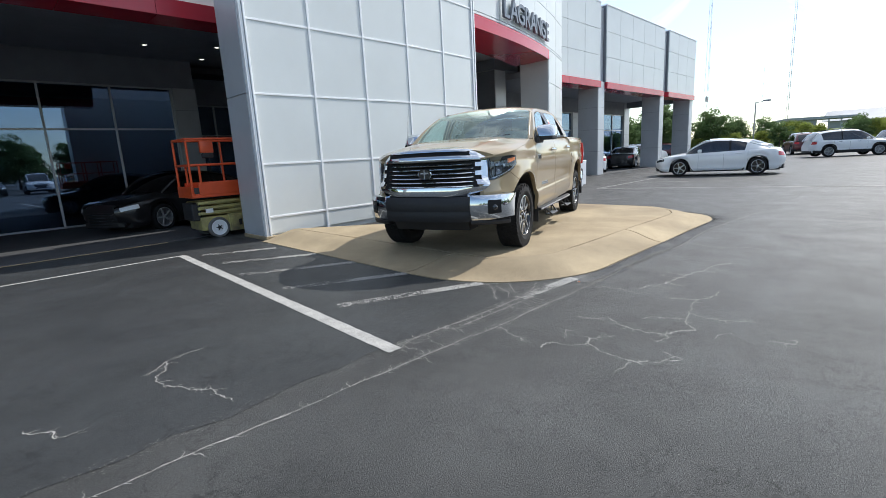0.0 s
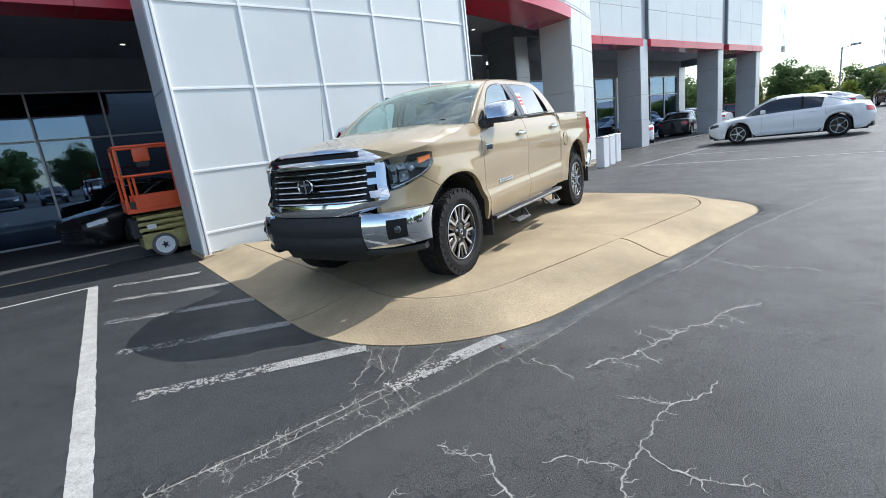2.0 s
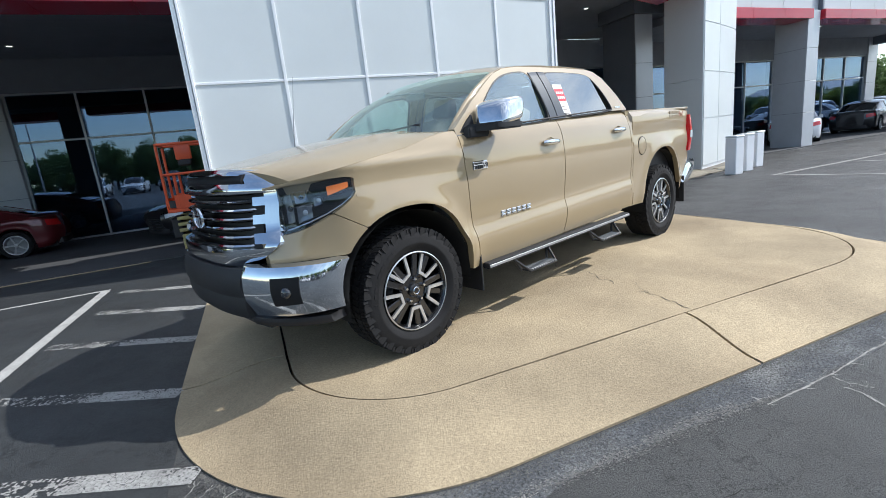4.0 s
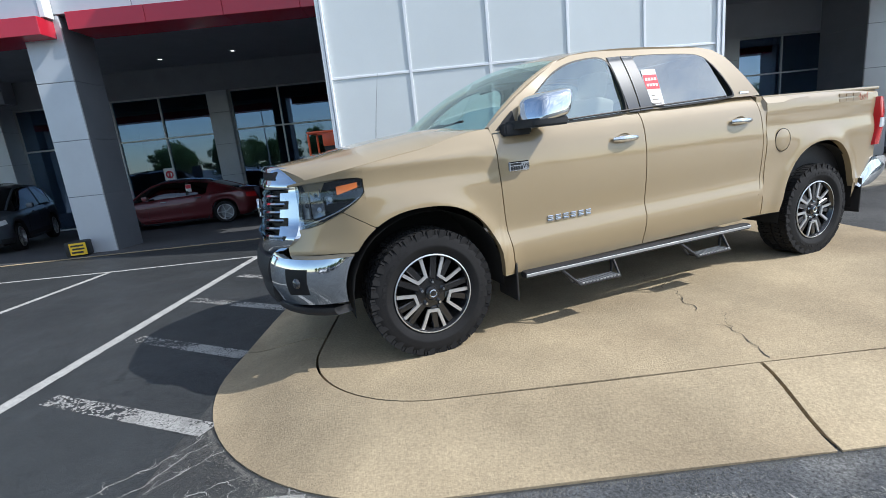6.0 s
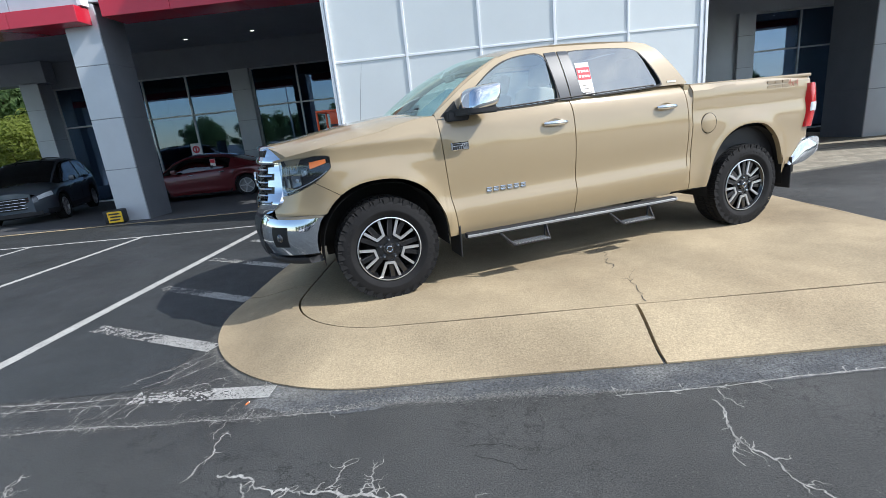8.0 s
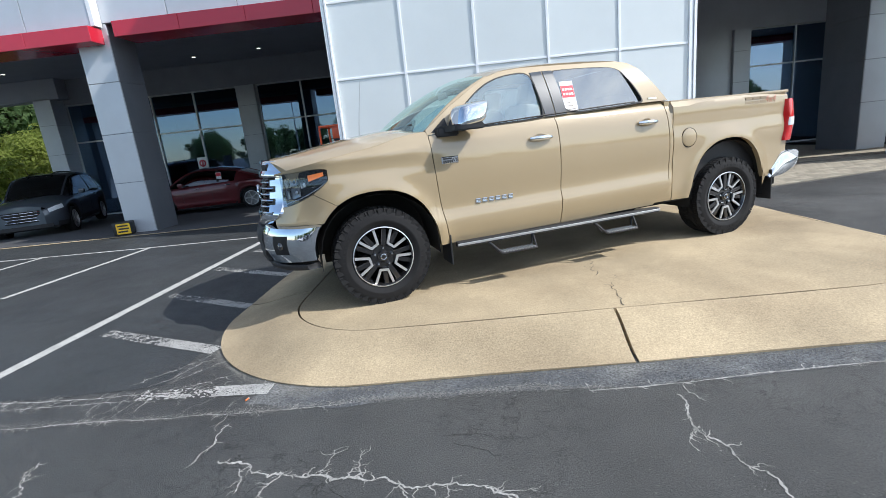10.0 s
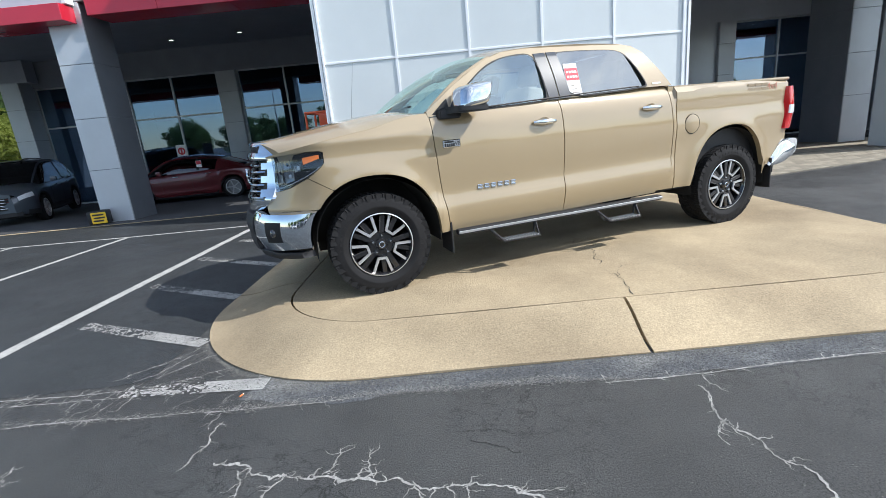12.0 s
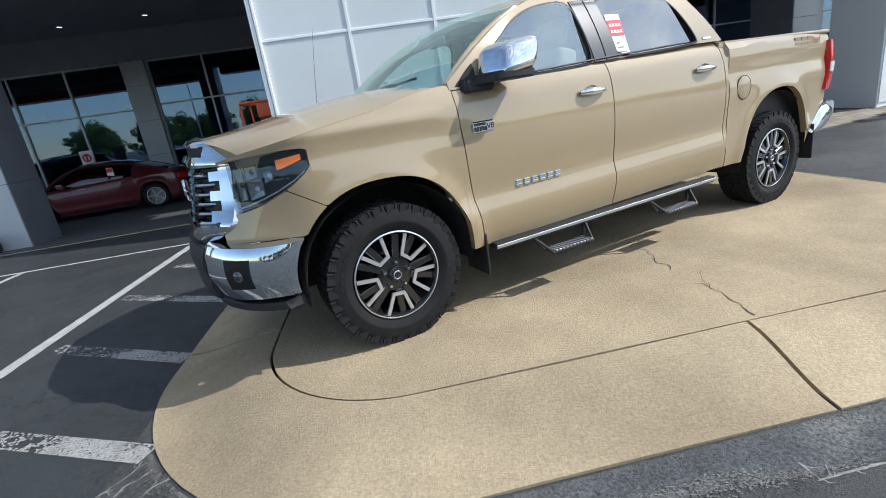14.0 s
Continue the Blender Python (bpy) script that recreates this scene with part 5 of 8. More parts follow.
bm = bmesh.new()
vs = grid(bm, 30, 52, hood)
flange(bm, vs, lambda co: Vector((co.x - 0.02, co.y, co.z - (0.11 if co.x > 2.45 else 0.04))))
part("bonnet", bm, PAINT, truck, smooth=24)


# cab above the belt line
def cab_y(z):
    return 0.940 - 0.25 * (z - 1.38) - 0.42 * max(0, z - 1.38) ** 2


outer = [(1.365, 1.352), (1.37, 1.392), (1.12, 1.57), (0.90, 1.70), (0.76, 1.775), (0.60, 1.828), (0.35, 1.855), (0.0, 1.868), (-0.35, 1.868), (-0.62, 1.858), (-0.765, 1.83), (-0.86, 1.77), (-0.985, 1.60), (-1.085, 1.445), (-0.7, 1.441), (0.15, 1.407), (1.0, 1.365)]
win_f = smooth_loop([(1.17, 1.375), (1.11, 1.47), (0.88, 1.655), (0.72, 1.745), (0.54, 1.788), (0.31, 1.80), (0.285, 1.62), (0.27, 1.42), (0.33, 1.402), (0.8, 1.385)], 2)
win_r = smooth_loop([(0.055, 1.42), (0.075, 1.60), (0.095, 1.79), (0.0, 1.802), (-0.35, 1.803), (-0.60, 1.79), (-0.69, 1.70), (-0.80, 1.475), (-0.76, 1.45), (-0.3, 1.428)], 2)


def grow(pts, d):
    cx, cz = sum(p[0] for p in pts) / len(pts), sum(p[1] for p in pts) / len(pts)
    return [(cx + (p[0] - cx) * (1 + d / 0.42), cz + (p[1] - cz) * (1 + d / 0.2)) for p in pts]


for s in (1, -1):
    bm = bmesh.new()
    sheet_with_holes(bm, outer, [grow(win_f, 0.011), grow(win_r, 0.011)], lambda p: Vector((p.x, s * (cab_y(p.y) + 0.002), p.y)), lambda co: Vector((co.x, co.y - s * 0.05, co.z)), True)
    part("door_frame", bm, PAINT, truck, smooth=20)
    for w in (win_f, win_r):
        bm = bmesh.new()
        sheet_with_holes(bm, grow(w, 0.0115), [grow(w, -0.001)], lambda p: Vector((p.x, s * (cab_y(p.y) + 0.006), p.y)), lambda co: Vector((co.x, co.y - s * 0.03, co.z)))
        part("window_seal", bm, M["satin"], truck, "black rubber window surround")
        bm = bmesh.new()
        vsw = [bm.verts.new((p[0], s * (0.927 - 0.36 * (p[1] - 1.38)), p[1])) for p in grow(w, 0.0)]
        bm.faces.new(vsw)
        part("side_window", bm, M["clear_glass"] if w is win_f else M["car_glass"], truck, "tinted side window glass").visible_shadow = False
    bm = bmesh.new()
    pts = [(0.258, 1.405), (0.30, 1.80), (0.185, 1.807), (0.162, 1.404)]
    vs = grid(bm, 1, 10, lambda u, v: (lambda a, b: Vector((a[0] + (b[0] - a[0]) * v, s * (cab_y(a[1] + (b[1] - a[1]) * v) + 0.010), a[1] + (b[1] - a[1]) * v)))((pts[0], pts[3])[round(u)], (pts[1], pts[2])[round(u)]))
    flange(bm, vs, lambda co: Vector((co.x, co.y - s * 0.02, co.z)))
    part("pillar_trim", bm, M["bpillar"], truck, "dark grey gloss pillar trim", smooth=60)
    bm = bmesh.new()
    pts = [(0.150, 1.407), (0.172, 1.807), (0.075, 1.808), (0.040, 1.412)]
    vs = grid(bm, 1, 10, lambda u, v: (lambda a, b: Vector((a[0] + (b[0] - a[0]) * v, s * (cab_y(a[1] + (b[1] - a[1]) * v) + 0.010), a[1] + (b[1] - a[1]) * v)))((pts[0], pts[3])[round(u)], (pts[1], pts[2])[round(u)]))
    flange(bm, vs, lambda co: Vector((co.x, co.y - s * 0.02, co.z)))
    part("pillar_trim", bm, M["bpillar"], truck, "dark grey gloss pillar trim", smooth=60)
    # belt moulding
    bm = bmesh.new()
    tube(bm, [(x, s * (cab_y(belt(x) + 0.02) + 0.010), belt(x) + 0.022) for x in (1.12, 0.8, 0.5, 0.2, -0.1, -0.4, -0.7)], 0.007, 6)
    part("belt_moulding", bm, M["satin"], truck, "thin black belt moulding", smooth=40)


roof_edge = table([(-0.80, 1.79), (-0.70, 1.838), (-0.5, 1.862), (0.0, 1.869), (0.35, 1.857), (0.60, 1.83), (0.76, 1.777)])


def roof(u, v):
    t = 2 * v - 1
    x = -0.79 + (1.50 - 0.0) * u + 0.10 * u * (1 - t * t)
    ze = roof_edge(min(x, 0.76) if abs(t) > 0.9 else min(x, 0.76))
    k = 1 - abs(t) ** 2.6
    front = max(0, u - 0.9) / 0.1
    return Vector((x, (cab_y(1.84) - 0.004) * t, ze + 0.062 * k - 0.02 * front * k))


bm = bmesh.new()
vs = grid(bm, 26, 24, roof)
flange(bm, vs, lambda co: Vector((co.x * 0.995, co.y * 0.99, co.z - 0.03)))
part("roof", bm, PAINT, truck, smooth=40)


def screen(u, v):
    t = 2 * v - 1
    top = Vector((0.715 + 0.095 * (1 - t * t), 0.745 * t, 1.798 + 0.052 * (1 - abs(t) ** 2.4)))
    low = Vector((1.365 + 0.215 * (1 - t * t), 0.885 * t, 1.378 + 0.038 * (1 - t * t)))
    p = low.lerp(top, u)
    p.z += 0.035 * math.sin(math.pi * u)
    p.x += 0.015 * math.sin(math.pi * u)
    return p


bm = bmesh.new()
grid(bm, 14, 20, screen)
part("windscreen", bm, M["screen_glass"], truck, "tinted curved windscreen", smooth=60).visible_shadow = False
bm = bmesh.new()
vs = grid(bm, 1, 20, lambda u, v: screen(0.0, v) + Vector((0.0 + 0.20 * u * (1 - abs(2 * v - 1) ** 3), 0, 0.004 - 0.012 * u)))
part("cowl", bm, BLACK, truck, "black plastic cowl below the windscreen")
for s in (1, -1):
    bm = bmesh.new()
    tube(bm, [screen(u, 0.5 + s * 0.5) + Vector((0.0, -s * 0.004, -0.010)) for u in (0.0, 0.2, 0.4, 0.6, 0.8, 1.0)], 0.019, 8)
    part("front_pillar", bm, PAINT, truck, smooth=50)
    bm = bmesh.new()
    y0 = s * 0.18
    tube(bm, [(1.50, y0 - 0.3 * s, 1.425), (1.46, y0 + 0.2, 1.44), (1.40, y0 + 0.45, 1.455)], 0.008, 6)
    part("wiper", bm, BLACK, truck, smooth=40)
# cab back with rear window
bm = bmesh.new()
vs = grid(bm, 6, 12, lambda u, v: Vector((-0.80 - 0.285 * u, (cab_y(1.80 - 0.36 * u) - 0.022) * (2 * v - 1), 1.812 - 0.38 * u)))
flange(bm, vs, lambda co: Vector((co.x + 0.05, co.y, co.z)))
part("cab_back", bm, PAINT, truck, smooth=30)
bm = bmesh.new()
grid(bm, 2, 8, lambda u, v: Vector((-0.845 - 0.215 * u, 0.62 * (2 * v - 1), 1.80 - 0.30 * u)) + Vector((-0.012, 0, 0)))
part("rear_window", bm, M["car_glass"], truck, "dark tinted rear cab window")
bm = bmesh.new()
box(bm, -1.10, -1.04, -0.93, 0.93, 0.5, 1.43)
part("cab_rear_wall", bm, PAINT, truck)
# bed: inner box, rails, tailgate
bm = bmesh.new()
box(bm, -2.62, -1.13, -0.80, 0.80, 0.62, 0.68)
box(bm, -2.62, -1.13, 0.80, 0.86, 0.62, 1.40)
box(bm, -2.62, -1.13, -0.86, -0.80, 0.62, 1.40)
box(bm, -1.16, -1.12, -0.86, 0.86, 0.62, 1.42)
part("bed_liner", bm, BLACK, truck, "black plastic bed liner")
for s in (1, -1):
    bm = bmesh.new()
    box(bm, -2.67, -1.12, min(s * 0.84, s * 0.93), max(s * 0.84, s * 0.93), 1.405, 1.437, 0.012, seg=2)
    part("bed_rail", bm, PAINT, truck, smooth=40)
bm = bmesh.new()
box(bm, -2.74, -2.66, -0.86, 0.86, 0.66, 1.43, 0.02, seg=2)
part("tailgate", bm, PAINT, truck, smooth=40)
for s in (1, -1):
    # tail lamp wraps the corner
    bm = bmesh.new()

    def lamp(u, v):
        z = 0.91 + 0.43 * v
        bulge = 0.02 * math.sin(math.pi * v)
        pts = table([(0, -2.615 - 0.02 * v), (0.35, -2.665), (0.65, -2.735 - bulge), (1, -2.76 - bulge)])
        yy = table([(0, 0.962), (0.35, 0.958 + bulge), (0.65, 0.93 + bulge * 0.5), (1, 0.80)])
        return Vector((pts(u), s * yy(u), z))
    vs = grid(bm, 10, 8, lamp, s > 0)
    flange(bm, vs, lambda co: Vector((co.x + 0.04, co.y * 0.94, co.z)))
    lampob = part("tail_lamp", bm, M["tail"], truck, "red tail lamp with clear middle", smooth=40)
    bm = bmesh.new()
    grid(bm, 8, 3, lambda u, v: lamp(0.10 + 0.84 * u, 0.36 + 0.20 * v) + Vector((-0.004, s * 0.004, 0)), s > 0)
    part("reverse_lens", bm, M["lamp_clear"], lampob, "clear reversing lens", smooth=40)
    # rear bumper end
bm = bmesh.new()
prof = [(-2.62, 0.58), (-2.84, 0.60), (-2.90, 0.65), (-2.915, 0.76), (-2.88, 0.79), (-2.64, 0.79)]
ys = [-0.93, -0.90, -0.6, 0.6, 0.90, 0.93]
loops = []
for y in ys:
    k = 0.035 if abs(y) > 0.92 else 0.012 if abs(y) > 0.8 else 0.0
    loops.append([bm.verts.new((px + (k if px < -2.8 else 0.0), y, pz)) for px, pz in prof])
for a, b in zip(loops, loops[1:]):
    for i in range(6):
        bm.faces.new((a[i], a[(i + 1) % 6], b[(i + 1) % 6], b[i]))
bm.faces.new(loops[0])
bm.faces.new(loops[-1])
part("rear_bumper", bm, CHROME, truck, "chrome rear bumper", smooth=25)
for s in (1, -1):
    bm = bmesh.new()
    top_z = table([(-2.95, 0.788), (-2.62, 0.792), (-2.52, 0.69), (-2.41, 0.56)])
    low_z = table([(-2.95, 0.66), (-2.65, 0.555), (-2.41, 0.525)])
    vs = grid(bm, 14, 8, lambda u, v: Vector((-2.41 - 0.47 * u, s * (0.945 + 0.03 * math.sin(math.pi * min(1, 0.15 + v)) - 0.05 * u**3), low_z(-2.41 - 0.47 * u) + (top_z(-2.41 - 0.47 * u) - low_z(-2.41 - 0.47 * u)) * v)), s < 0)
    flange(bm, vs, lambda co: Vector((co.x, co.y - s * 0.05, co.z)))
    part("bumper_end", bm, CHROME, truck, "chrome bumper wrap", smooth=40)


# ---- truck nose ----
def nose_x(y, lead=0.0):
    """Plan curve of the nose: forward reach at half width y."""
    a = min(abs(y) / 0.975, 1.0)
    return 2.30 + (0.51 + lead) * (1 - a**2.7) ** (1 / 2.1)


def nose_strip(name, ya, yb, z0, z1, mat, lead=0.0, lean=0.0, bulge=0.02, ny=20, nz=6, label="", depth=0.12, cut=None):
    bm = bmesh.new()

    def f(u, v):
        y = ya + (yb - ya) * u
        lo, hi = (cut(y) if cut else (z0, z1))
        z = lo + (hi - lo) * v
        return Vector((nose_x(y, lead) - lean * v + bulge * math.sin(math.pi * v), y, z))
    vs = grid(bm, ny, nz, f)
    flange(bm, vs, lambda co: Vector((co.x - depth, co.y * 0.97, co.z)))
    return part(name, bm, mat, truck, label, smooth=30)


# bumper: black middle, chrome corners
nose_strip("bumper_centre", -0.56, 0.56, 0.575, 0.738, BLACK, 0.035, 0.02, 0.018, label="black plastic bumper middle")
nose_strip("bumper_lower", -0.56, 0.56, 0.445, 0.574, BLACK, 0.012, -0.012, 0.012, label="black plastic lower bumper half")
nose_strip("bumper_valance", -0.50, 0.50, 0.33, 0.435, BLACK, -0.14, -0.06, 0.0, label="black plastic lower valance", depth=0.3)
nose_strip("bumper_lip", -0.56, 0.56, 0.735, 0.76, M["satin"], -0.02, 0.02, 0.0, label="black gap trim", depth=0.2)
for s in (1, -1):
    def corner(y, s=s):
        a = abs(y)
        return (0.448 + 0.035 * max(0, (a - 0.6) / 0.37), 0.752 - 0.008 * max(0, (a - 0.55) / 0.42))
    bm = bmesh.new()
    n = 40

    def f(u, v, s=s):
        y = 0.565 + (0.9749 - 0.565) * (1 - (1 - u) ** 2.2)
        lo, hi = corner(y)
        z = lo + (hi - lo) * v
        x = nose_x(y, 0.025) + (0.025 + 0.05 * (1 - v)) * u**3 + 0.018 * math.sin(math.pi * min(1, v * 1.15)) - 0.035 * (1 - v) ** 2 * (1 - u) - 0.02 * max(0, v - 0.88) / 0.12
        return Vector((x, s * y, z))
    vs = grid(bm, n, 10, f, s < 0)
    flange(bm, vs, lambda co: Vector((co.x - 0.02, co.y * 0.93, co.z + 0.01)))
    c = part("bumper_corner", bm, CHROME, truck, "chrome front bumper corner", smooth=40)
    bm = bmesh.new()
    vs = grid(bm, 8, 6, lambda u, v: f(0.24 + 0.24 * u, 0.24 + 0.56 * v) + Vector((0.003, s * 0.002, 0)), s < 0)
    flange(bm, vs, lambda co: Vector((co.x - 0.02, co.y, co.z)))
    part("fog_lamp_housing", bm, M["satin"], c, "black fog lamp recess", smooth=40)
    p = f(0.355, 0.5)
    bm = bmesh.new()
    lathe(bm, [(0.001, 0.020), (0.02, 0.018), (0.03, 0.010), (0.034, 0.0), (0.034, -0.02)], 24)
    part("fog_lamp", bm, M["lamp_dark"], c, "round fog lamp", smooth=40, at=Matrix.Translation(p + Vector((-0.004, 0, 0))) @ Matrix.Rotation(-math.pi / 2 + s * 0.45, 4, "Z"))

    nose_strip("bumper_skirt", s * 0.562, s * 0.945, 0.405, 0.452, BLACK, -0.012, -0.015, 0.006, label="black plastic skirt under the chrome", depth=0.10)

# grille: dark back, chrome surround and bars
nose_strip("grille_back", -0.64, 0.64, 0.80, 1.19, M["satin"], -0.075, 0.085, 0.0, label="dark grille opening")
for k in range(7):
    z = 0.852 + 0.050 * k
    bm = bmesh.new()
    hw = 0.60

    def bar(u, v, z=z, hw=hw):
        y = -hw + 2 * hw * u
        return Vector((nose_x(y, -0.028) - 0.20 * (z - 0.80) - 0.075 * max(0.0, (abs(y) - 0.40) / 0.2) ** 1.6 + (0.010 if 0.2 < v < 0.9 else 0.0), y, z - 0.013 + 0.026 * v))
    vs = grid(bm, 24, 4, bar)
    flange(bm, vs, lambda co: Vector((co.x - 0.05, co.y, co.z)))
    part("grille_bar", bm, M["gloss_black"], truck, "gloss black grille bar", smooth=30)
    bm = bmesh.new()
    vs = grid(bm, 24, 1, lambda u, v: bar(u, 0.62 + 0.34 * v) + Vector((0.008, 0, 0)))
    flange(bm, vs, lambda co: Vector((co.x - 0.01, co.y, co.z)))
    part("grille_chrome_strip", bm, CHROME, truck, "thin chrome grille strip")
# one chrome surround: lip, slot, upper band, toothed cheeks with flared feet, lower rail
cheek_out = table([(0.748, 0.575), (0.775, 0.61), (0.80, 0.68), (0.845, 0.74), (0.875, 0.755), (0.905, 0.742), (0.94, 0.722), (1.0, 0.714), (1.10, 0.708), (1.17, 0.695), (1.23, 0.668), (1.295, 0.60)])
SUR_Z = [0.748, 0.756, 0.775, 0.80, 0.82, 0.84, 0.848, 0.86, 0.875, 0.905, 0.93, 0.955, 0.98, 1.005, 1.03, 1.055, 1.08, 1.105, 1.13, 1.155, 1.17, 1.19, 1.212, 1.225, 1.24, 1.262, 1.27, 1.28, 1.295]
SUR_U = [-1, -0.99, -0.97, -0.94, -0.92, -0.88, -0.84, -0.80, -0.70] + [-0.6 + 0.1 * k for k in range(13)] + [0.70, 0.80, 0.84, 0.88, 0.92, 0.94, 0.97, 0.99, 1]


def surround(u, z):
    y = u * cheek_out(z)
    roll = max(0.0, abs(u) - 0.62) / 0.38
    top = max(0.0, z - 1.27) / 0.025
    low = max(0.0, 0.845 - z) / 0.097
    x = nose_x(y, 0.004) - 0.20 * (z - 0.80) - (0.092 - 0.045 * max(0.0, min(1.0, (0.94 - z) / 0.08))) * roll**1.6 - 0.018 * top**2 - 0.02 * low**2 + 0.012 * math.sin(math.pi * min(1.0, max(0.0, (1.21 - z) / 0.06)))
    return Vector((x, y, z - 0.026 * (abs(u) ** 3) * max(0.0, (z - 1.1) / 0.19)))


def solid_cell(u, z):
    """True where the surround is metal: outside the slot, the grille opening and the notches between its teeth."""
    if 1.212 < z < 1.262 and abs(u) < 0.80:
        return False
    if 0.848 < z < 1.155:
        edge = 0.92
        for z0, z1 in ((0.875, 0.93), (0.98, 1.03), (1.08, 1.13)):
            if z0 < z < z1:
                edge = 0.84
        return abs(u) > edge
    return True


bm = bmesh.new()
cells = {}
for i, (u0, u1) in enumerate(zip(SUR_U, SUR_U[1:])):
    for j, (z0, z1) in enumerate(zip(SUR_Z, SUR_Z[1:])):
        if solid_cell((u0 + u1) / 2, (z0 + z1) / 2):
            q = []
            for a, b in ((i, j), (i + 1, j), (i + 1, j + 1), (i, j + 1)):
                if (a, b) not in cells:
                    cells[(a, b)] = bm.verts.new(surround(SUR_U[a], SUR_Z[b]))
                q.append(cells[(a, b)])
            bm.faces.new(q)
for e in [e for e in bm.edges if len(e.link_faces) == 1]:
    p, q = e.verts
    w = [bm.verts.new((v.co.x - 0.07, v.co.y * 0.985, v.co.z)) for v in (p, q)]
    bm.faces.new((p, q, w[1], w[0]))
part("grille_surround", bm, CHROME, truck, "thick chrome grille surround with toothed cheeks", smooth=38)


def rail(name, z0, z1, hw, lead, mat, label, drop=0.0):
    bm = bmesh.new()
    vs = grid(bm, 30, 6, lambda u, v: Vector((nose_x(-hw + 2 * hw * u, lead) - 0.20 * (z0 + (z1 - z0) * v - 0.80) + 0.014 * math.sin(math.pi * v), -hw + 2 * hw * u, z0 + (z1 - z0) * v - drop * abs(2 * u - 1) ** 2)))
    flange(bm, vs, lambda co: Vector((co.x - 0.08, co.y, co.z)))
    return part(name, bm, mat, truck, label, smooth=40)


rail("grille_slot", 1.205, 1.266, 0.53, -0.026, M["satin"], "black slot above the grille", 0.01)
bm = bmesh.new()
lathe(bm, [(0.078, 0.0), (0.085, 0.012), (0.092, 0.0), (0.085, -0.01)], 40, True)
put_y(bm, Matrix.Diagonal((1, 1, 0.74, 1)))
em = part("emblem", bm, CHROME, truck, "plain chrome oval ring emblem", smooth=60, at=Matrix.Translation((nose_x(0, 0.0) - 0.035, 0, 1.01)) @ Matrix.Rotation(-math.pi / 2, 4, "Z"))
bm = bmesh.new()
lathe(bm, [(0.001, 0.0), (0.08, 0.0), (0.08, -0.02)], 40)
put_y(bm, Matrix.Diagonal((1, 1, 0.74, 1)))
part("emblem_back", bm, M["gloss_black"], em, smooth=40)
bm = bmesh.new()
box(bm, -0.01, 0.01, -0.002, 0.008, -0.055, 0.055, 0.003)
box(bm, -0.055, 0.055, -0.002, 0.008, 0.005, 0.022, 0.003)
part("emblem_bar", bm, CHROME, em)


# headlamps
def headlamp_surf(u, v, s, out=0.0):
    """u from the grille to the fender, v from low to high."""
    x = HL_X(u)
    lo = HL_LOW(x)
    hi = HL_TOP(x)
    z = lo + (hi - lo) * v
    y = body_y(min(x, 2.72), z) + out
    return Vector((x + out * 0.8, s * y, z))


for s in (1, -1):
    bm = bmesh.new()
    vs = grid(bm, 22, 10, lambda u, v: headlamp_surf(u, v, s, -0.024), s > 0)
    hl = part("headlamp", bm, M["satin"], truck, "black headlamp housing", smooth=40)
    bm = bmesh.new()
    vs = grid(bm, 22, 10, lambda u, v: headlamp_surf(u, v, s, 0.004), s > 0)
    flange(bm, vs, lambda co: Vector((co.x - 0.03, co.y - s * 0.04, co.z)))
    part("lens", bm, M["lamp_glass"], hl, "clear headlamp lens", smooth=40).visible_shadow = False
    bm = bmesh.new()
    vs = grid(bm, 8, 3, lambda u, v: headlamp_surf(0.66 + 0.27 * u, 0.56 + 0.25 * v, s, 0.006), s > 0)
    flange(bm, vs, lambda co: Vector((co.x - 0.01, co.y - s * 0.02, co.z)))
    part("side_marker", bm, M["orange"], hl, "amber side marker", smooth=40)
    for i, (u0, v0, du, dv) in enumerate(((0.10, 0.20, 0.13, 0.62), (0.27, 0.16, 0.17, 0.36), (0.27, 0.58, 0.14, 0.26), (0.47, 0.40, 0.10, 0.22))):
        bm = bmesh.new()
        vs = grid(bm, 4, 4, lambda u, v: headlamp_surf(u0 + du * u, v0 + dv * v, s, -0.012 - 0.008 * math.sin(math.pi * u) * math.sin(math.pi * v)), s > 0)
        flange(bm, vs, lambda co: Vector((co.x + 0.006, co.y + s * 0.006, co.z)))
        unit = part("lamp_unit", bm, M["lamp_unit"], hl, "grey reflector bowl of the headlamp", smooth=50)
        bm = bmesh.new()
        c0 = headlamp_surf(u0 + du * 0.5, v0 + dv * 0.5, s, -0.018)
        lathe(bm, [(0.001, 0.012), (0.011, 0.009), (0.016, 0.0)], 16)
        part("bulb_lens", bm, M["lamp_clear"] if i in (1, 3) else M["lamp_dark"], unit, smooth=50, at=Matrix.Translation(c0) @ Matrix.Rotation(-math.pi / 2 + s * 0.75, 4, "Z"))
    bm = bmesh.new()
    tube(bm, [headlamp_surf(u, 0.06 + 0.03 * math.sin(3 * u), s, -0.006) for u in (0.05, 0.2, 0.4, 0.6, 0.8, 0.93)], 0.0045, 6)
    part("lamp_trim", bm, CHROME, hl, "thin chrome lamp trim", smooth=40)

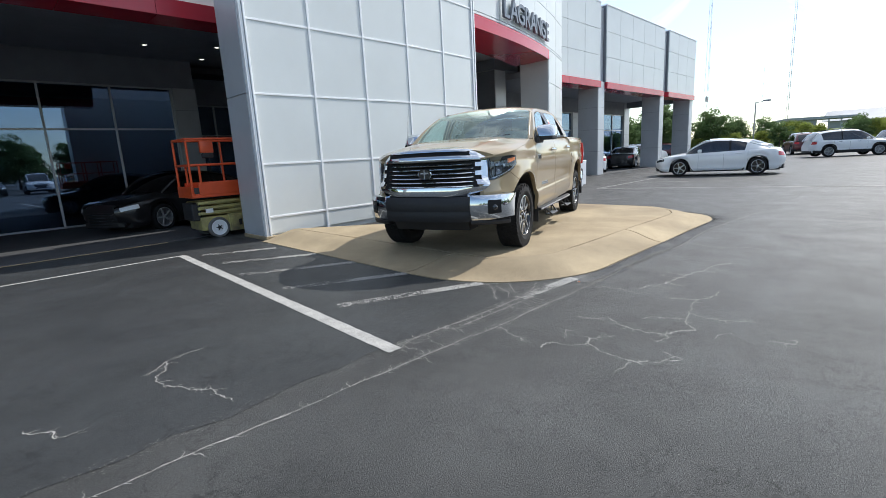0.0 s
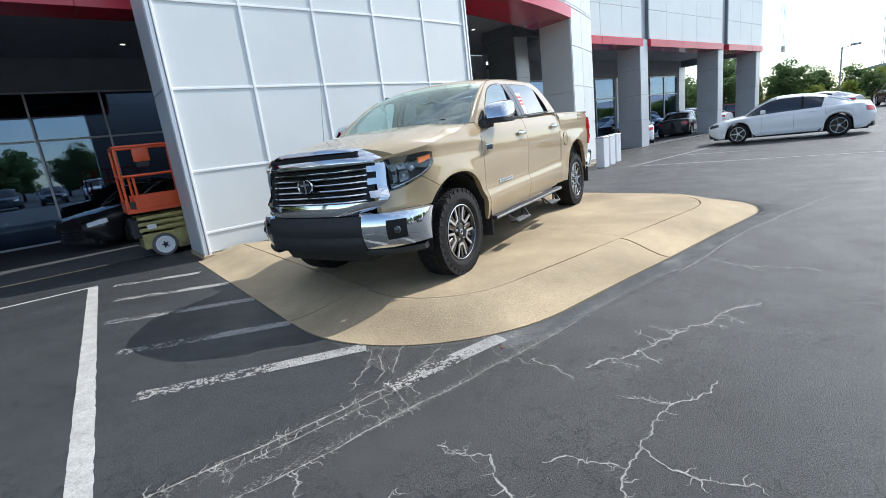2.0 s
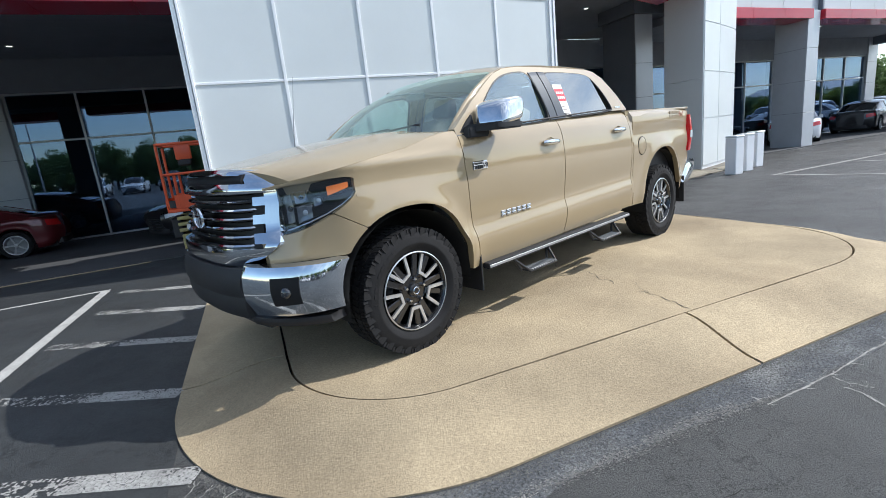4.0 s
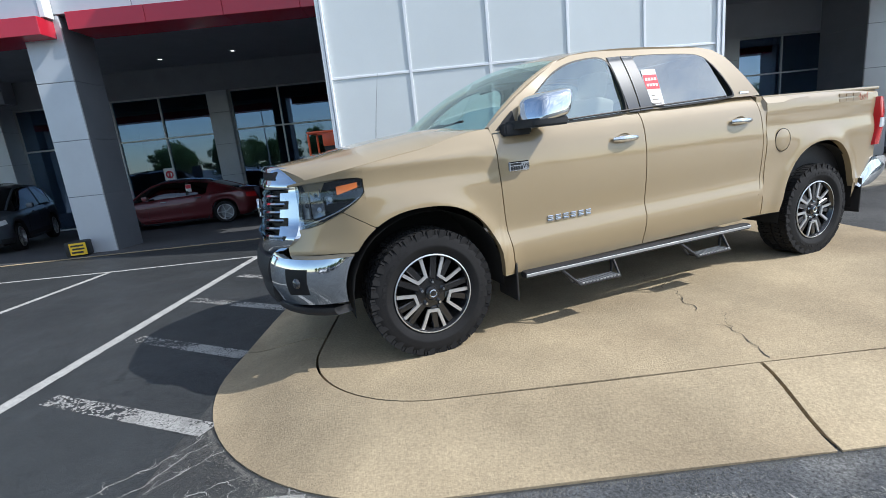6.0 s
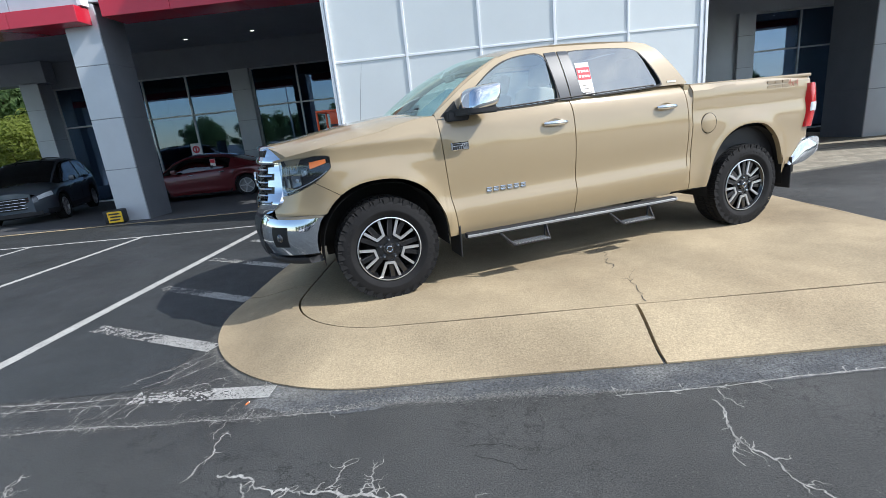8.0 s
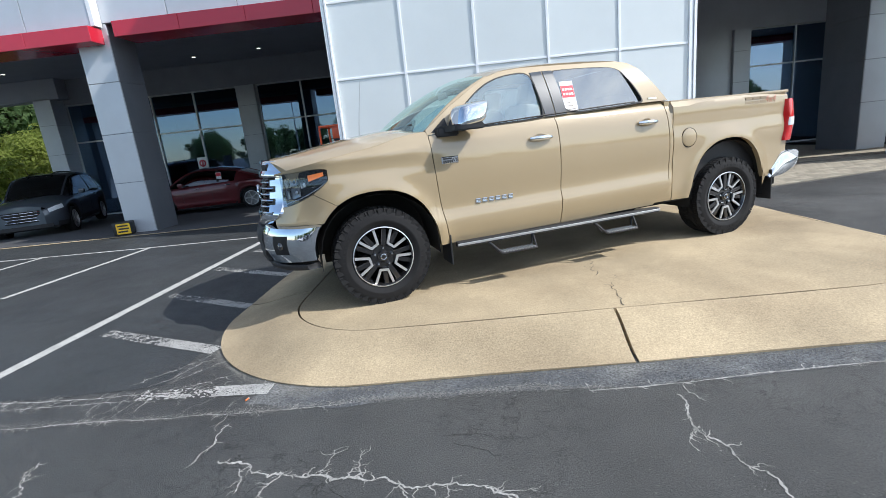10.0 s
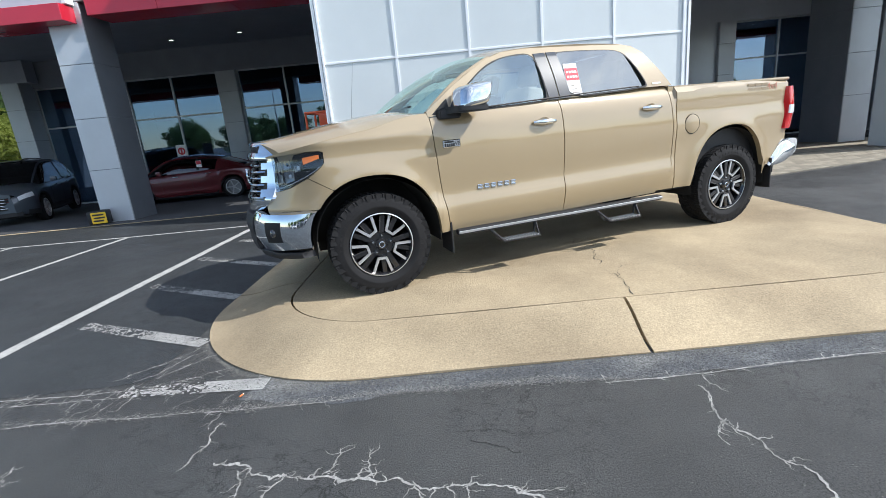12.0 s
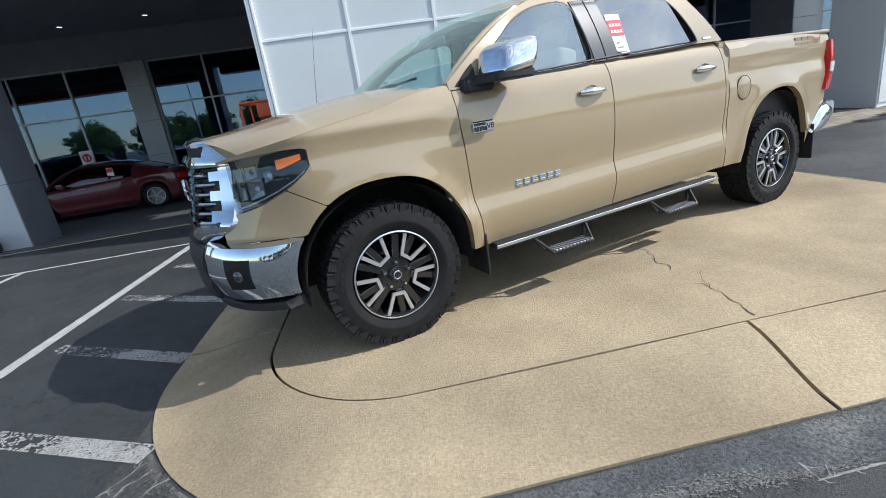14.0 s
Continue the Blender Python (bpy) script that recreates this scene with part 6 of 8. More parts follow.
# arch lining, floor, mudflaps
for cx, top in ((FX, 0.93), (RX, 0.99)):
    for s in (1, -1):
        bm = bmesh.new()
        n = 18
        grid(bm, n, 2, lambda u, v: Vector((cx + 0.50 * math.cos(math.pi * u), s * (0.52 + 0.43 * v), 0.36 + (top - 0.36) * max(0.0, math.sin(math.pi * u)) ** 0.75)))
        part("arch_liner", bm, M["underbody"], truck, "black wheel arch liner", smooth=40)
        bm = bmesh.new()
        box(bm, cx - 0.60, cx - 0.585, min(s * 0.72, s * 0.975), max(s * 0.72, s * 0.975), 0.235 if cx > 0 else 0.30, 0.62, 0.004)
        part("mudflap", bm, BLACK, truck, "black rubber mudflap")
bm = bmesh.new()
box(bm, 1.25, 2.4, -0.5, 0.5, 0.42, 1.05)
box(bm, -2.6, 1.26, -0.88, 0.88, 0.44, 0.60)
box(bm, -2.6, 2.3, -0.5, -0.38, 0.34, 0.46)
box(bm, -2.6, 2.3, 0.38, 0.5, 0.34, 0.46)
part("chassis", bm, M["underbody"], truck, "black chassis frame")
for x in (FX, RX):
    bm = bmesh.new()
    tube(bm, [(x, -0.72, 0.40), (x, 0.72, 0.40)], 0.055, 12)
    if x < 0:
        tube(bm, [(x, -0.14, 0.40), (x, 0, 0.40), (x, 0.14, 0.40)], [0.07, 0.17, 0.07], 14)
    part("axle", bm, M["underbody"], truck, smooth=40)
for x in (FX, RX):
    for s in (1, -1):
        truck_wheel(truck, x, s * 0.822, HUB, s)

# side step bars
for s in (1, -1):
    bm = bmesh.new()
    box(bm, -0.93, 1.21, min(s * 0.935, s * 1.005), max(s * 0.935, s * 1.005), 0.385, 0.432, 0.012, seg=2)
    bar_ob = part("step_bar", bm, M["black"], truck, "black side step bar", smooth=40)
    bm = bmesh.new()
    box(bm, -0.93, 1.21, min(s * 1.006, s * 1.012), max(s * 1.006, s * 1.012), 0.398, 0.419, 0.002)
    part("bar_strip", bm, M["metal_pole"], bar_ob, "polished metal step bar face")
    for x0 in (0.92, -0.17):
        bm = bmesh.new()
        for yy in (0.985, 1.075):
            tube(bm, [(x0, s * 0.985, 0.395), (x0 - 0.09, s * yy, 0.285), (x0 - 0.43, s * yy, 0.285), (x0 - 0.44, s * 0.985, 0.405)], 0.011, 8)
        box(bm, x0 - 0.43, x0 - 0.09, min(s * 0.985, s * 1.075), max(s * 0.985, s * 1.075), 0.281, 0.292)
        st = part("step_hoop", bm, M["black"], bar_ob, smooth=40)
        bm = bmesh.new()
        for k in range(11):
            xx = x0 - 0.11 - 0.03 * k
            box(bm, xx - 0.008, xx + 0.008, min(s * 0.99, s * 1.088), max(s * 0.99, s * 1.088), 0.29, 0.301, 0.002)
        part("step_tread", bm, M["metal_pole"], bar_ob, "serrated metal step tread")

# mirrors, handles, fuel door, aerial
for s in (1, -1):
    bm = bmesh.new()
    r = bmesh.ops.create_uvsphere(bm, u_segments=28, v_segments=16, radius=1)
    for v in bm.verts:
        c = v.co
        q = Vector((math.copysign(abs(c.x) ** 0.42, c.x), math.copysign(abs(c.y) ** 0.5, c.y), math.copysign(abs(c.z) ** 0.5, c.z)))
        v.co = Vector((1.035 + 0.120 * q.x - 0.025 * q.y - 0.03 * q.z, s * (1.055 + 0.132 * q.y - 0.015 * q.z), 1.480 + 0.092 * q.z - 0.016 * q.x))
    bmesh.ops.delete(bm, geom=[v for v in bm.verts if v.co.z < 1.395], context="VERTS")
    mir = part("mirror", bm, CHROME, truck, "large chrome door mirror cap", smooth=60)
    bm = bmesh.new()
    prism(bm, [(1.27, s * 0.94), (1.215, s * 1.02), (1.18, s * 1.15), (1.12, s * 1.185), (0.945, s * 1.18), (0.93, s * 1.0), (1.05, s * 0.94)], "z", 1.362, 1.412)
    prism(bm, [(1.30, s * 0.93), (1.28, s * 0.99), (1.12, s * 1.03), (1.08, s * 0.93)], "z", 1.325, 1.400)
    bmesh.ops.bevel(bm, geom=bm.edges[:], offset=0.01, segments=2, affect="EDGES")
    part("mirror_base", bm, BLACK, mir, "black plastic mirror foot", smooth=40)
    bm = bmesh.new()
    pts = [(1.33, 1.365), (1.20, 1.478), (1.17, 1.365)]
    prism(bm, [(p[0], p[1]) for p in pts], "y", s * (cab_y(1.38) - 0.01), s * (cab_y(1.38) + 0.006))
    part("mirror_sail", bm, BLACK, mir, "black mirror corner piece")
    for hx, hz in ((0.345, 1.225), (-0.80, 1.255)):
        y = body_y(hx, hz)
        bm = bmesh.new()
        lathe(bm, [(0.001, -0.006), (0.045, -0.004), (0.055, 0.002), (0.056, 0.006)], 24)
        hp = part("handle_cup", bm, PAINT, truck, smooth=40, at=Matrix.Translation((hx, s * (y - 0.002), hz)) @ (Matrix.Identity(4) if s > 0 else Matrix.Rotation(math.pi, 4, "Z")) @ Matrix.Diagonal((1.2, 1, 0.72, 1)))
        bm = bmesh.new()
        n = 12
        rr = [0.016 + 0.008 * math.sin(math.pi * k / n) for k in range(n + 1)]
        tube(bm, [(hx + 0.105 - 0.21 * k / n, s * (y + 0.012 + 0.024 * math.sin(math.pi * k / n) ** 0.6), hz + 0.004) for k in range(n + 1)], rr, 10)
        part("door_handle", bm, CHROME, truck, "chrome door handle", smooth=60)
y = body_y(-1.30, 1.07)
bm = bmesh.new()
lathe(bm, [(0.0885, -0.004), (0.0915, 0.0015), (0.0945, -0.004)], 40)
part("fuel_door_gap", bm, M["satin"], truck, "dark seam round the fuel door", smooth=40, at=Matrix.Translation((-1.30, y, 1.07)))
bm = bmesh.new()
lathe(bm, [(0.001, 0.006), (0.075, 0.005), (0.088, 0.0), (0.088, -0.01)], 40)
part("fuel_door", bm, PAINT, truck, "round painted fuel door", smooth=40, at=Matrix.Translation((-1.30, y, 1.07)))
bm = bmesh.new()
tube(bm, [(1.66, -0.83, 1.37), (1.62, -0.83, 1.66), (1.56, -0.83, 2.02)], [0.005, 0.003, 0.0015], 6)
part("aerial", bm, M["metal_pole"], truck, "thin grey aerial mast", smooth=60)
bm = bmesh.new()
prism(bm, [(0.74, 1.795), (0.70, 1.845), (0.67, 1.845), (0.64, 1.81)], "y", -0.62, -0.59)
part("roof_fin", bm, BLACK, truck)

# badges as plain shapes
for s in (1, -1):
    yb = body_y(1.205, 1.13)
    bm = bmesh.new()
    box(bm, 1.125, 1.275, min(s * (yb - 0.01), s * (yb + 0.008)), max(s * (yb - 0.01), s * (yb + 0.008)), 1.105, 1.165, 0.006)
    bd = part("badge", bm, CHROME, truck, "small chrome badge plate")
    bm = bmesh.new()
    for k in range(5):
        box(bm, 1.262 - 0.018 * k - 0.012, 1.262 - 0.018 * k, min(s * yb, s * (yb + 0.011)), max(s * yb, s * (yb + 0.011)), 1.112, 1.136)
    box(bm, 1.186, 1.262, min(s * yb, s * (yb + 0.011)), max(s * yb, s * (yb + 0.011)), 1.142, 1.155)
    part("badge_print", bm, M["black_print"], bd, "black printed bars")
    bm = text_mesh("V8", 0.046, 0.0008)
    m = Matrix.Translation((1.152, s * (yb + 0.009), 1.118)) @ Matrix.Rotation(0 if s < 0 else math.pi, 4, "Z") @ Matrix.Rotation(math.pi / 2, 4, "X")
    part("badge_text", bm, M["black_print"], bd, "black printed engine text", at=m)
    for k in range(6):
        x = 1.0 - 0.062 * k
        yl = body_y(x, 0.757)
        bm = bmesh.new()
        yy = sorted((s * (yl - 0.012), s * (yl + 0.010)))
        spans = ((0.738, 0.756), (0.761, 0.780))
        for z0, z1 in spans:
            box(bm, x - 0.052, x - 0.004, *yy, z0, z1, 0.004)
        part("name_bar", bm, CHROME, truck, "chrome nameplate shape")
    ye = body_y(-2.2, 1.36)
    for k in range(3):
        x = -2.03 - 0.10 * k
        bm = bmesh.new()
        ye = body_y(x, 1.36)
        yy = sorted((s * (ye - 0.004), s * (ye + 0.0035)))
        box(bm, x - 0.086, x, *yy, 1.366, 1.392)
        box(bm, x - 0.086, x, *yy, 1.326, 1.352)
        part("decal_bar", bm, M["pale_grey"], truck, "grey bedside decal shape")
    bm = text_mesh("4x4", 0.10, 0.0008)
    m = Matrix.Translation((-2.385, s * (body_y(-2.385, 1.345) + 0.003), 1.325)) @ Matrix.Rotation(0 if s < 0 else math.pi, 4, "Z") @ Matrix.Rotation(math.pi / 2, 4, "X")
    part("decal_text", bm, M["pale_red"], truck, "red bedside decal text", at=m)
    bm = bmesh.new()
    yy = sorted((s * (cab_y(1.475) + 0.002), s * (cab_y(1.475) + 0.009)))
    box(bm, -0.96, -0.86, *yy, 1.466, 1.484, 0.002)
    part("trim_badge", bm, CHROME, truck, "small chrome trim badge")

# window sticker on the rear left door glass
sticker = thing("window_sticker", "red and white paper price sheet on the rear window", "sticker", TM)


def on_glass(bm, x0, x1, z0, z1, off):
    v = [bm.verts.new((x, 0.927 - 0.36 * (z - 1.38) + off, z)) for x, z in ((x0, z0), (x1, z0), (x1, z1), (x0, z1))]
    w = [bm.verts.new((q.co.x, q.co.y - 0.001, q.co.z)) for q in v]
    bm.faces.new(v)
    bm.faces.new(w)
    for i in range(4):
        bm.faces.new((v[i], w[i], w[(i + 1) % 4], v[(i + 1) % 4]))


bm = bmesh.new()
on_glass(bm, 0.035, -0.10, 1.425, 1.70, 0.004)
part("sheet", bm, M["paper"], sticker)
bm = bmesh.new()
on_glass(bm, 0.032, -0.097, 1.555, 1.66, 0.006)
part("red_block", bm, M["red_print"], sticker, "red printed block")
for j in range(2):
    for k in range(4):
        bm = bmesh.new()
        on_glass(bm, 0.02 - 0.028 * k, 0.0 - 0.028 * k, 1.575 + 0.042 * j, 1.595 + 0.042 * j, 0.008)
        part("print_bar", bm, M["paper"], sticker, "white printed mark")
for k in range(3):
    bm = bmesh.new()
    on_glass(bm, 0.0, -0.075 + 0.02 * k, 1.445 + 0.03 * k, 1.453 + 0.03 * k, 0.006)
    part("print_line", bm, M["grey_print"], sticker, "grey printed line")

# cabin
bm = bmesh.new()
box(bm, 0.95, 1.50, -0.80, 0.80, 1.02, 1.36, 0.06, seg=3)
box(bm, 1.0, 1.28, -0.12, 0.12, 0.8, 1.2, 0.03)
part("dashboard", bm, M["dash"], truck, "dark vinyl dashboard", smooth=40)
for s in (1, -1):
    for x, wd in ((0.42, 0.5), (-0.55, 0.62)):
        bm = bmesh.new()
        box(bm, x - 0.1, x + 0.42, s * 0.42 - wd / 2, s * 0.42 + wd / 2, 0.80, 0.98, 0.05, seg=3)
        box(bm, -0.08, 0.10, -wd / 2 + 0.02, wd / 2 - 0.02, 0, 0.62, 0.05, Matrix.Translation((x - 0.10, s * 0.42, 0.93)) @ Matrix.Rotation(-0.22, 4, "Y"), 3)
        box(bm, -0.05, 0.06, -0.13, 0.13, 0.64, 0.83, 0.04, Matrix.Translation((x - 0.12, s * 0.42, 0.93)) @ Matrix.Rotation(-0.22, 4, "Y"), 3)
        part("seat", bm, M["seat"], truck, "tan cloth seat with headrest", smooth=40)
bm = bmesh.new()
c, n = Vector((0.88, 0.42, 1.22)), 28
ax = Matrix.Rotation(-0.45, 3, "Y")
tube(bm, [c + ax @ Vector((0, 0.19 * math.cos(2 * math.pi * k / n), 0.19 * math.sin(2 * math.pi * k / n))) for k in range(n)], 0.016, 8, True)
tube(bm, [c, c + Vector((0.2, 0, -0.08))], 0.04, 8)
tube(bm, [c + ax @ Vector((0, -0.18, 0)), c, c + ax @ Vector((0, 0.18, 0))], 0.015, 6)
part("steering_wheel", bm, M["dash"], truck, smooth=40)
bm = bmesh.new()
box(bm, 0.86, 0.89, -0.12, 0.12, 1.69, 1.75, 0.01)
part("inside_mirror", bm, M["dash"], truck)
bm = bmesh.new()
box(bm, -1.0, 1.3, -0.86, 0.86, 0.60, 0.63)
part("cabin_floor", bm, M["dash"], truck)
bm = bmesh.new()
grid(bm, 8, 8, lambda u, v: roof(0.03 + 0.93 * u, 0.06 + 0.88 * v) - Vector((0, 0, 0.035)), True)
part("headliner", bm, M["headliner"], truck, "grey cloth headliner", smooth=40)

# ---- other vehicles ----
def plain_wheel(parent, x, y, r, side, dark_rim=False):
    w = new("wheel")
    w.parent = parent
    w.matrix_basis = Matrix.Translation((x, y, r)) @ (Matrix.Identity(4) if side > 0 else Matrix.Rotation(math.pi, 4, "Z"))
    rr = r * 0.69
    bm = bmesh.new()
    tyre_mesh(bm, r, 0.22, rr)
    part("tyre", bm, M["rubber"], w, smooth=35)
    bm = bmesh.new()
    lathe(bm, [(rr, 0.085), (rr + 0.006, 0.10), (rr - 0.012, 0.10), (rr - 0.03, 0.04), (rr - 0.04, -0.06), (0.001, -0.06)], 36)
    part("rim", bm, M["gloss_black"] if dark_rim else M["metal_pole"], w, smooth=40)
    bm = bmesh.new()
    lathe(bm, [(rr - 0.014, 0.098), (rr - 0.002, 0.104), (rr + 0.007, 0.10)], 36)
    for k in range(5):
        a = 2 * math.pi * k / 5
        for d in (-0.16, 0.16):
            box(bm, 0.03, rr - 0.008, 0.055, 0.088, -0.017, 0.017, 0.004, Matrix.Rotation(-(a + d * 0.55), 4, "Y") @ Matrix.Rotation(d * 0.5, 4, "Y"))
    lathe(bm, [(0.001, 0.094), (0.04, 0.09), (0.055, 0.06)], 16)
    part("spokes", bm, M["alloy"], w, "silver alloy spokes", smooth=40)


def make_car(name, label, m, paint, kind="sedan", group="", dark_rim=False):
    """A passenger car, x forward, from a lofted lower body, a glazed cabin, lamps and wheels."""
    car = thing(name, label, "car", m, group)
    if kind == "sedan":
        L, W, wb, r, gc = 4.85, 0.92, 2.80, 0.34, 0.17
        deck = table([(-2.43, 0.92), (-2.2, 1.01), (-1.75, 1.05), (-1.2, 1.03), (0.9, 0.98), (1.2, 0.95), (1.8, 0.86), (2.2, 0.78), (2.43, 0.69)])
        belt_z = table([(-2.43, 0.86), (-1.9, 0.97), (-1.0, 0.965), (0.9, 0.90), (1.6, 0.84), (2.2, 0.74), (2.43, 0.65)])
        roof_z = table([(-1.86, 1.045), (-1.45, 1.20), (-1.0, 1.345), (-0.5, 1.43), (0.0, 1.455), (0.3, 1.44), (0.62, 1.35), (0.95, 1.17), (1.22, 0.965)])
        cab0, cab1, low, rf0, rf1 = -1.86, 1.22, 0.20, 0.24, 0.70
    else:
        L, W, wb, r, gc = 4.60, 0.925, 2.69, 0.36, 0.2
        deck = table([(-2.3, 1.05), (-2.1, 1.08), (-1.2, 1.10), (0.9, 1.10), (1.2, 1.08), (1.7, 1.02), (2.1, 0.93), (2.3, 0.78)])
        belt_z = table([(-2.3, 1.0), (-1.9, 1.06), (-1.0, 1.04), (0.9, 1.0), (1.6, 0.95), (2.1, 0.86), (2.3, 0.74)])
        roof_z = table([(-2.2, 1.08), (-2.05, 1.32), (-1.85, 1.52), (-1.4, 1.64), (-0.5, 1.69), (0.1, 1.68), (0.42, 1.60), (0.85, 1.35), (1.2, 1.09)])
        cab0, cab1, low, rf0, rf1 = -2.2, 1.2, 0.26, 0.11, 0.74
    fx, rx = wb / 2 + 0.03, -wb / 2 - (0.05 if kind == "sedan" else -0.03)
    h = L / 2

    def wide(x):
        a = min(abs(x) / h, 1.0)
        return W * (1 - 0.05 * a**2) * (1 - 0.42 * max(0, (a - 0.80) / 0.20) ** 2.4)

    def sill(x):
        z = low + 0.05 * max(0, abs(x) / h - 0.8) / 0.2
        for c in (fx, rx):
            d = abs(x - c) / (r + 0.055)
            if d < 1:
                z = max(z, r - 0.02 + (r + 0.065) * (1 - d**2.2) ** (1 / 2.2))
        return z

    sec = table([(0, 0.94), (0.12, 0.985), (0.3, 0.985), (0.55, 1.0), (0.75, 0.995), (0.92, 0.965), (1, 0.93)])

    def shell(u, v, s=1):
        x = -h + L * u
        zl, zb = sill(x), belt_z(x)
        if v <= 0.7:
            k = v / 0.7
            z = zl + (zb - zl) * k
            end = max(0.0, (abs(x) / h - 0.84) / 0.16)
            return Vector((x * (1 - 0.055 * end * min(1.0, abs(z - 0.58) / 0.34) ** 2), s * wide(x) * sec(k), z))
        k = (v - 0.7) / 0.3
        x *= 1 - 0.055 * max(0.0, (abs(x) / h - 0.84) / 0.16)
        return Vector((x, s * wide(x) * 0.93 * (1 - k), zb + (deck(x) - zb) * (1 - max(0.0, 1 - k) ** 2.2)))
    bm = bmesh.new()
    for s in (1, -1):
        grid(bm, 84, 20, lambda u, v: shell(u, v, s), s > 0)
    bmesh.ops.remove_doubles(bm, verts=bm.verts, dist=0.0008)
    for u in (0.0, 1.0):
        ring = [bm.verts.new(shell(u, k / 10, 1)) for k in range(11)] + [bm.verts.new(shell(u, k / 10, -1)) for k in range(9, -1, -1)]
        bm.faces.new(ring)
    part("body", bm, paint, car, smooth=38)

    def cabin(u, v, s=1, out=0.0):
        x = cab0 + (cab1 - cab0) * u
        zb, zr = belt_z(x) + 0.0, roof_z(x)
        if v <= 0.55:
            k = v / 0.55
            return Vector((x, s * (W * (0.925 - 0.20 * k**1.2) * (1 - 0.04 * abs(2 * u - 1)) + out), zb + (max(zr - 0.05, zb + 0.01) - zb) * k))
        k = (v - 0.55) / 0.45
        y0 = W * 0.725 * (1 - 0.04 * abs(2 * u - 1))
        z0 = max(zr - 0.05, zb + 0.01)
        return Vector((x, s * y0 * (1 - k), z0 + (zr + out - z0) * (1 - max(0.0, 1 - k) ** 2.5)))
    bm = bmesh.new()
    for s in (1, -1):
        grid(bm, 40, 14, lambda u, v: cabin(u, v, s), s > 0)
    bmesh.ops.remove_doubles(bm, verts=bm.verts, dist=0.0008)
    part("cabin_glass", bm, M["sedan_glass"], car, "dark tinted windows", smooth=50)
    bm = bmesh.new()
    for s in (1, -1):
        grid(bm, 30, 8, lambda u, v: cabin(rf0 + (rf1 - rf0) * u, 0.50 + 0.50 * v, s, 0.012), s > 0)
    bmesh.ops.remove_doubles(bm, verts=bm.verts, dist=0.0008)
    part("roof", bm, paint, car, smooth=40)
    for s in (1, -1):
        bm = bmesh.new()
        tube(bm, [cabin(rf1 + (1.0 - rf1) * k / 6, 0.53, s, 0.004) for k in range(7)], 0.028, 6)
        part("front_pillar", bm, paint, car, smooth=50)
        bm = bmesh.new()
        grid(bm, 10, 6, lambda u, v: cabin((rf0 + 0.02 + 0.03 * (1 - v)) * u, 0.56 * v, s, 0.010), s > 0)
        tube(bm, [cabin(rf0 * (1 - k / 6), 0.55, s, 0.004) for k in range(7)], 0.03, 6)
        part("rear_pillar", bm, paint, car, smooth=50)
        bm = bmesh.new()
        for um, hw in ((0.46, 0.012),):
            grid(bm, 1, 6, lambda u, v: cabin(um - hw + 2 * hw * u, 0.04 + 0.5 * v, s, 0.006), s > 0)
        part("centre_pillar", bm, M["satin"], car)
        bm = bmesh.new()
        box(bm, cab1 - 0.62, cab1 - 0.46, min(s * 0.94, s * 1.08), max(s * 0.94, s * 1.08), belt_z(0.7) + 0.02, belt_z(0.7) + 0.15, 0.03, seg=2)
        part("mirror", bm, paint, car, smooth=40)
        for hx in (0.25, -0.75):
            bm = bmesh.new()
            zz = belt_z(hx) - 0.11
            yy = shell((hx + h) / L, 0.6, s).y
            box(bm, hx - 0.09, hx + 0.09, min(yy, yy + s * 0.025), max(yy, yy + s * 0.025), zz, zz + 0.028, 0.008)
            part("door_handle", bm, CHROME if not dark_rim else paint, car)
        for hx in (0.72, -0.22, -1.08):
            bm = bmesh.new()
            u = (hx + h) / L
            tube(bm, [shell(u, 0.1 + 0.57 * k / 6, s) for k in range(7)], 0.0035, 4)
            part("door_seam", bm, M["satin"], car)
        bm = bmesh.new()
        vs = grid(bm, 8, 4, lambda u, v: shell(0.925 + 0.062 * u, 0.53 + (0.12 + 0.02 * u) * v, s) + Vector((0.006, s * 0.006, 0)), s > 0)
        flange(bm, vs, lambda co: co - Vector((0.02, s * 0.02, 0)))
        part("headlamp", bm, M["lamp_dark"] if dark_rim else M["lamp_clear"], car, "slim headlamp", smooth=40)
        bm = bmesh.new()
        vs = grid(bm, 8, 4, lambda u, v: shell(0.008 + 0.052 * u, 0.50 + (0.17 - 0.03 * u) * v, s) + Vector((-0.006, s * 0.006, 0)), s > 0)
        flange(bm, vs, lambda co: co + Vector((0.02, -s * 0.02, 0)))
        part("tail_lamp", bm, M["tail"], car, "red tail lamp", smooth=40)
        bm = bmesh.new()
        tube(bm, [shell(0.25 + 0.5 * k / 8, 0.02, s) + Vector((0, s * 0.002, -0.02)) for k in range(9)], 0.03, 6)
        part("sill_trim", bm, M["satin"], car, smooth=40)
        if kind == "suv":
            bm = bmesh.new()
            grid(bm, 84, 3, lambda u, v: shell(0.03 + 0.94 * u, 0.005 + 0.14 * v, s) + Vector((0, s * 0.007, 0)), s > 0)
            part("cladding", bm, M["black"], car, "black plastic lower cladding", smooth=40)
            bm = bmesh.new()
            tube(bm, [cabin(0.16 + 0.6 * k / 8, 0.80, s, 0.035) for k in range(9)], 0.016, 6)
            part("roof_rail", bm, M["satin"], car, "black roof rail", smooth=40)
    bm = bmesh.new()
    z0, z1 = (0.27, 0.55) if kind == "sedan" else (0.46, 0.76)
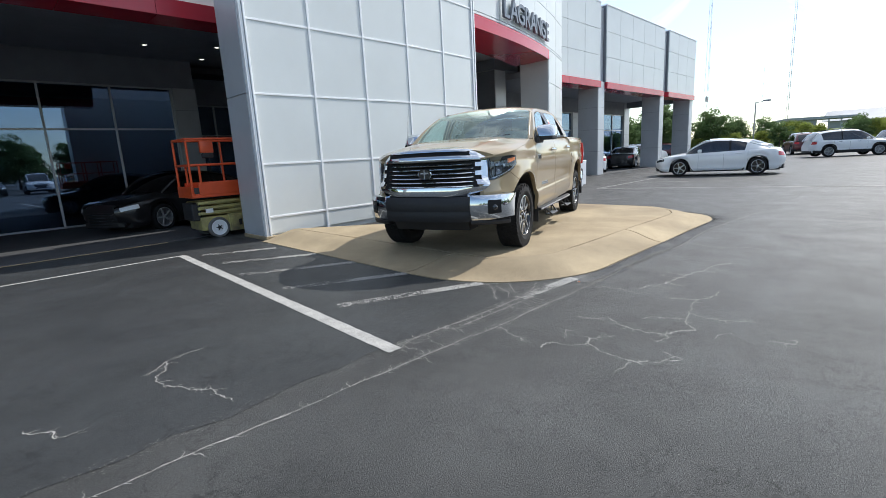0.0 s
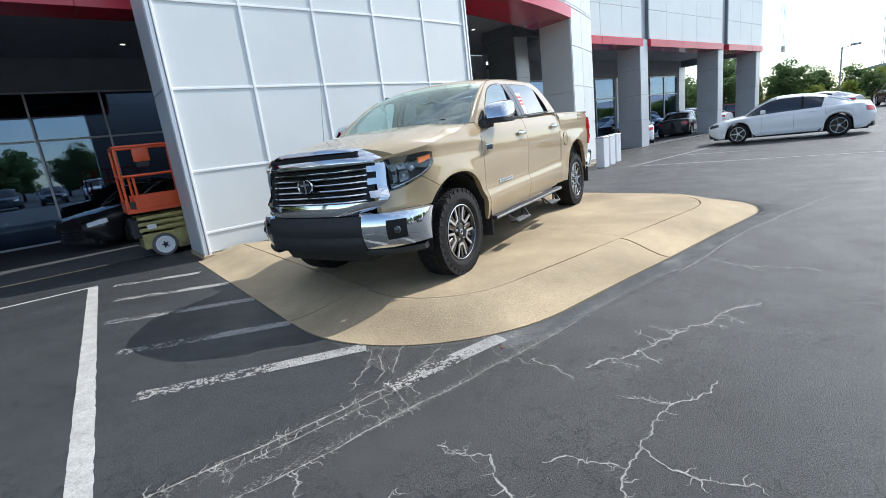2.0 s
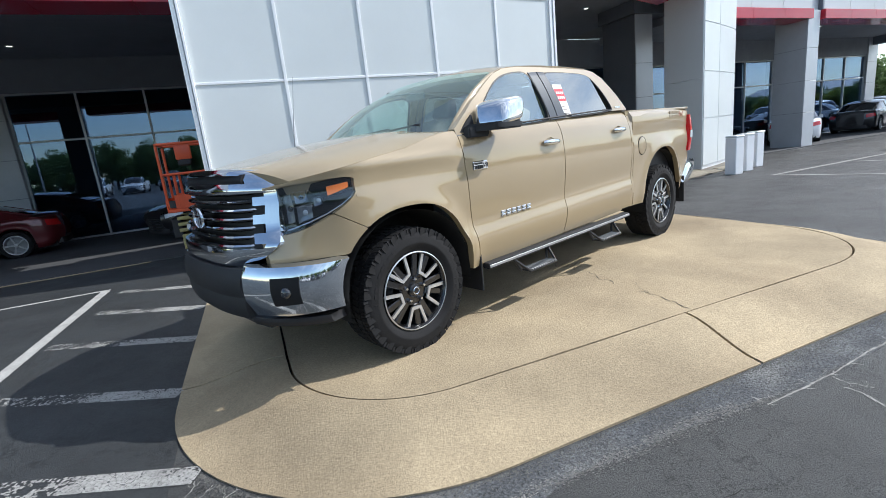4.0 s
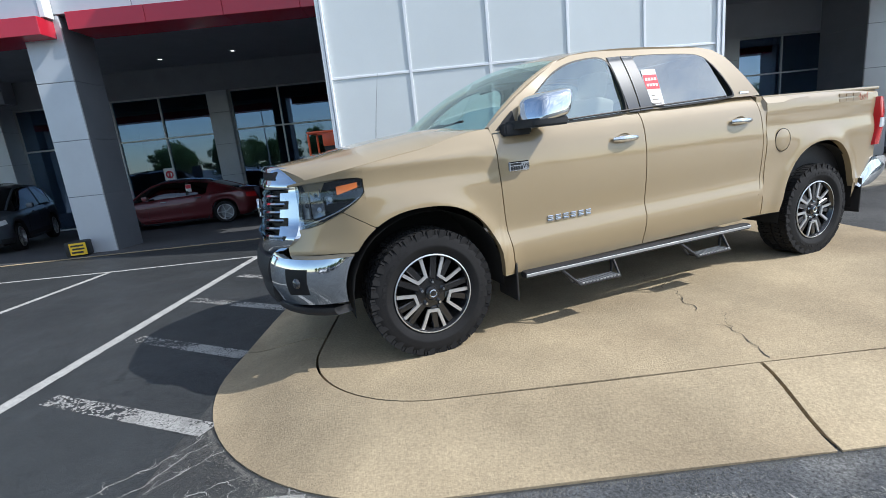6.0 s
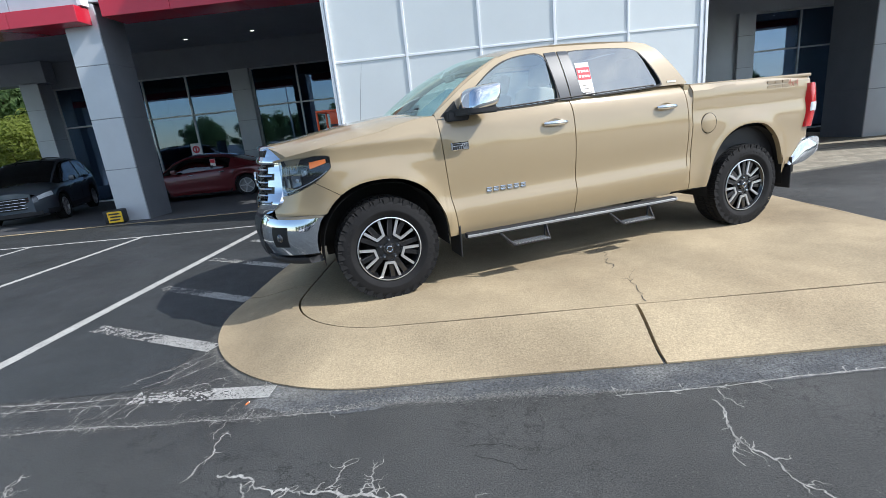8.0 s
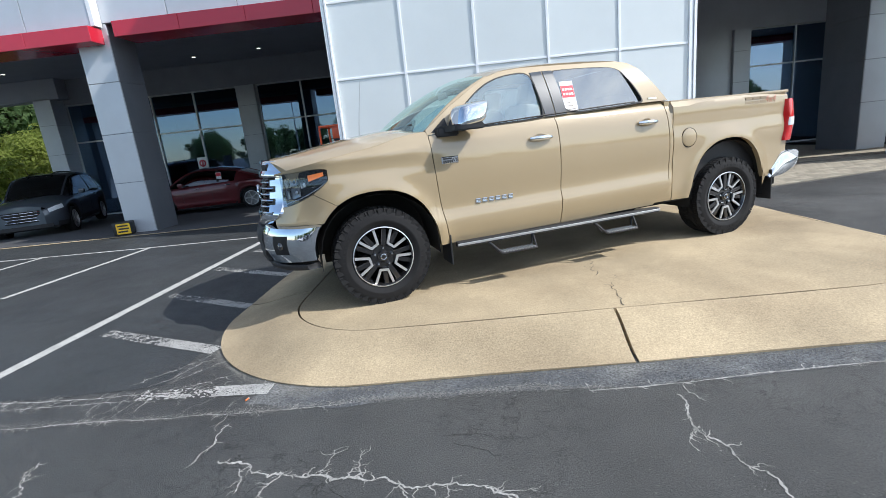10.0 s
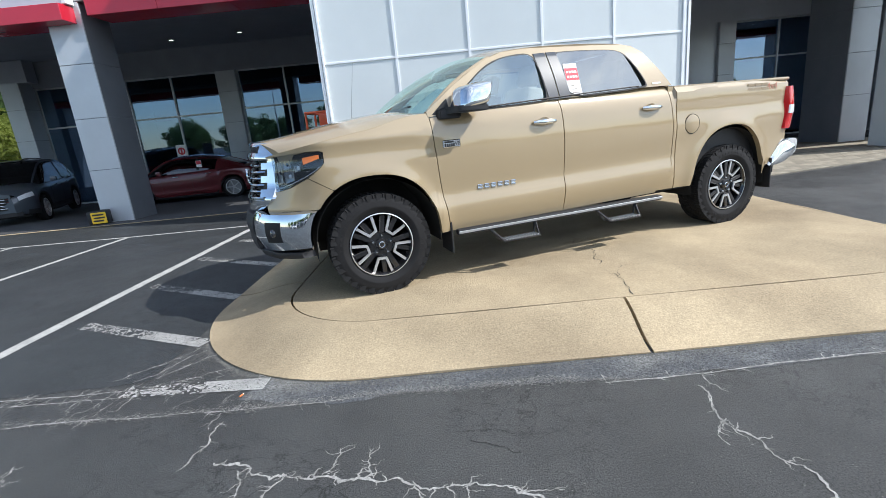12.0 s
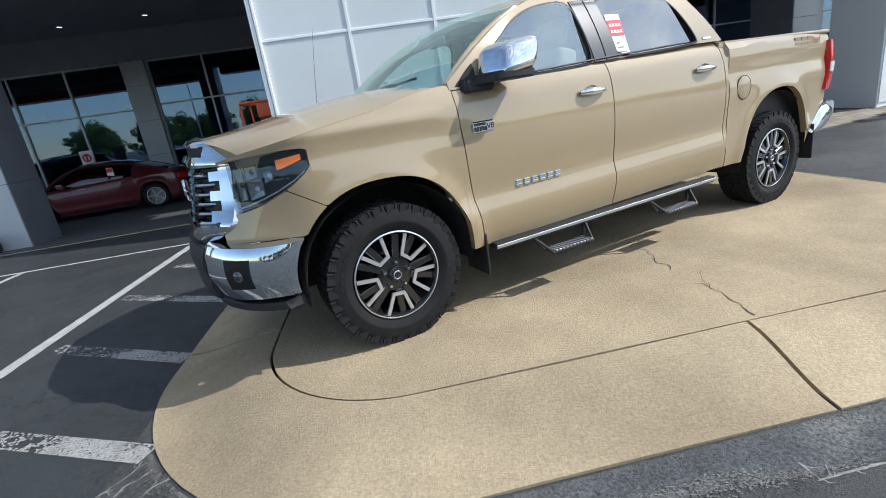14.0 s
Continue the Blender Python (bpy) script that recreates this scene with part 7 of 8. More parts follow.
    vs = grid(bm, 12, 4, lambda u, v: Vector((h + 0.012 - 0.12 * abs(2 * u - 1) ** 3, (2 * u - 1) * 0.55, z0 + (z1 - z0) * v)))
    flange(bm, vs, lambda co: co - Vector((0.1, 0, 0)))
    gr = part("grille", bm, M["satin"], car, "black grille")
    for k in range(4):
        bm = bmesh.new()
        zz = z0 + (z1 - z0) * (k + 0.5) / 4
        tube(bm, [(h + 0.02 - 0.12 * abs(t) ** 3, t * 0.52, zz) for t in (-1, -0.7, -0.35, 0, 0.35, 0.7, 1)], 0.008, 6)
        part("grille_bar", bm, CHROME, gr, "thin chrome bar")
    bm = bmesh.new()
    vs = grid(bm, 10, 3, lambda u, v: Vector((h - 0.0 - 0.10 * abs(2 * u - 1) ** 3, (2 * u - 1) * 0.62, low + 0.02 + 0.10 * v)))
    flange(bm, vs, lambda co: co - Vector((0.15, 0, 0)))
    part("lower_intake", bm, M["black"], car)
    bm = bmesh.new()
    vs = grid(bm, 10, 3, lambda u, v: Vector((-h - 0.012 + 0.10 * abs(2 * u - 1) ** 3, (2 * u - 1) * 0.62, low + 0.02 + 0.14 * v)), True)
    flange(bm, vs, lambda co: co + Vector((0.15, 0, 0)))
    part("rear_diffuser", bm, M["black"], car)
    bm = bmesh.new()
    box(bm, -h + 0.2, h - 0.2, -W * 0.78, W * 0.78, low - 0.03, low + 0.28)
    box(bm, cab0 + 0.45, cab1 - 0.2, -W * 0.6, W * 0.6, low + 0.2, belt_z(0) + 0.02)
    part("floor_pan", bm, M["underbody"], car)
    bm = bmesh.new()
    for x in (0.15, -0.75):
        for s in (1, -1):
            box(bm, x - 0.08, x + 0.06, s * 0.38 - 0.24, s * 0.38 + 0.24, 0.5, belt_z(0) + 0.20, 0.06, seg=2)
    part("seats", bm, M["dash"], car, smooth=40)
    for x in (fx, rx):
        for s in (1, -1):
            bm = bmesh.new()
            n = 14
            grid(bm, n, 1, lambda u, v: Vector((x + (r + 0.045) * math.cos(math.pi * u), s * (W * 0.62 + W * 0.33 * v), r - 0.06 + (r + 0.10) * max(0.0, math.sin(math.pi * u)) ** 0.8)))
            part("arch_liner", bm, M["underbody"], car)
            plain_wheel(car, x, s * (W - 0.125), r, s, dark_rim)
    return car


def car_pose(x, y, deg, z=0.0):
    return Matrix.Translation((x, y, z + fall(y))) @ Matrix.Rotation(radians(deg), 4, "Z")


PEARL = car_paint("pearl white car paint", (0.84, 0.85, 0.86))
JET = car_paint("black car paint", (0.008, 0.008, 0.010))
SLATE = car_paint("slate grey car paint", (0.07, 0.085, 0.105), 0.3)
RUBY = car_paint("ruby red car paint", (0.105, 0.006, 0.010), 0.2)
WINE = car_paint("dark wine red car paint", (0.10, 0.012, 0.016), 0.2)
pearl_car = make_car("sedan_car", "pearl white sedan parked in an open stall", car_pose(22.75, 6.19, 106) @ Matrix.Diagonal((0.94, 0.975, 1.0, 1.0)), PEARL, "sedan", "", True)
suv = make_car("suv_car", "white crossover parked in the far row", car_pose(41.2, 3.55, -60), PEARL, "suv", "far row of white crossovers")
for x, y, d in ((44.3, 0.05, -60), (47.1, -3.5, -60), (50.2, -6.7, -60), (52.7, 5.3, -64), (57.7, -1.7, -64)):
    copy_thing(suv, car_pose(x, y, d))
black_car = make_car("sedan_car", "glossy black sedan parked under the porch", car_pose(4.93, 15.1, 208, 0.02), JET)
red_car = make_car("sedan_car", "ruby red sedan parked before the showroom windows", car_pose(-1.67, 15.66, 188, 0.02) @ Matrix.Scale(0.95, 4), RUBY)
grey_suv = make_car("suv_car", "slate grey crossover parked under the porch end", car_pose(-6.0, 14.2, -67, 0.02), SLATE, "suv")
wine_suv = make_car("suv_car", "dark wine red crossover in the far row", car_pose(49.0, 7.0, 20), WINE, "suv")
dark_sedan = copy_thing(black_car, car_pose(33.6, 14.7, 12, 0.02))
tagged(dark_sedan, "black sedan parked under the service porch")
tagged(copy_thing(pearl_car, car_pose(27.2, 14.3, 32, 0.02)), "white sedan parked under the service porch")
tagged(copy_thing(grey_suv, car_pose(42.3, 18.0, 50, 0.02)), "slate grey crossover beside the service porch")
tagged(copy_thing(wine_suv, car_pose(51.0, 18.8, 75)), "dark wine red crossover parked beyond the service wing")
for x, y, d in ((44.5, 10.3, 78), (49.5, 12.0, 78), (47.0, 19.0, 80), (52.0, 22.0, 80), (41.5, 20.0, 80)):
    tagged(copy_thing(pearl_car, car_pose(x, y, d)), "pearl white sedan in the far parking rows", group="far parked sedans")
for k, (x, y, d) in enumerate(((-7, -15.5, 88), (-4, -15.6, 91), (-1, -15.4, 90), (2, -15.7, 89), (5, -15.5, 90), (11, -15.6, 92), (14, -15.5, 90))):
    src = (suv, pearl_car, grey_suv, black_car, suv, wine_suv, pearl_car)[k]
    tagged(copy_thing(src, car_pose(x, y, d)), group="cars parked across the lot")

# price sheet on the red sedan
tag = thing("window_sticker", "red and white paper sheet on the red sedan's window", "sticker", car_pose(-1.67, 15.66, 188, 0.02) @ Matrix.Scale(0.95, 4))
bm = bmesh.new()
box(bm, -0.58, -0.42, 0.775, 0.780, 1.06, 1.28, 0, Matrix.Translation((0, 0.03, 0)))
part("sheet", bm, M["paper"], tag)
bm = bmesh.new()
box(bm, -0.575, -0.425, 0.812, 0.814, 1.16, 1.27)
part("red_block", bm, M["red_print"], tag)

# ---- scissor lift beside the tower ----
lift = thing("scissor_lift", "orange and faded yellow scissor lift parked by the tower", "scissor lift", Matrix.Translation((3.66, 10.0, 0.0)))
O, Y_ = M["lift_orange"], M["lift_tan"]
LL, LW = 2.05, 0.80
bm = bmesh.new()
box(bm, 0.12, LL, 0.06, LW - 0.06, 0.16, 0.42, 0.015)
box(bm, 0.62, 0.98, 0.0, 0.10, 0.10, 0.44, 0.012)
part("chassis", bm, Y_, lift, "faded yellow steel chassis")
bm = bmesh.new()
box(bm, 0.66, 0.94, -0.012, 0.0, 0.16, 0.38, 0.004)
part("tray_door", bm, Y_, lift)
bm = bmesh.new()
box(bm, 0.80, 0.86, -0.016, -0.012, 0.20, 0.32)
part("warning_plate", bm, M["black_print"], lift, "dark warning plate")
for x in (0.42, 1.75):
    for y, s in ((0.06, -1), (LW - 0.06, 1)):
        w = new("wheel")
        w.parent = lift
        w.matrix_basis = Matrix.Translation((x, y, 0.20)) @ (Matrix.Identity(4) if s > 0 else Matrix.Rotation(math.pi, 4, "Z"))
        bm = bmesh.new()
        lathe(bm, [(0.12, 0.05), (0.185, 0.055), (0.20, 0.04), (0.20, -0.04), (0.185, -0.055), (0.12, -0.05)], 32)
        part("tyre", bm, M["lift_tyre"], w, "grey solid rubber tyre", smooth=40)
        bm = bmesh.new()
        lathe(bm, [(0.001, 0.045), (0.05, 0.045), (0.055, 0.035), (0.095, 0.035), (0.105, 0.050), (0.135, 0.052), (0.142, 0.060), (0.150, 0.058), (0.152, 0.045)], 32)
        part("hub", bm, M["trim"], w, "white wheel hub", smooth=40)
        bm = bmesh.new()
        lathe(bm, [(0.001, 0.062), (0.03, 0.06), (0.04, 0.03)], 12)
        for k in range(5):
            a = 2 * math.pi * k / 5
            box(bm, 0.025, 0.06, 0.03, 0.052, -0.008, 0.008, 0, Matrix.Rotation(a, 4, "Y"))
        part("hub_nut", bm, M["black"], w, smooth=40)
for k in range(3):
    z = 0.47 + 0.10 * k
    for y in (0.10, LW - 0.10):
        for sgn in (1, -1):
            bm = bmesh.new()
            box(bm, 0.10, LL - 0.05, y - 0.02 + 0.02 * sgn, y + 0.02 + 0.02 * sgn, -0.028, 0.028, 0.006, Matrix.Translation((0, 0, z + 0.02)) @ Matrix.Rotation(sgn * 0.022, 4, "Y"))
            part("scissor_arm", bm, Y_, lift, "faded yellow scissor arm")
bm = bmesh.new()
box(bm, 0.0, 0.16, 0.12, LW - 0.12, 0.36, 0.70, 0.02)
part("control_cover", bm, M["black"], lift, "dark hoses and control cover")
bm = bmesh.new()
box(bm, 0.0, LL + 0.1, 0.0, LW, 0.80, 0.86, 0.008)
part("platform", bm, O, lift, "orange steel platform deck")
for y in (0.0, LW - 0.025):
    bm = bmesh.new()
    box(bm, 0.14, LL + 0.1, y, y + 0.025, 0.86, 1.08, 0.006)
    part("toe_board", bm, O, lift)
for x in (0.0, LL + 0.08):
    bm = bmesh.new()
    box(bm, x, x + 0.025, 0.0, LW, 0.86, 1.02, 0.006)
    part("toe_board", bm, O, lift)
for y in (0.02, LW - 0.02):
    for z in (1.42, 1.90):
        bm = bmesh.new()
        tube(bm, [(0.03, y, z), (LL + 0.08, y, z)], 0.022, 8)
        part("guard_rail", bm, O, lift, smooth=40)
    for x in (0.03, 0.20, 0.92, 1.5, LL + 0.08):
        bm = bmesh.new()
        zt = 1.42 if x == 0.20 else 1.90
        tube(bm, [(x + (0.0 if x > 0.1 else 0.03), y, 0.86), (x, y, 1.0), (x, y, zt - 0.03), (x + 0.03, y, zt)], 0.022, 8)
        part("guard_post", bm, O, lift, smooth=40)
for x in (0.03, LL + 0.08):
    for z in (1.42, 1.90):
        bm = bmesh.new()
        tube(bm, [(x, 0.02, z), (x, LW - 0.02, z)], 0.022, 8)
        part("end_rail", bm, O, lift, smooth=40)
bm = bmesh.new()
box(bm, 0.28, 0.52, 0.03, 0.12, 1.64, 1.87, 0.02, seg=2)
cb = part("control_box", bm, O, lift, "orange platform control box", smooth=40)
bm = bmesh.new()
box(bm, 0.30, 0.50, 0.0, 0.10, 1.54, 1.64, 0.02)
tube(bm, [(0.42, 0.05, 1.54), (0.43, 0.05, 1.40), (0.42, 0.06, 1.30)], 0.008, 6)
part("control_lever", bm, M["black"], cb, "black control panel and cable", smooth=40)
part("marking", text_mesh("2032", 0.09, 0.001), M["black_print"], lift, "dark stencilled number", at=Matrix.Translation((0.98, -0.003, 0.93)) @ Matrix.Rotation(math.pi / 2, 4, "X"))
bm = bmesh.new()
box(bm, 0.05, 0.14, -0.004, 0.0, 0.88, 1.0)
part("decal", bm, M["black_print"], lift, "black and white decal")
bm = bmesh.new()
box(bm, 0.22, 0.36, 0.036, 0.04, 0.50, 0.58, 0, Matrix.Translation((0, 0.02, 0)))
part("decal", bm, M["paper"], lift, "white warning decal")

# ---- small signs ----
cs = thing("caution_sign", "small yellow caution board on a black foot", "sign", Matrix.Translation((-1.26, 10.46, 0.02)) @ Matrix.Rotation(radians(14), 4, "Z"))
bm = bmesh.new()
box(bm, -0.22, 0.16, 0.0, 0.30, 0, 0.30, 0.04, seg=2)
part("foot", bm, M["black"], cs, "black rubber weight", smooth=40)
bm = bmesh.new()
box(bm, -0.13, 0.16, -0.02, -0.004, 0.03, 0.27, 0.004)
bd = part("board", bm, M["yellow"], cs, "yellow board")
for k, (a, b) in enumerate(((-0.10, 0.12), (-0.08, 0.13), (-0.10, 0.10))):
    bm = bmesh.new()
    box(bm, a, b, -0.024, -0.02, 0.20 - 0.065 * k, 0.235 - 0.065 * k)
    part("print_bar", bm, M["black_print"], bd, "black printed bar")
st = thing("display_sign", "white stand board with a red plain emblem", "sign", Matrix.Translation((-2.95, 17.7, fall(17.7) + 0.02)))
bm = bmesh.new()
box(bm, -0.19, 0.19, -0.02, 0.02, 1.30, 1.82, 0.03, seg=2)
part("board", bm, M["paper"], st, smooth=40)
bm = bmesh.new()
lathe(bm, [(0.08, 0.0), (0.13, 0.0), (0.13, 0.006), (0.08, 0.006)], 28, True)
box(bm, -0.03, 0.03, 0.0, 0.006, -0.10, 0.08)
part("emblem", bm, M["red_print"], st, "plain red ring emblem", at=Matrix.Translation((0, -0.028, 1.60)))
bm = bmesh.new()
box(bm, -0.15, 0.15, -0.026, -0.02, 1.345, 1.40)
part("print_bar", bm, M["red_print"], st, "red printed bar")
bm = bmesh.new()
tube(bm, [(0, 0.0, 0.03), (0, 0.0, 1.32)], 0.02, 8)
box(bm, -0.2, 0.2, -0.15, 0.15, 0, 0.03, 0.008)
part("stand", bm, M["metal_pole"], st, smooth=40)


# ---- trees and the distance ----
def tree(name, label, m, height, spread, leaf, seed, leaves=5200, trunk_frac=0.28, size=0.16, group=""):
    rnd = random.Random(seed)
    t = thing(name, label, "tree", m, group)
    bm = bmesh.new()
    hgt = height * 0.80
    tr = [Vector((0.12 * math.sin(2.1 * k + seed) * k / 6, 0.12 * math.cos(1.7 * k + seed) * k / 6, hgt * k / 6)) for k in range(7)]
    r0 = height * 0.022 + 0.03
    tube(bm, tr, [r0 * (1.35 if k == 0 else 1) * (1 - 0.13 * k) for k in range(7)], 9)
    clumps = []
    for k in range(15):
        a, f = k * 2.4 + rnd.uniform(-0.4, 0.4), trunk_frac + (0.92 - trunk_frac) * (k / 14)
        b = tr[0].lerp(tr[-1], f)
        b = Vector((b.x, b.y, hgt * f))
        reach = spread * (1 - 0.75 * abs(f - 0.5) ** 1.3) * rnd.uniform(0.55, 1.0) * (0.6 if f > 0.85 else 1)
        e = b + Vector((math.cos(a) * reach, math.sin(a) * reach, reach * rnd.uniform(0.15, 0.65)))
        mid = b.lerp(e, 0.5) + Vector((0, 0, 0.06 * reach))
        tube(bm, [b, mid, e], [r0 * 0.4 * (1 - f * 0.5), r0 * 0.25 * (1 - f * 0.5), r0 * 0.08], 5)
        clumps += [(e, spread * rnd.uniform(0.26, 0.42)), (mid, spread * rnd.uniform(0.22, 0.36)), (e.lerp(mid, 0.4) + Vector((rnd.uniform(-1, 1), rnd.uniform(-1, 1), rnd.uniform(-0.3, 0.9))) * spread * 0.28, spread * rnd.uniform(0.2, 0.34))]
    clumps.append((Vector((0, 0, height - spread * 0.25)), spread * 0.35))
    part("trunk", bm, M["bark"], t, smooth=50)
    vv, ff = [], []
    for k in range(leaves):
        c, r = clumps[rnd.randrange(len(clumps))]
        d = Vector((rnd.gauss(0, 1), rnd.gauss(0, 1), rnd.gauss(0, 1))).normalized()
        p = c + Vector((d.x, d.y, d.z * 0.75)) * r * rnd.uniform(0.45, 1.0) ** 0.6
        n = (d + Vector((rnd.uniform(-1, 1), rnd.uniform(-1, 1), rnd.uniform(-0.4, 1.2))) * 0.8).normalized()
        u = n.cross(Vector((rnd.uniform(-1, 1), rnd.uniform(-1, 1), rnd.uniform(-1, 1)))).normalized()
        w = n.cross(u)
        s = size * rnd.uniform(0.6, 1.35)
        b0 = len(vv)
        vv += [p + u * s, p + w * s * 0.55 + n * s * 0.18, p - u * s, p - w * s * 0.55 + n * s * 0.18]
        ff.append((b0, b0 + 1, b0 + 2, b0 + 3))
    me = bpy.data.meshes.new("crown")
    me.from_pydata([tuple(v) for v in vv], [], ff)
    me.materials.append(leaf)
    cr = new("crown", me)
    cr.parent = t
    return t


def spot(x, y, s, a, z=0.0):
    return Matrix.Translation((x, y, z + fall(y))) @ Matrix.Rotation(a, 4, "Z") @ Matrix.Scale(s, 4)


def plant(src, x, y, s, a, z=0.0):
    src.scale = (s, s, s)
    c = copy_thing(src, Matrix.Translation((x, y, z + fall(y))) @ Matrix.Rotation(a, 4, "Z"))
    src.scale = (1, 1, 1)
    return c


T1 = tree("tree", "tall dense green broadleaf tree beyond the porch", Matrix.Translation((-18.5, 27.0, fall(30))), 12.0, 4.2, M["leaf"], 3, 11000, 0.12, 0.20, "trees round the lot")
T2 = tree("tree", "broad green tree at the lot's edge", Matrix.Translation((-24.5, 31.0, fall(30))), 10.5, 4.6, M["leaf"], 8, 11000, 0.10, 0.20, "trees round the lot")
T3 = tree("shrub", "yellow green leafy shrub by the porch end", Matrix.Translation((-13.4, 22.0, fall(30))), 3.8, 2.1, M["leaf_light"], 12, 6500, 0.06, 0.10, "shrubs round the lot")
T4 = tree("tree", "slender dark tree with open crown", Matrix.Translation((66.0, 24.0, fall(30))), 7.5, 2.8, M["leaf"], 21, 5200, 0.2, 0.17, "trees round the lot")
rnd = random.Random(77)
for x, y, s, which in ((-15.0, 31.0, 0.9, T2), (-29.0, 28.0, 1.0, T1), (-21.0, 36.0, 1.2, T1), (-33.0, 36.0, 1.2, T2), (-11.0, 36.0, 1.0, T2), (-17.0, 23.5, 1.15, T3), (-21.5, 24.0, 0.9, T3), (-14.5, 25.5, 1.2, T3), (-26.0, 24.0, 1.1, T3)):
    plant(which, x, y, s, rnd.uniform(0, 6))
for k in range(15):
    plant((T4, T2, T1)[k % 3], 52 + 16 * rnd.random(), 17.0 + 3.2 * k * 0.75, (0.74, 0.50, 0.43)[k % 3] * rnd.uniform(0.85, 1.1), rnd.uniform(0, 6))
for k in range(22):
    plant((T4, T3, T2)[k % 3], 72 + 14 * rnd.random(), 15 - 2.9 * k, (0.58, 0.85, 0.32)[k % 3] * rnd.uniform(0.8, 1.15), rnd.uniform(0, 6))
for k in range(26):
    plant((T1, T2, T4)[k % 3], -58 + 6.2 * k + rnd.uniform(-2, 2), -84 + rnd.uniform(-6, 6), rnd.uniform(0.55, 0.85), rnd.uniform(0, 6))

# hedge and young trees along the bank behind the far rows
for k in range(22):
    plant((T3, T3, T4)[k % 3], 60 + 5 * rnd.random(), 21.0 - 2.1 * k, (0.70, 0.62, 0.45)[k % 3] * rnd.uniform(0.85, 1.15), rnd.uniform(0, 6))
for k in range(7):
    plant((T2, T4, T1)[k % 3], 62 + 8 * rnd.random(), 15.5 + 3.4 * k, (0.46, 0.68, 0.40)[k % 3] * rnd.uniform(0.9, 1.1), rnd.uniform(0, 6))


def light_pole(x, y, h, a):
    p = thing("light_pole", "grey metal parking lot light pole", "light pole", Matrix.Translation((x, y, 0)) @ Matrix.Rotation(a, 4, "Z"), "parking lot light poles")
    bm = bmesh.new()
    tube(bm, [(0, 0, 0), (0, 0, h)], [0.09, 0.06], 10)
    part("pole", bm, M["metal_pole"], p, smooth=40)
    bm = bmesh.new()
    tube(bm, [(0, 0, h - 0.1), (0.9, 0, h + 0.05)], 0.03, 8)
    part("arm", bm, M["metal_pole"], p, smooth=40)
    bm = bmesh.new()
    box(bm, 0.6, 1.35, -0.2, 0.2, h, h + 0.16, 0.04, seg=2)
    part("lamp_head", bm, M["metal_pole"], p, smooth=40)


light_pole(62.0, 13.0, 5.3, -1.4)
light_pole(2.0, -24.0, 8.0, 0.6)
light_pole(-14.0, -26.0, 8.0, 2.4)
for x, y, h, lab in ((120.0, 19.2, 42.0, "thin lattice radio mast far off"), (150.0, 24.3, 40.0, "thin radio mast far off"), (170.0, 33.6, 24.0, "thin radio mast far off"), (96.0, 27.6, 30.0, "pale lattice communications tower far off")):
    mast = thing("radio_mast", lab, "mast", Matrix.Translation((x, y, 0)))
    bm = bmesh.new()
    w = 0.055 if h > 35 else 0.045
    if x == 96.0:
        for a in range(3):
            c, s = 0.45 * math.cos(2.1 * a), 0.45 * math.sin(2.1 * a)
            tube(bm, [(c, s, 0), (c * 0.4, s * 0.4, h)], 0.02, 5)
        for k in range(24):
            f = k / 24
            q = 1 - 0.6 * f
            tube(bm, [(0.45 * q * math.cos(2.1 * k), 0.45 * q * math.sin(2.1 * k), h * f), (0.45 * q * math.cos(2.1 * k + 2.1), 0.45 * q * math.sin(2.1 * k + 2.1), h * (f + 0.03))], 0.014, 4)
        for a in range(3):
            box(bm, -0.15 + 0.4 * a, 0.15 + 0.4 * a, -0.1, 0.1, h * 0.28, h * 0.31)
    else:
        tube(bm, [(0, 0, 0), (0, 0, h)], [w, w * 0.4], 6)
    part("mast", bm, M["metal_pole"], mast, smooth=40)

# grass bank and low buildings on it
bm = bmesh.new()
grid(bm, 10, 16, lambda u, v: Vector((88 + 120 * u, -110 + 150 * v, -0.2 + 4.2 * min(1, u * 6) ** 0.8 * (0.35 + 0.65 * min(1, max(0, (0.93 - v) * 3.2))) + 0.25 * math.sin(9 * v + 4 * u))))
structure("grass_bank", bm, M["grass"], "low grassy bank beyond the parking lot", smooth=60, category="ground")
shed = thing("roadside_building", "low grey building with a flat overhanging roof on the bank", "building", Matrix.Translation((104, 13.6, 2.1)) @ Matrix.Rotation(radians(8), 4, "Z") @ Matrix.Scale(0.66, 4))
bm = bmesh.new()
box(bm, -4, 4, -1.5, 6, 0, 3.0)
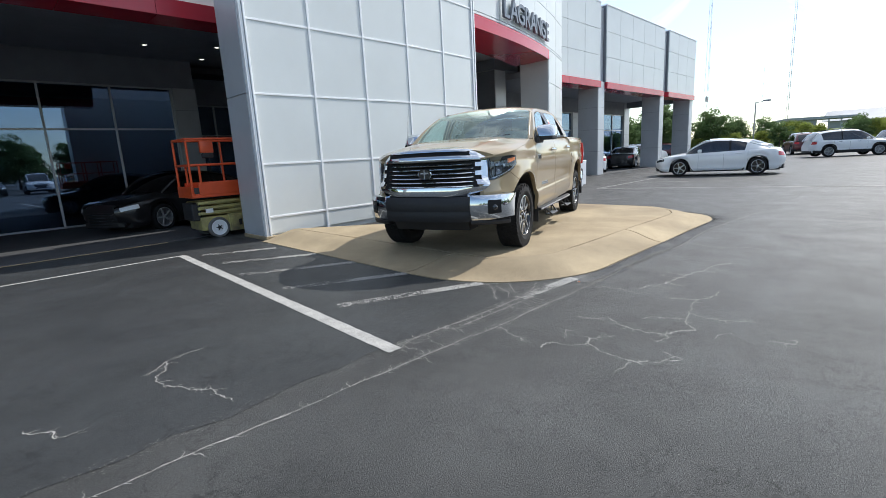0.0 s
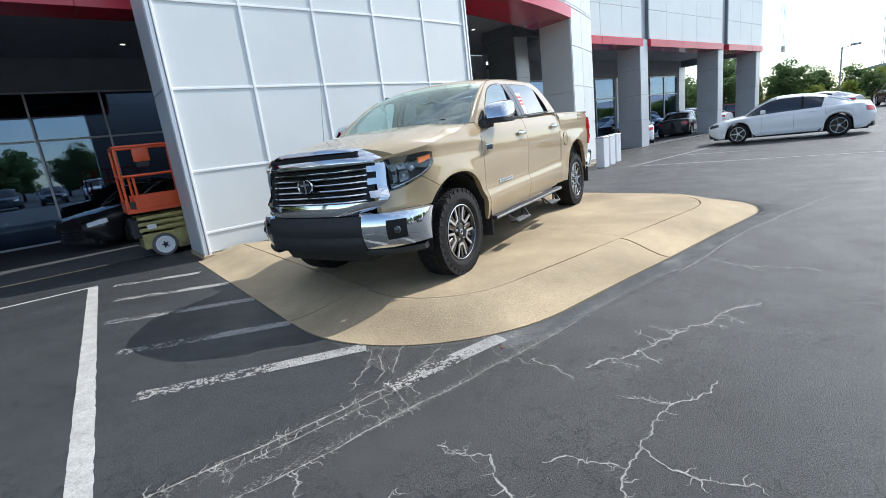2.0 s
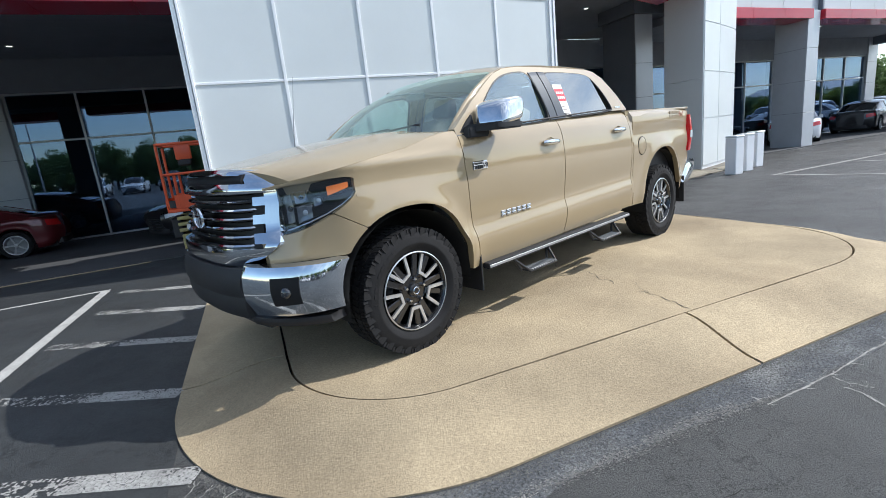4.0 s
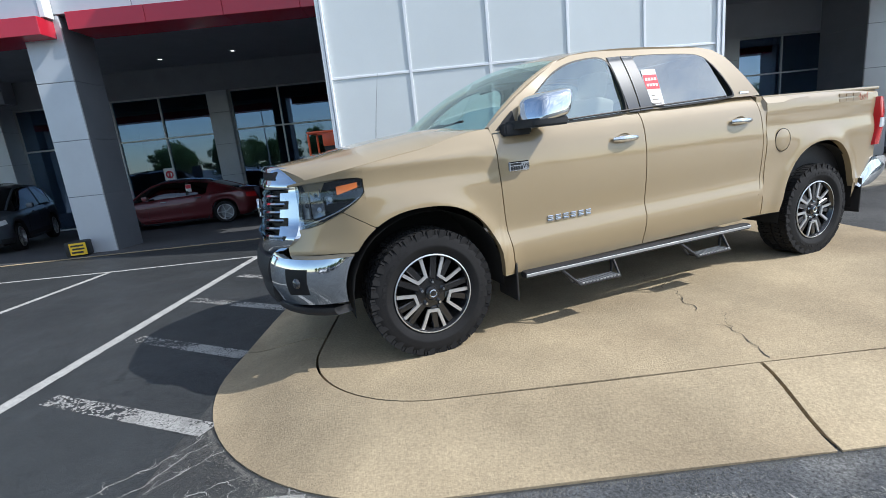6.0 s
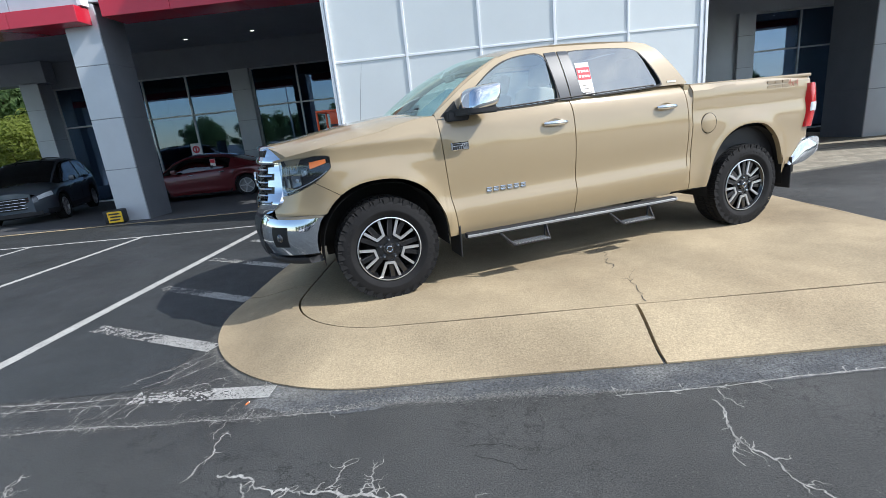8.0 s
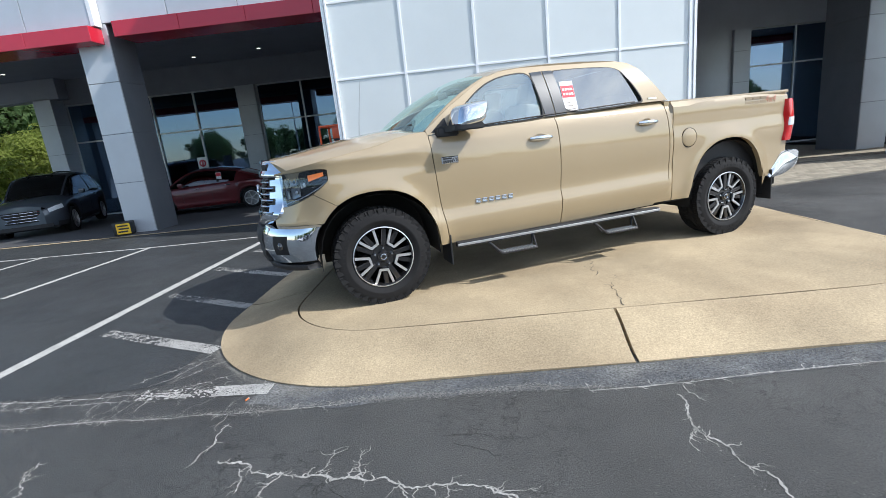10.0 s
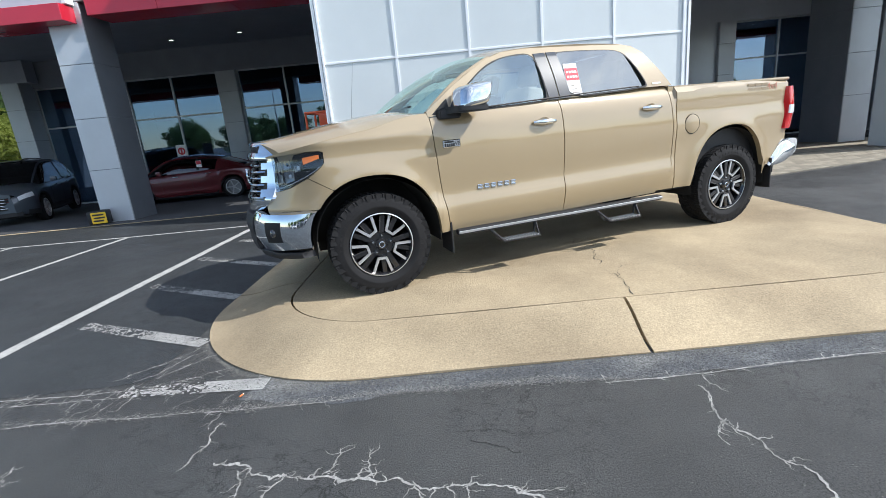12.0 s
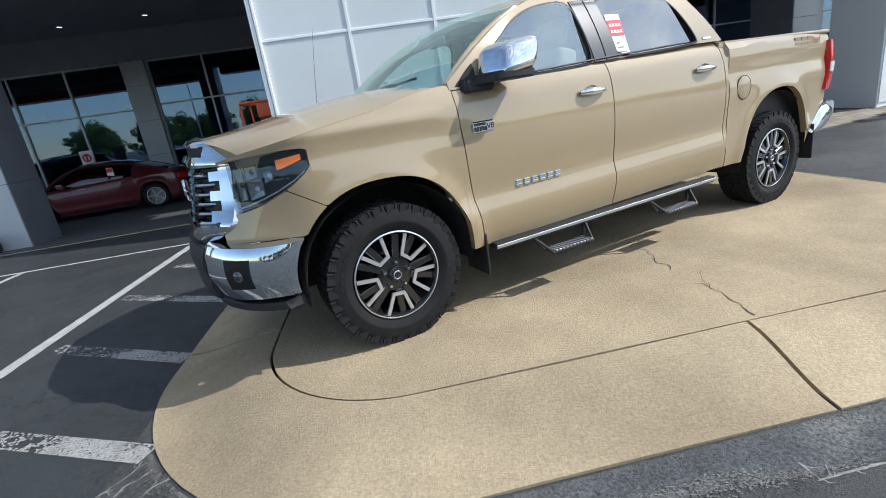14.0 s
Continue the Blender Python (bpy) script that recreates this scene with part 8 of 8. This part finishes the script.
part("wall", bm, M["far_wall"], shed)
bm = bmesh.new()
prism(bm, [(-9.5, 3.0), (7.5, 3.0), (7.0, 3.35), (4.5, 3.7), (0, 3.65), (-9.5, 3.5)], "x", -5, 5)
part("roof", bm, M["far_roof"], shed, "grey overhanging roof")
for k in range(3):
    bm = bmesh.new()
    box(bm, -4.2, -3.9, -8.8 + 2.4 * k, -8.5 + 2.4 * k, 0, 3.0)
    part("post", bm, M["far_wall"], shed)
    bm = bmesh.new()
    box(bm, -4.05, -3.98, 0.0 + 1.8 * k, 1.0 + 1.8 * k, 1.2, 2.2)
    part("window", bm, M["dark"], shed)
hall = thing("roadside_hall", "long pale metal roofed hall on the bank", "building", Matrix.Translation((125, -11.5, 1.5)))
bm = bmesh.new()
box(bm, -6, 6, -34, 24, 0, 2.6)
part("wall", bm, M["far_wall"], hall)
bm = bmesh.new()
prism(bm, [(-7, 2.5), (7, 2.5), (0, 4.6)], "y", -35, 25)
part("roof", bm, M["far_roof"], hall, "pale metal gable roof")
# tree line across the lot, mirrored in the showroom glass
for k in range(28):
    src = (T1, T4, T4, T2)[k % 4]
    tagged(copy_thing(src, spot(-36 + 2.75 * k + 1.1 * math.sin(2.3 * k), -41 - 3 * math.cos(1.9 * k), (0.50, 0.86, 0.74, 0.58)[k % 4] + 0.08 * math.sin(3.1 * k), 1.3 * k)), "green broadleaf tree along the far side of the lot", group="trees round the lot")

# a dropped cigarette end on the asphalt
butt = thing("cigarette_end", "orange filter of a dropped cigarette on the asphalt", "litter", Matrix.Translation((4.96, 2.745, 0.0062)) @ Matrix.Rotation(1.25, 4, "Z"))
bm = bmesh.new()
tube(bm, [(-0.014, 0, 0), (0, 0, 0), (0.013, 0, -0.0008)], [0.0042, 0.004, 0.0039], 10)
part("filter", bm, M["orange"], butt, smooth=40)
bm = bmesh.new()
tube(bm, [(0.013, 0, -0.0008), (0.018, 0.0005, -0.001)], [0.0038, 0.0032], 10)
part("burnt_end", bm, M["paper"], butt, "white paper stub", smooth=40)
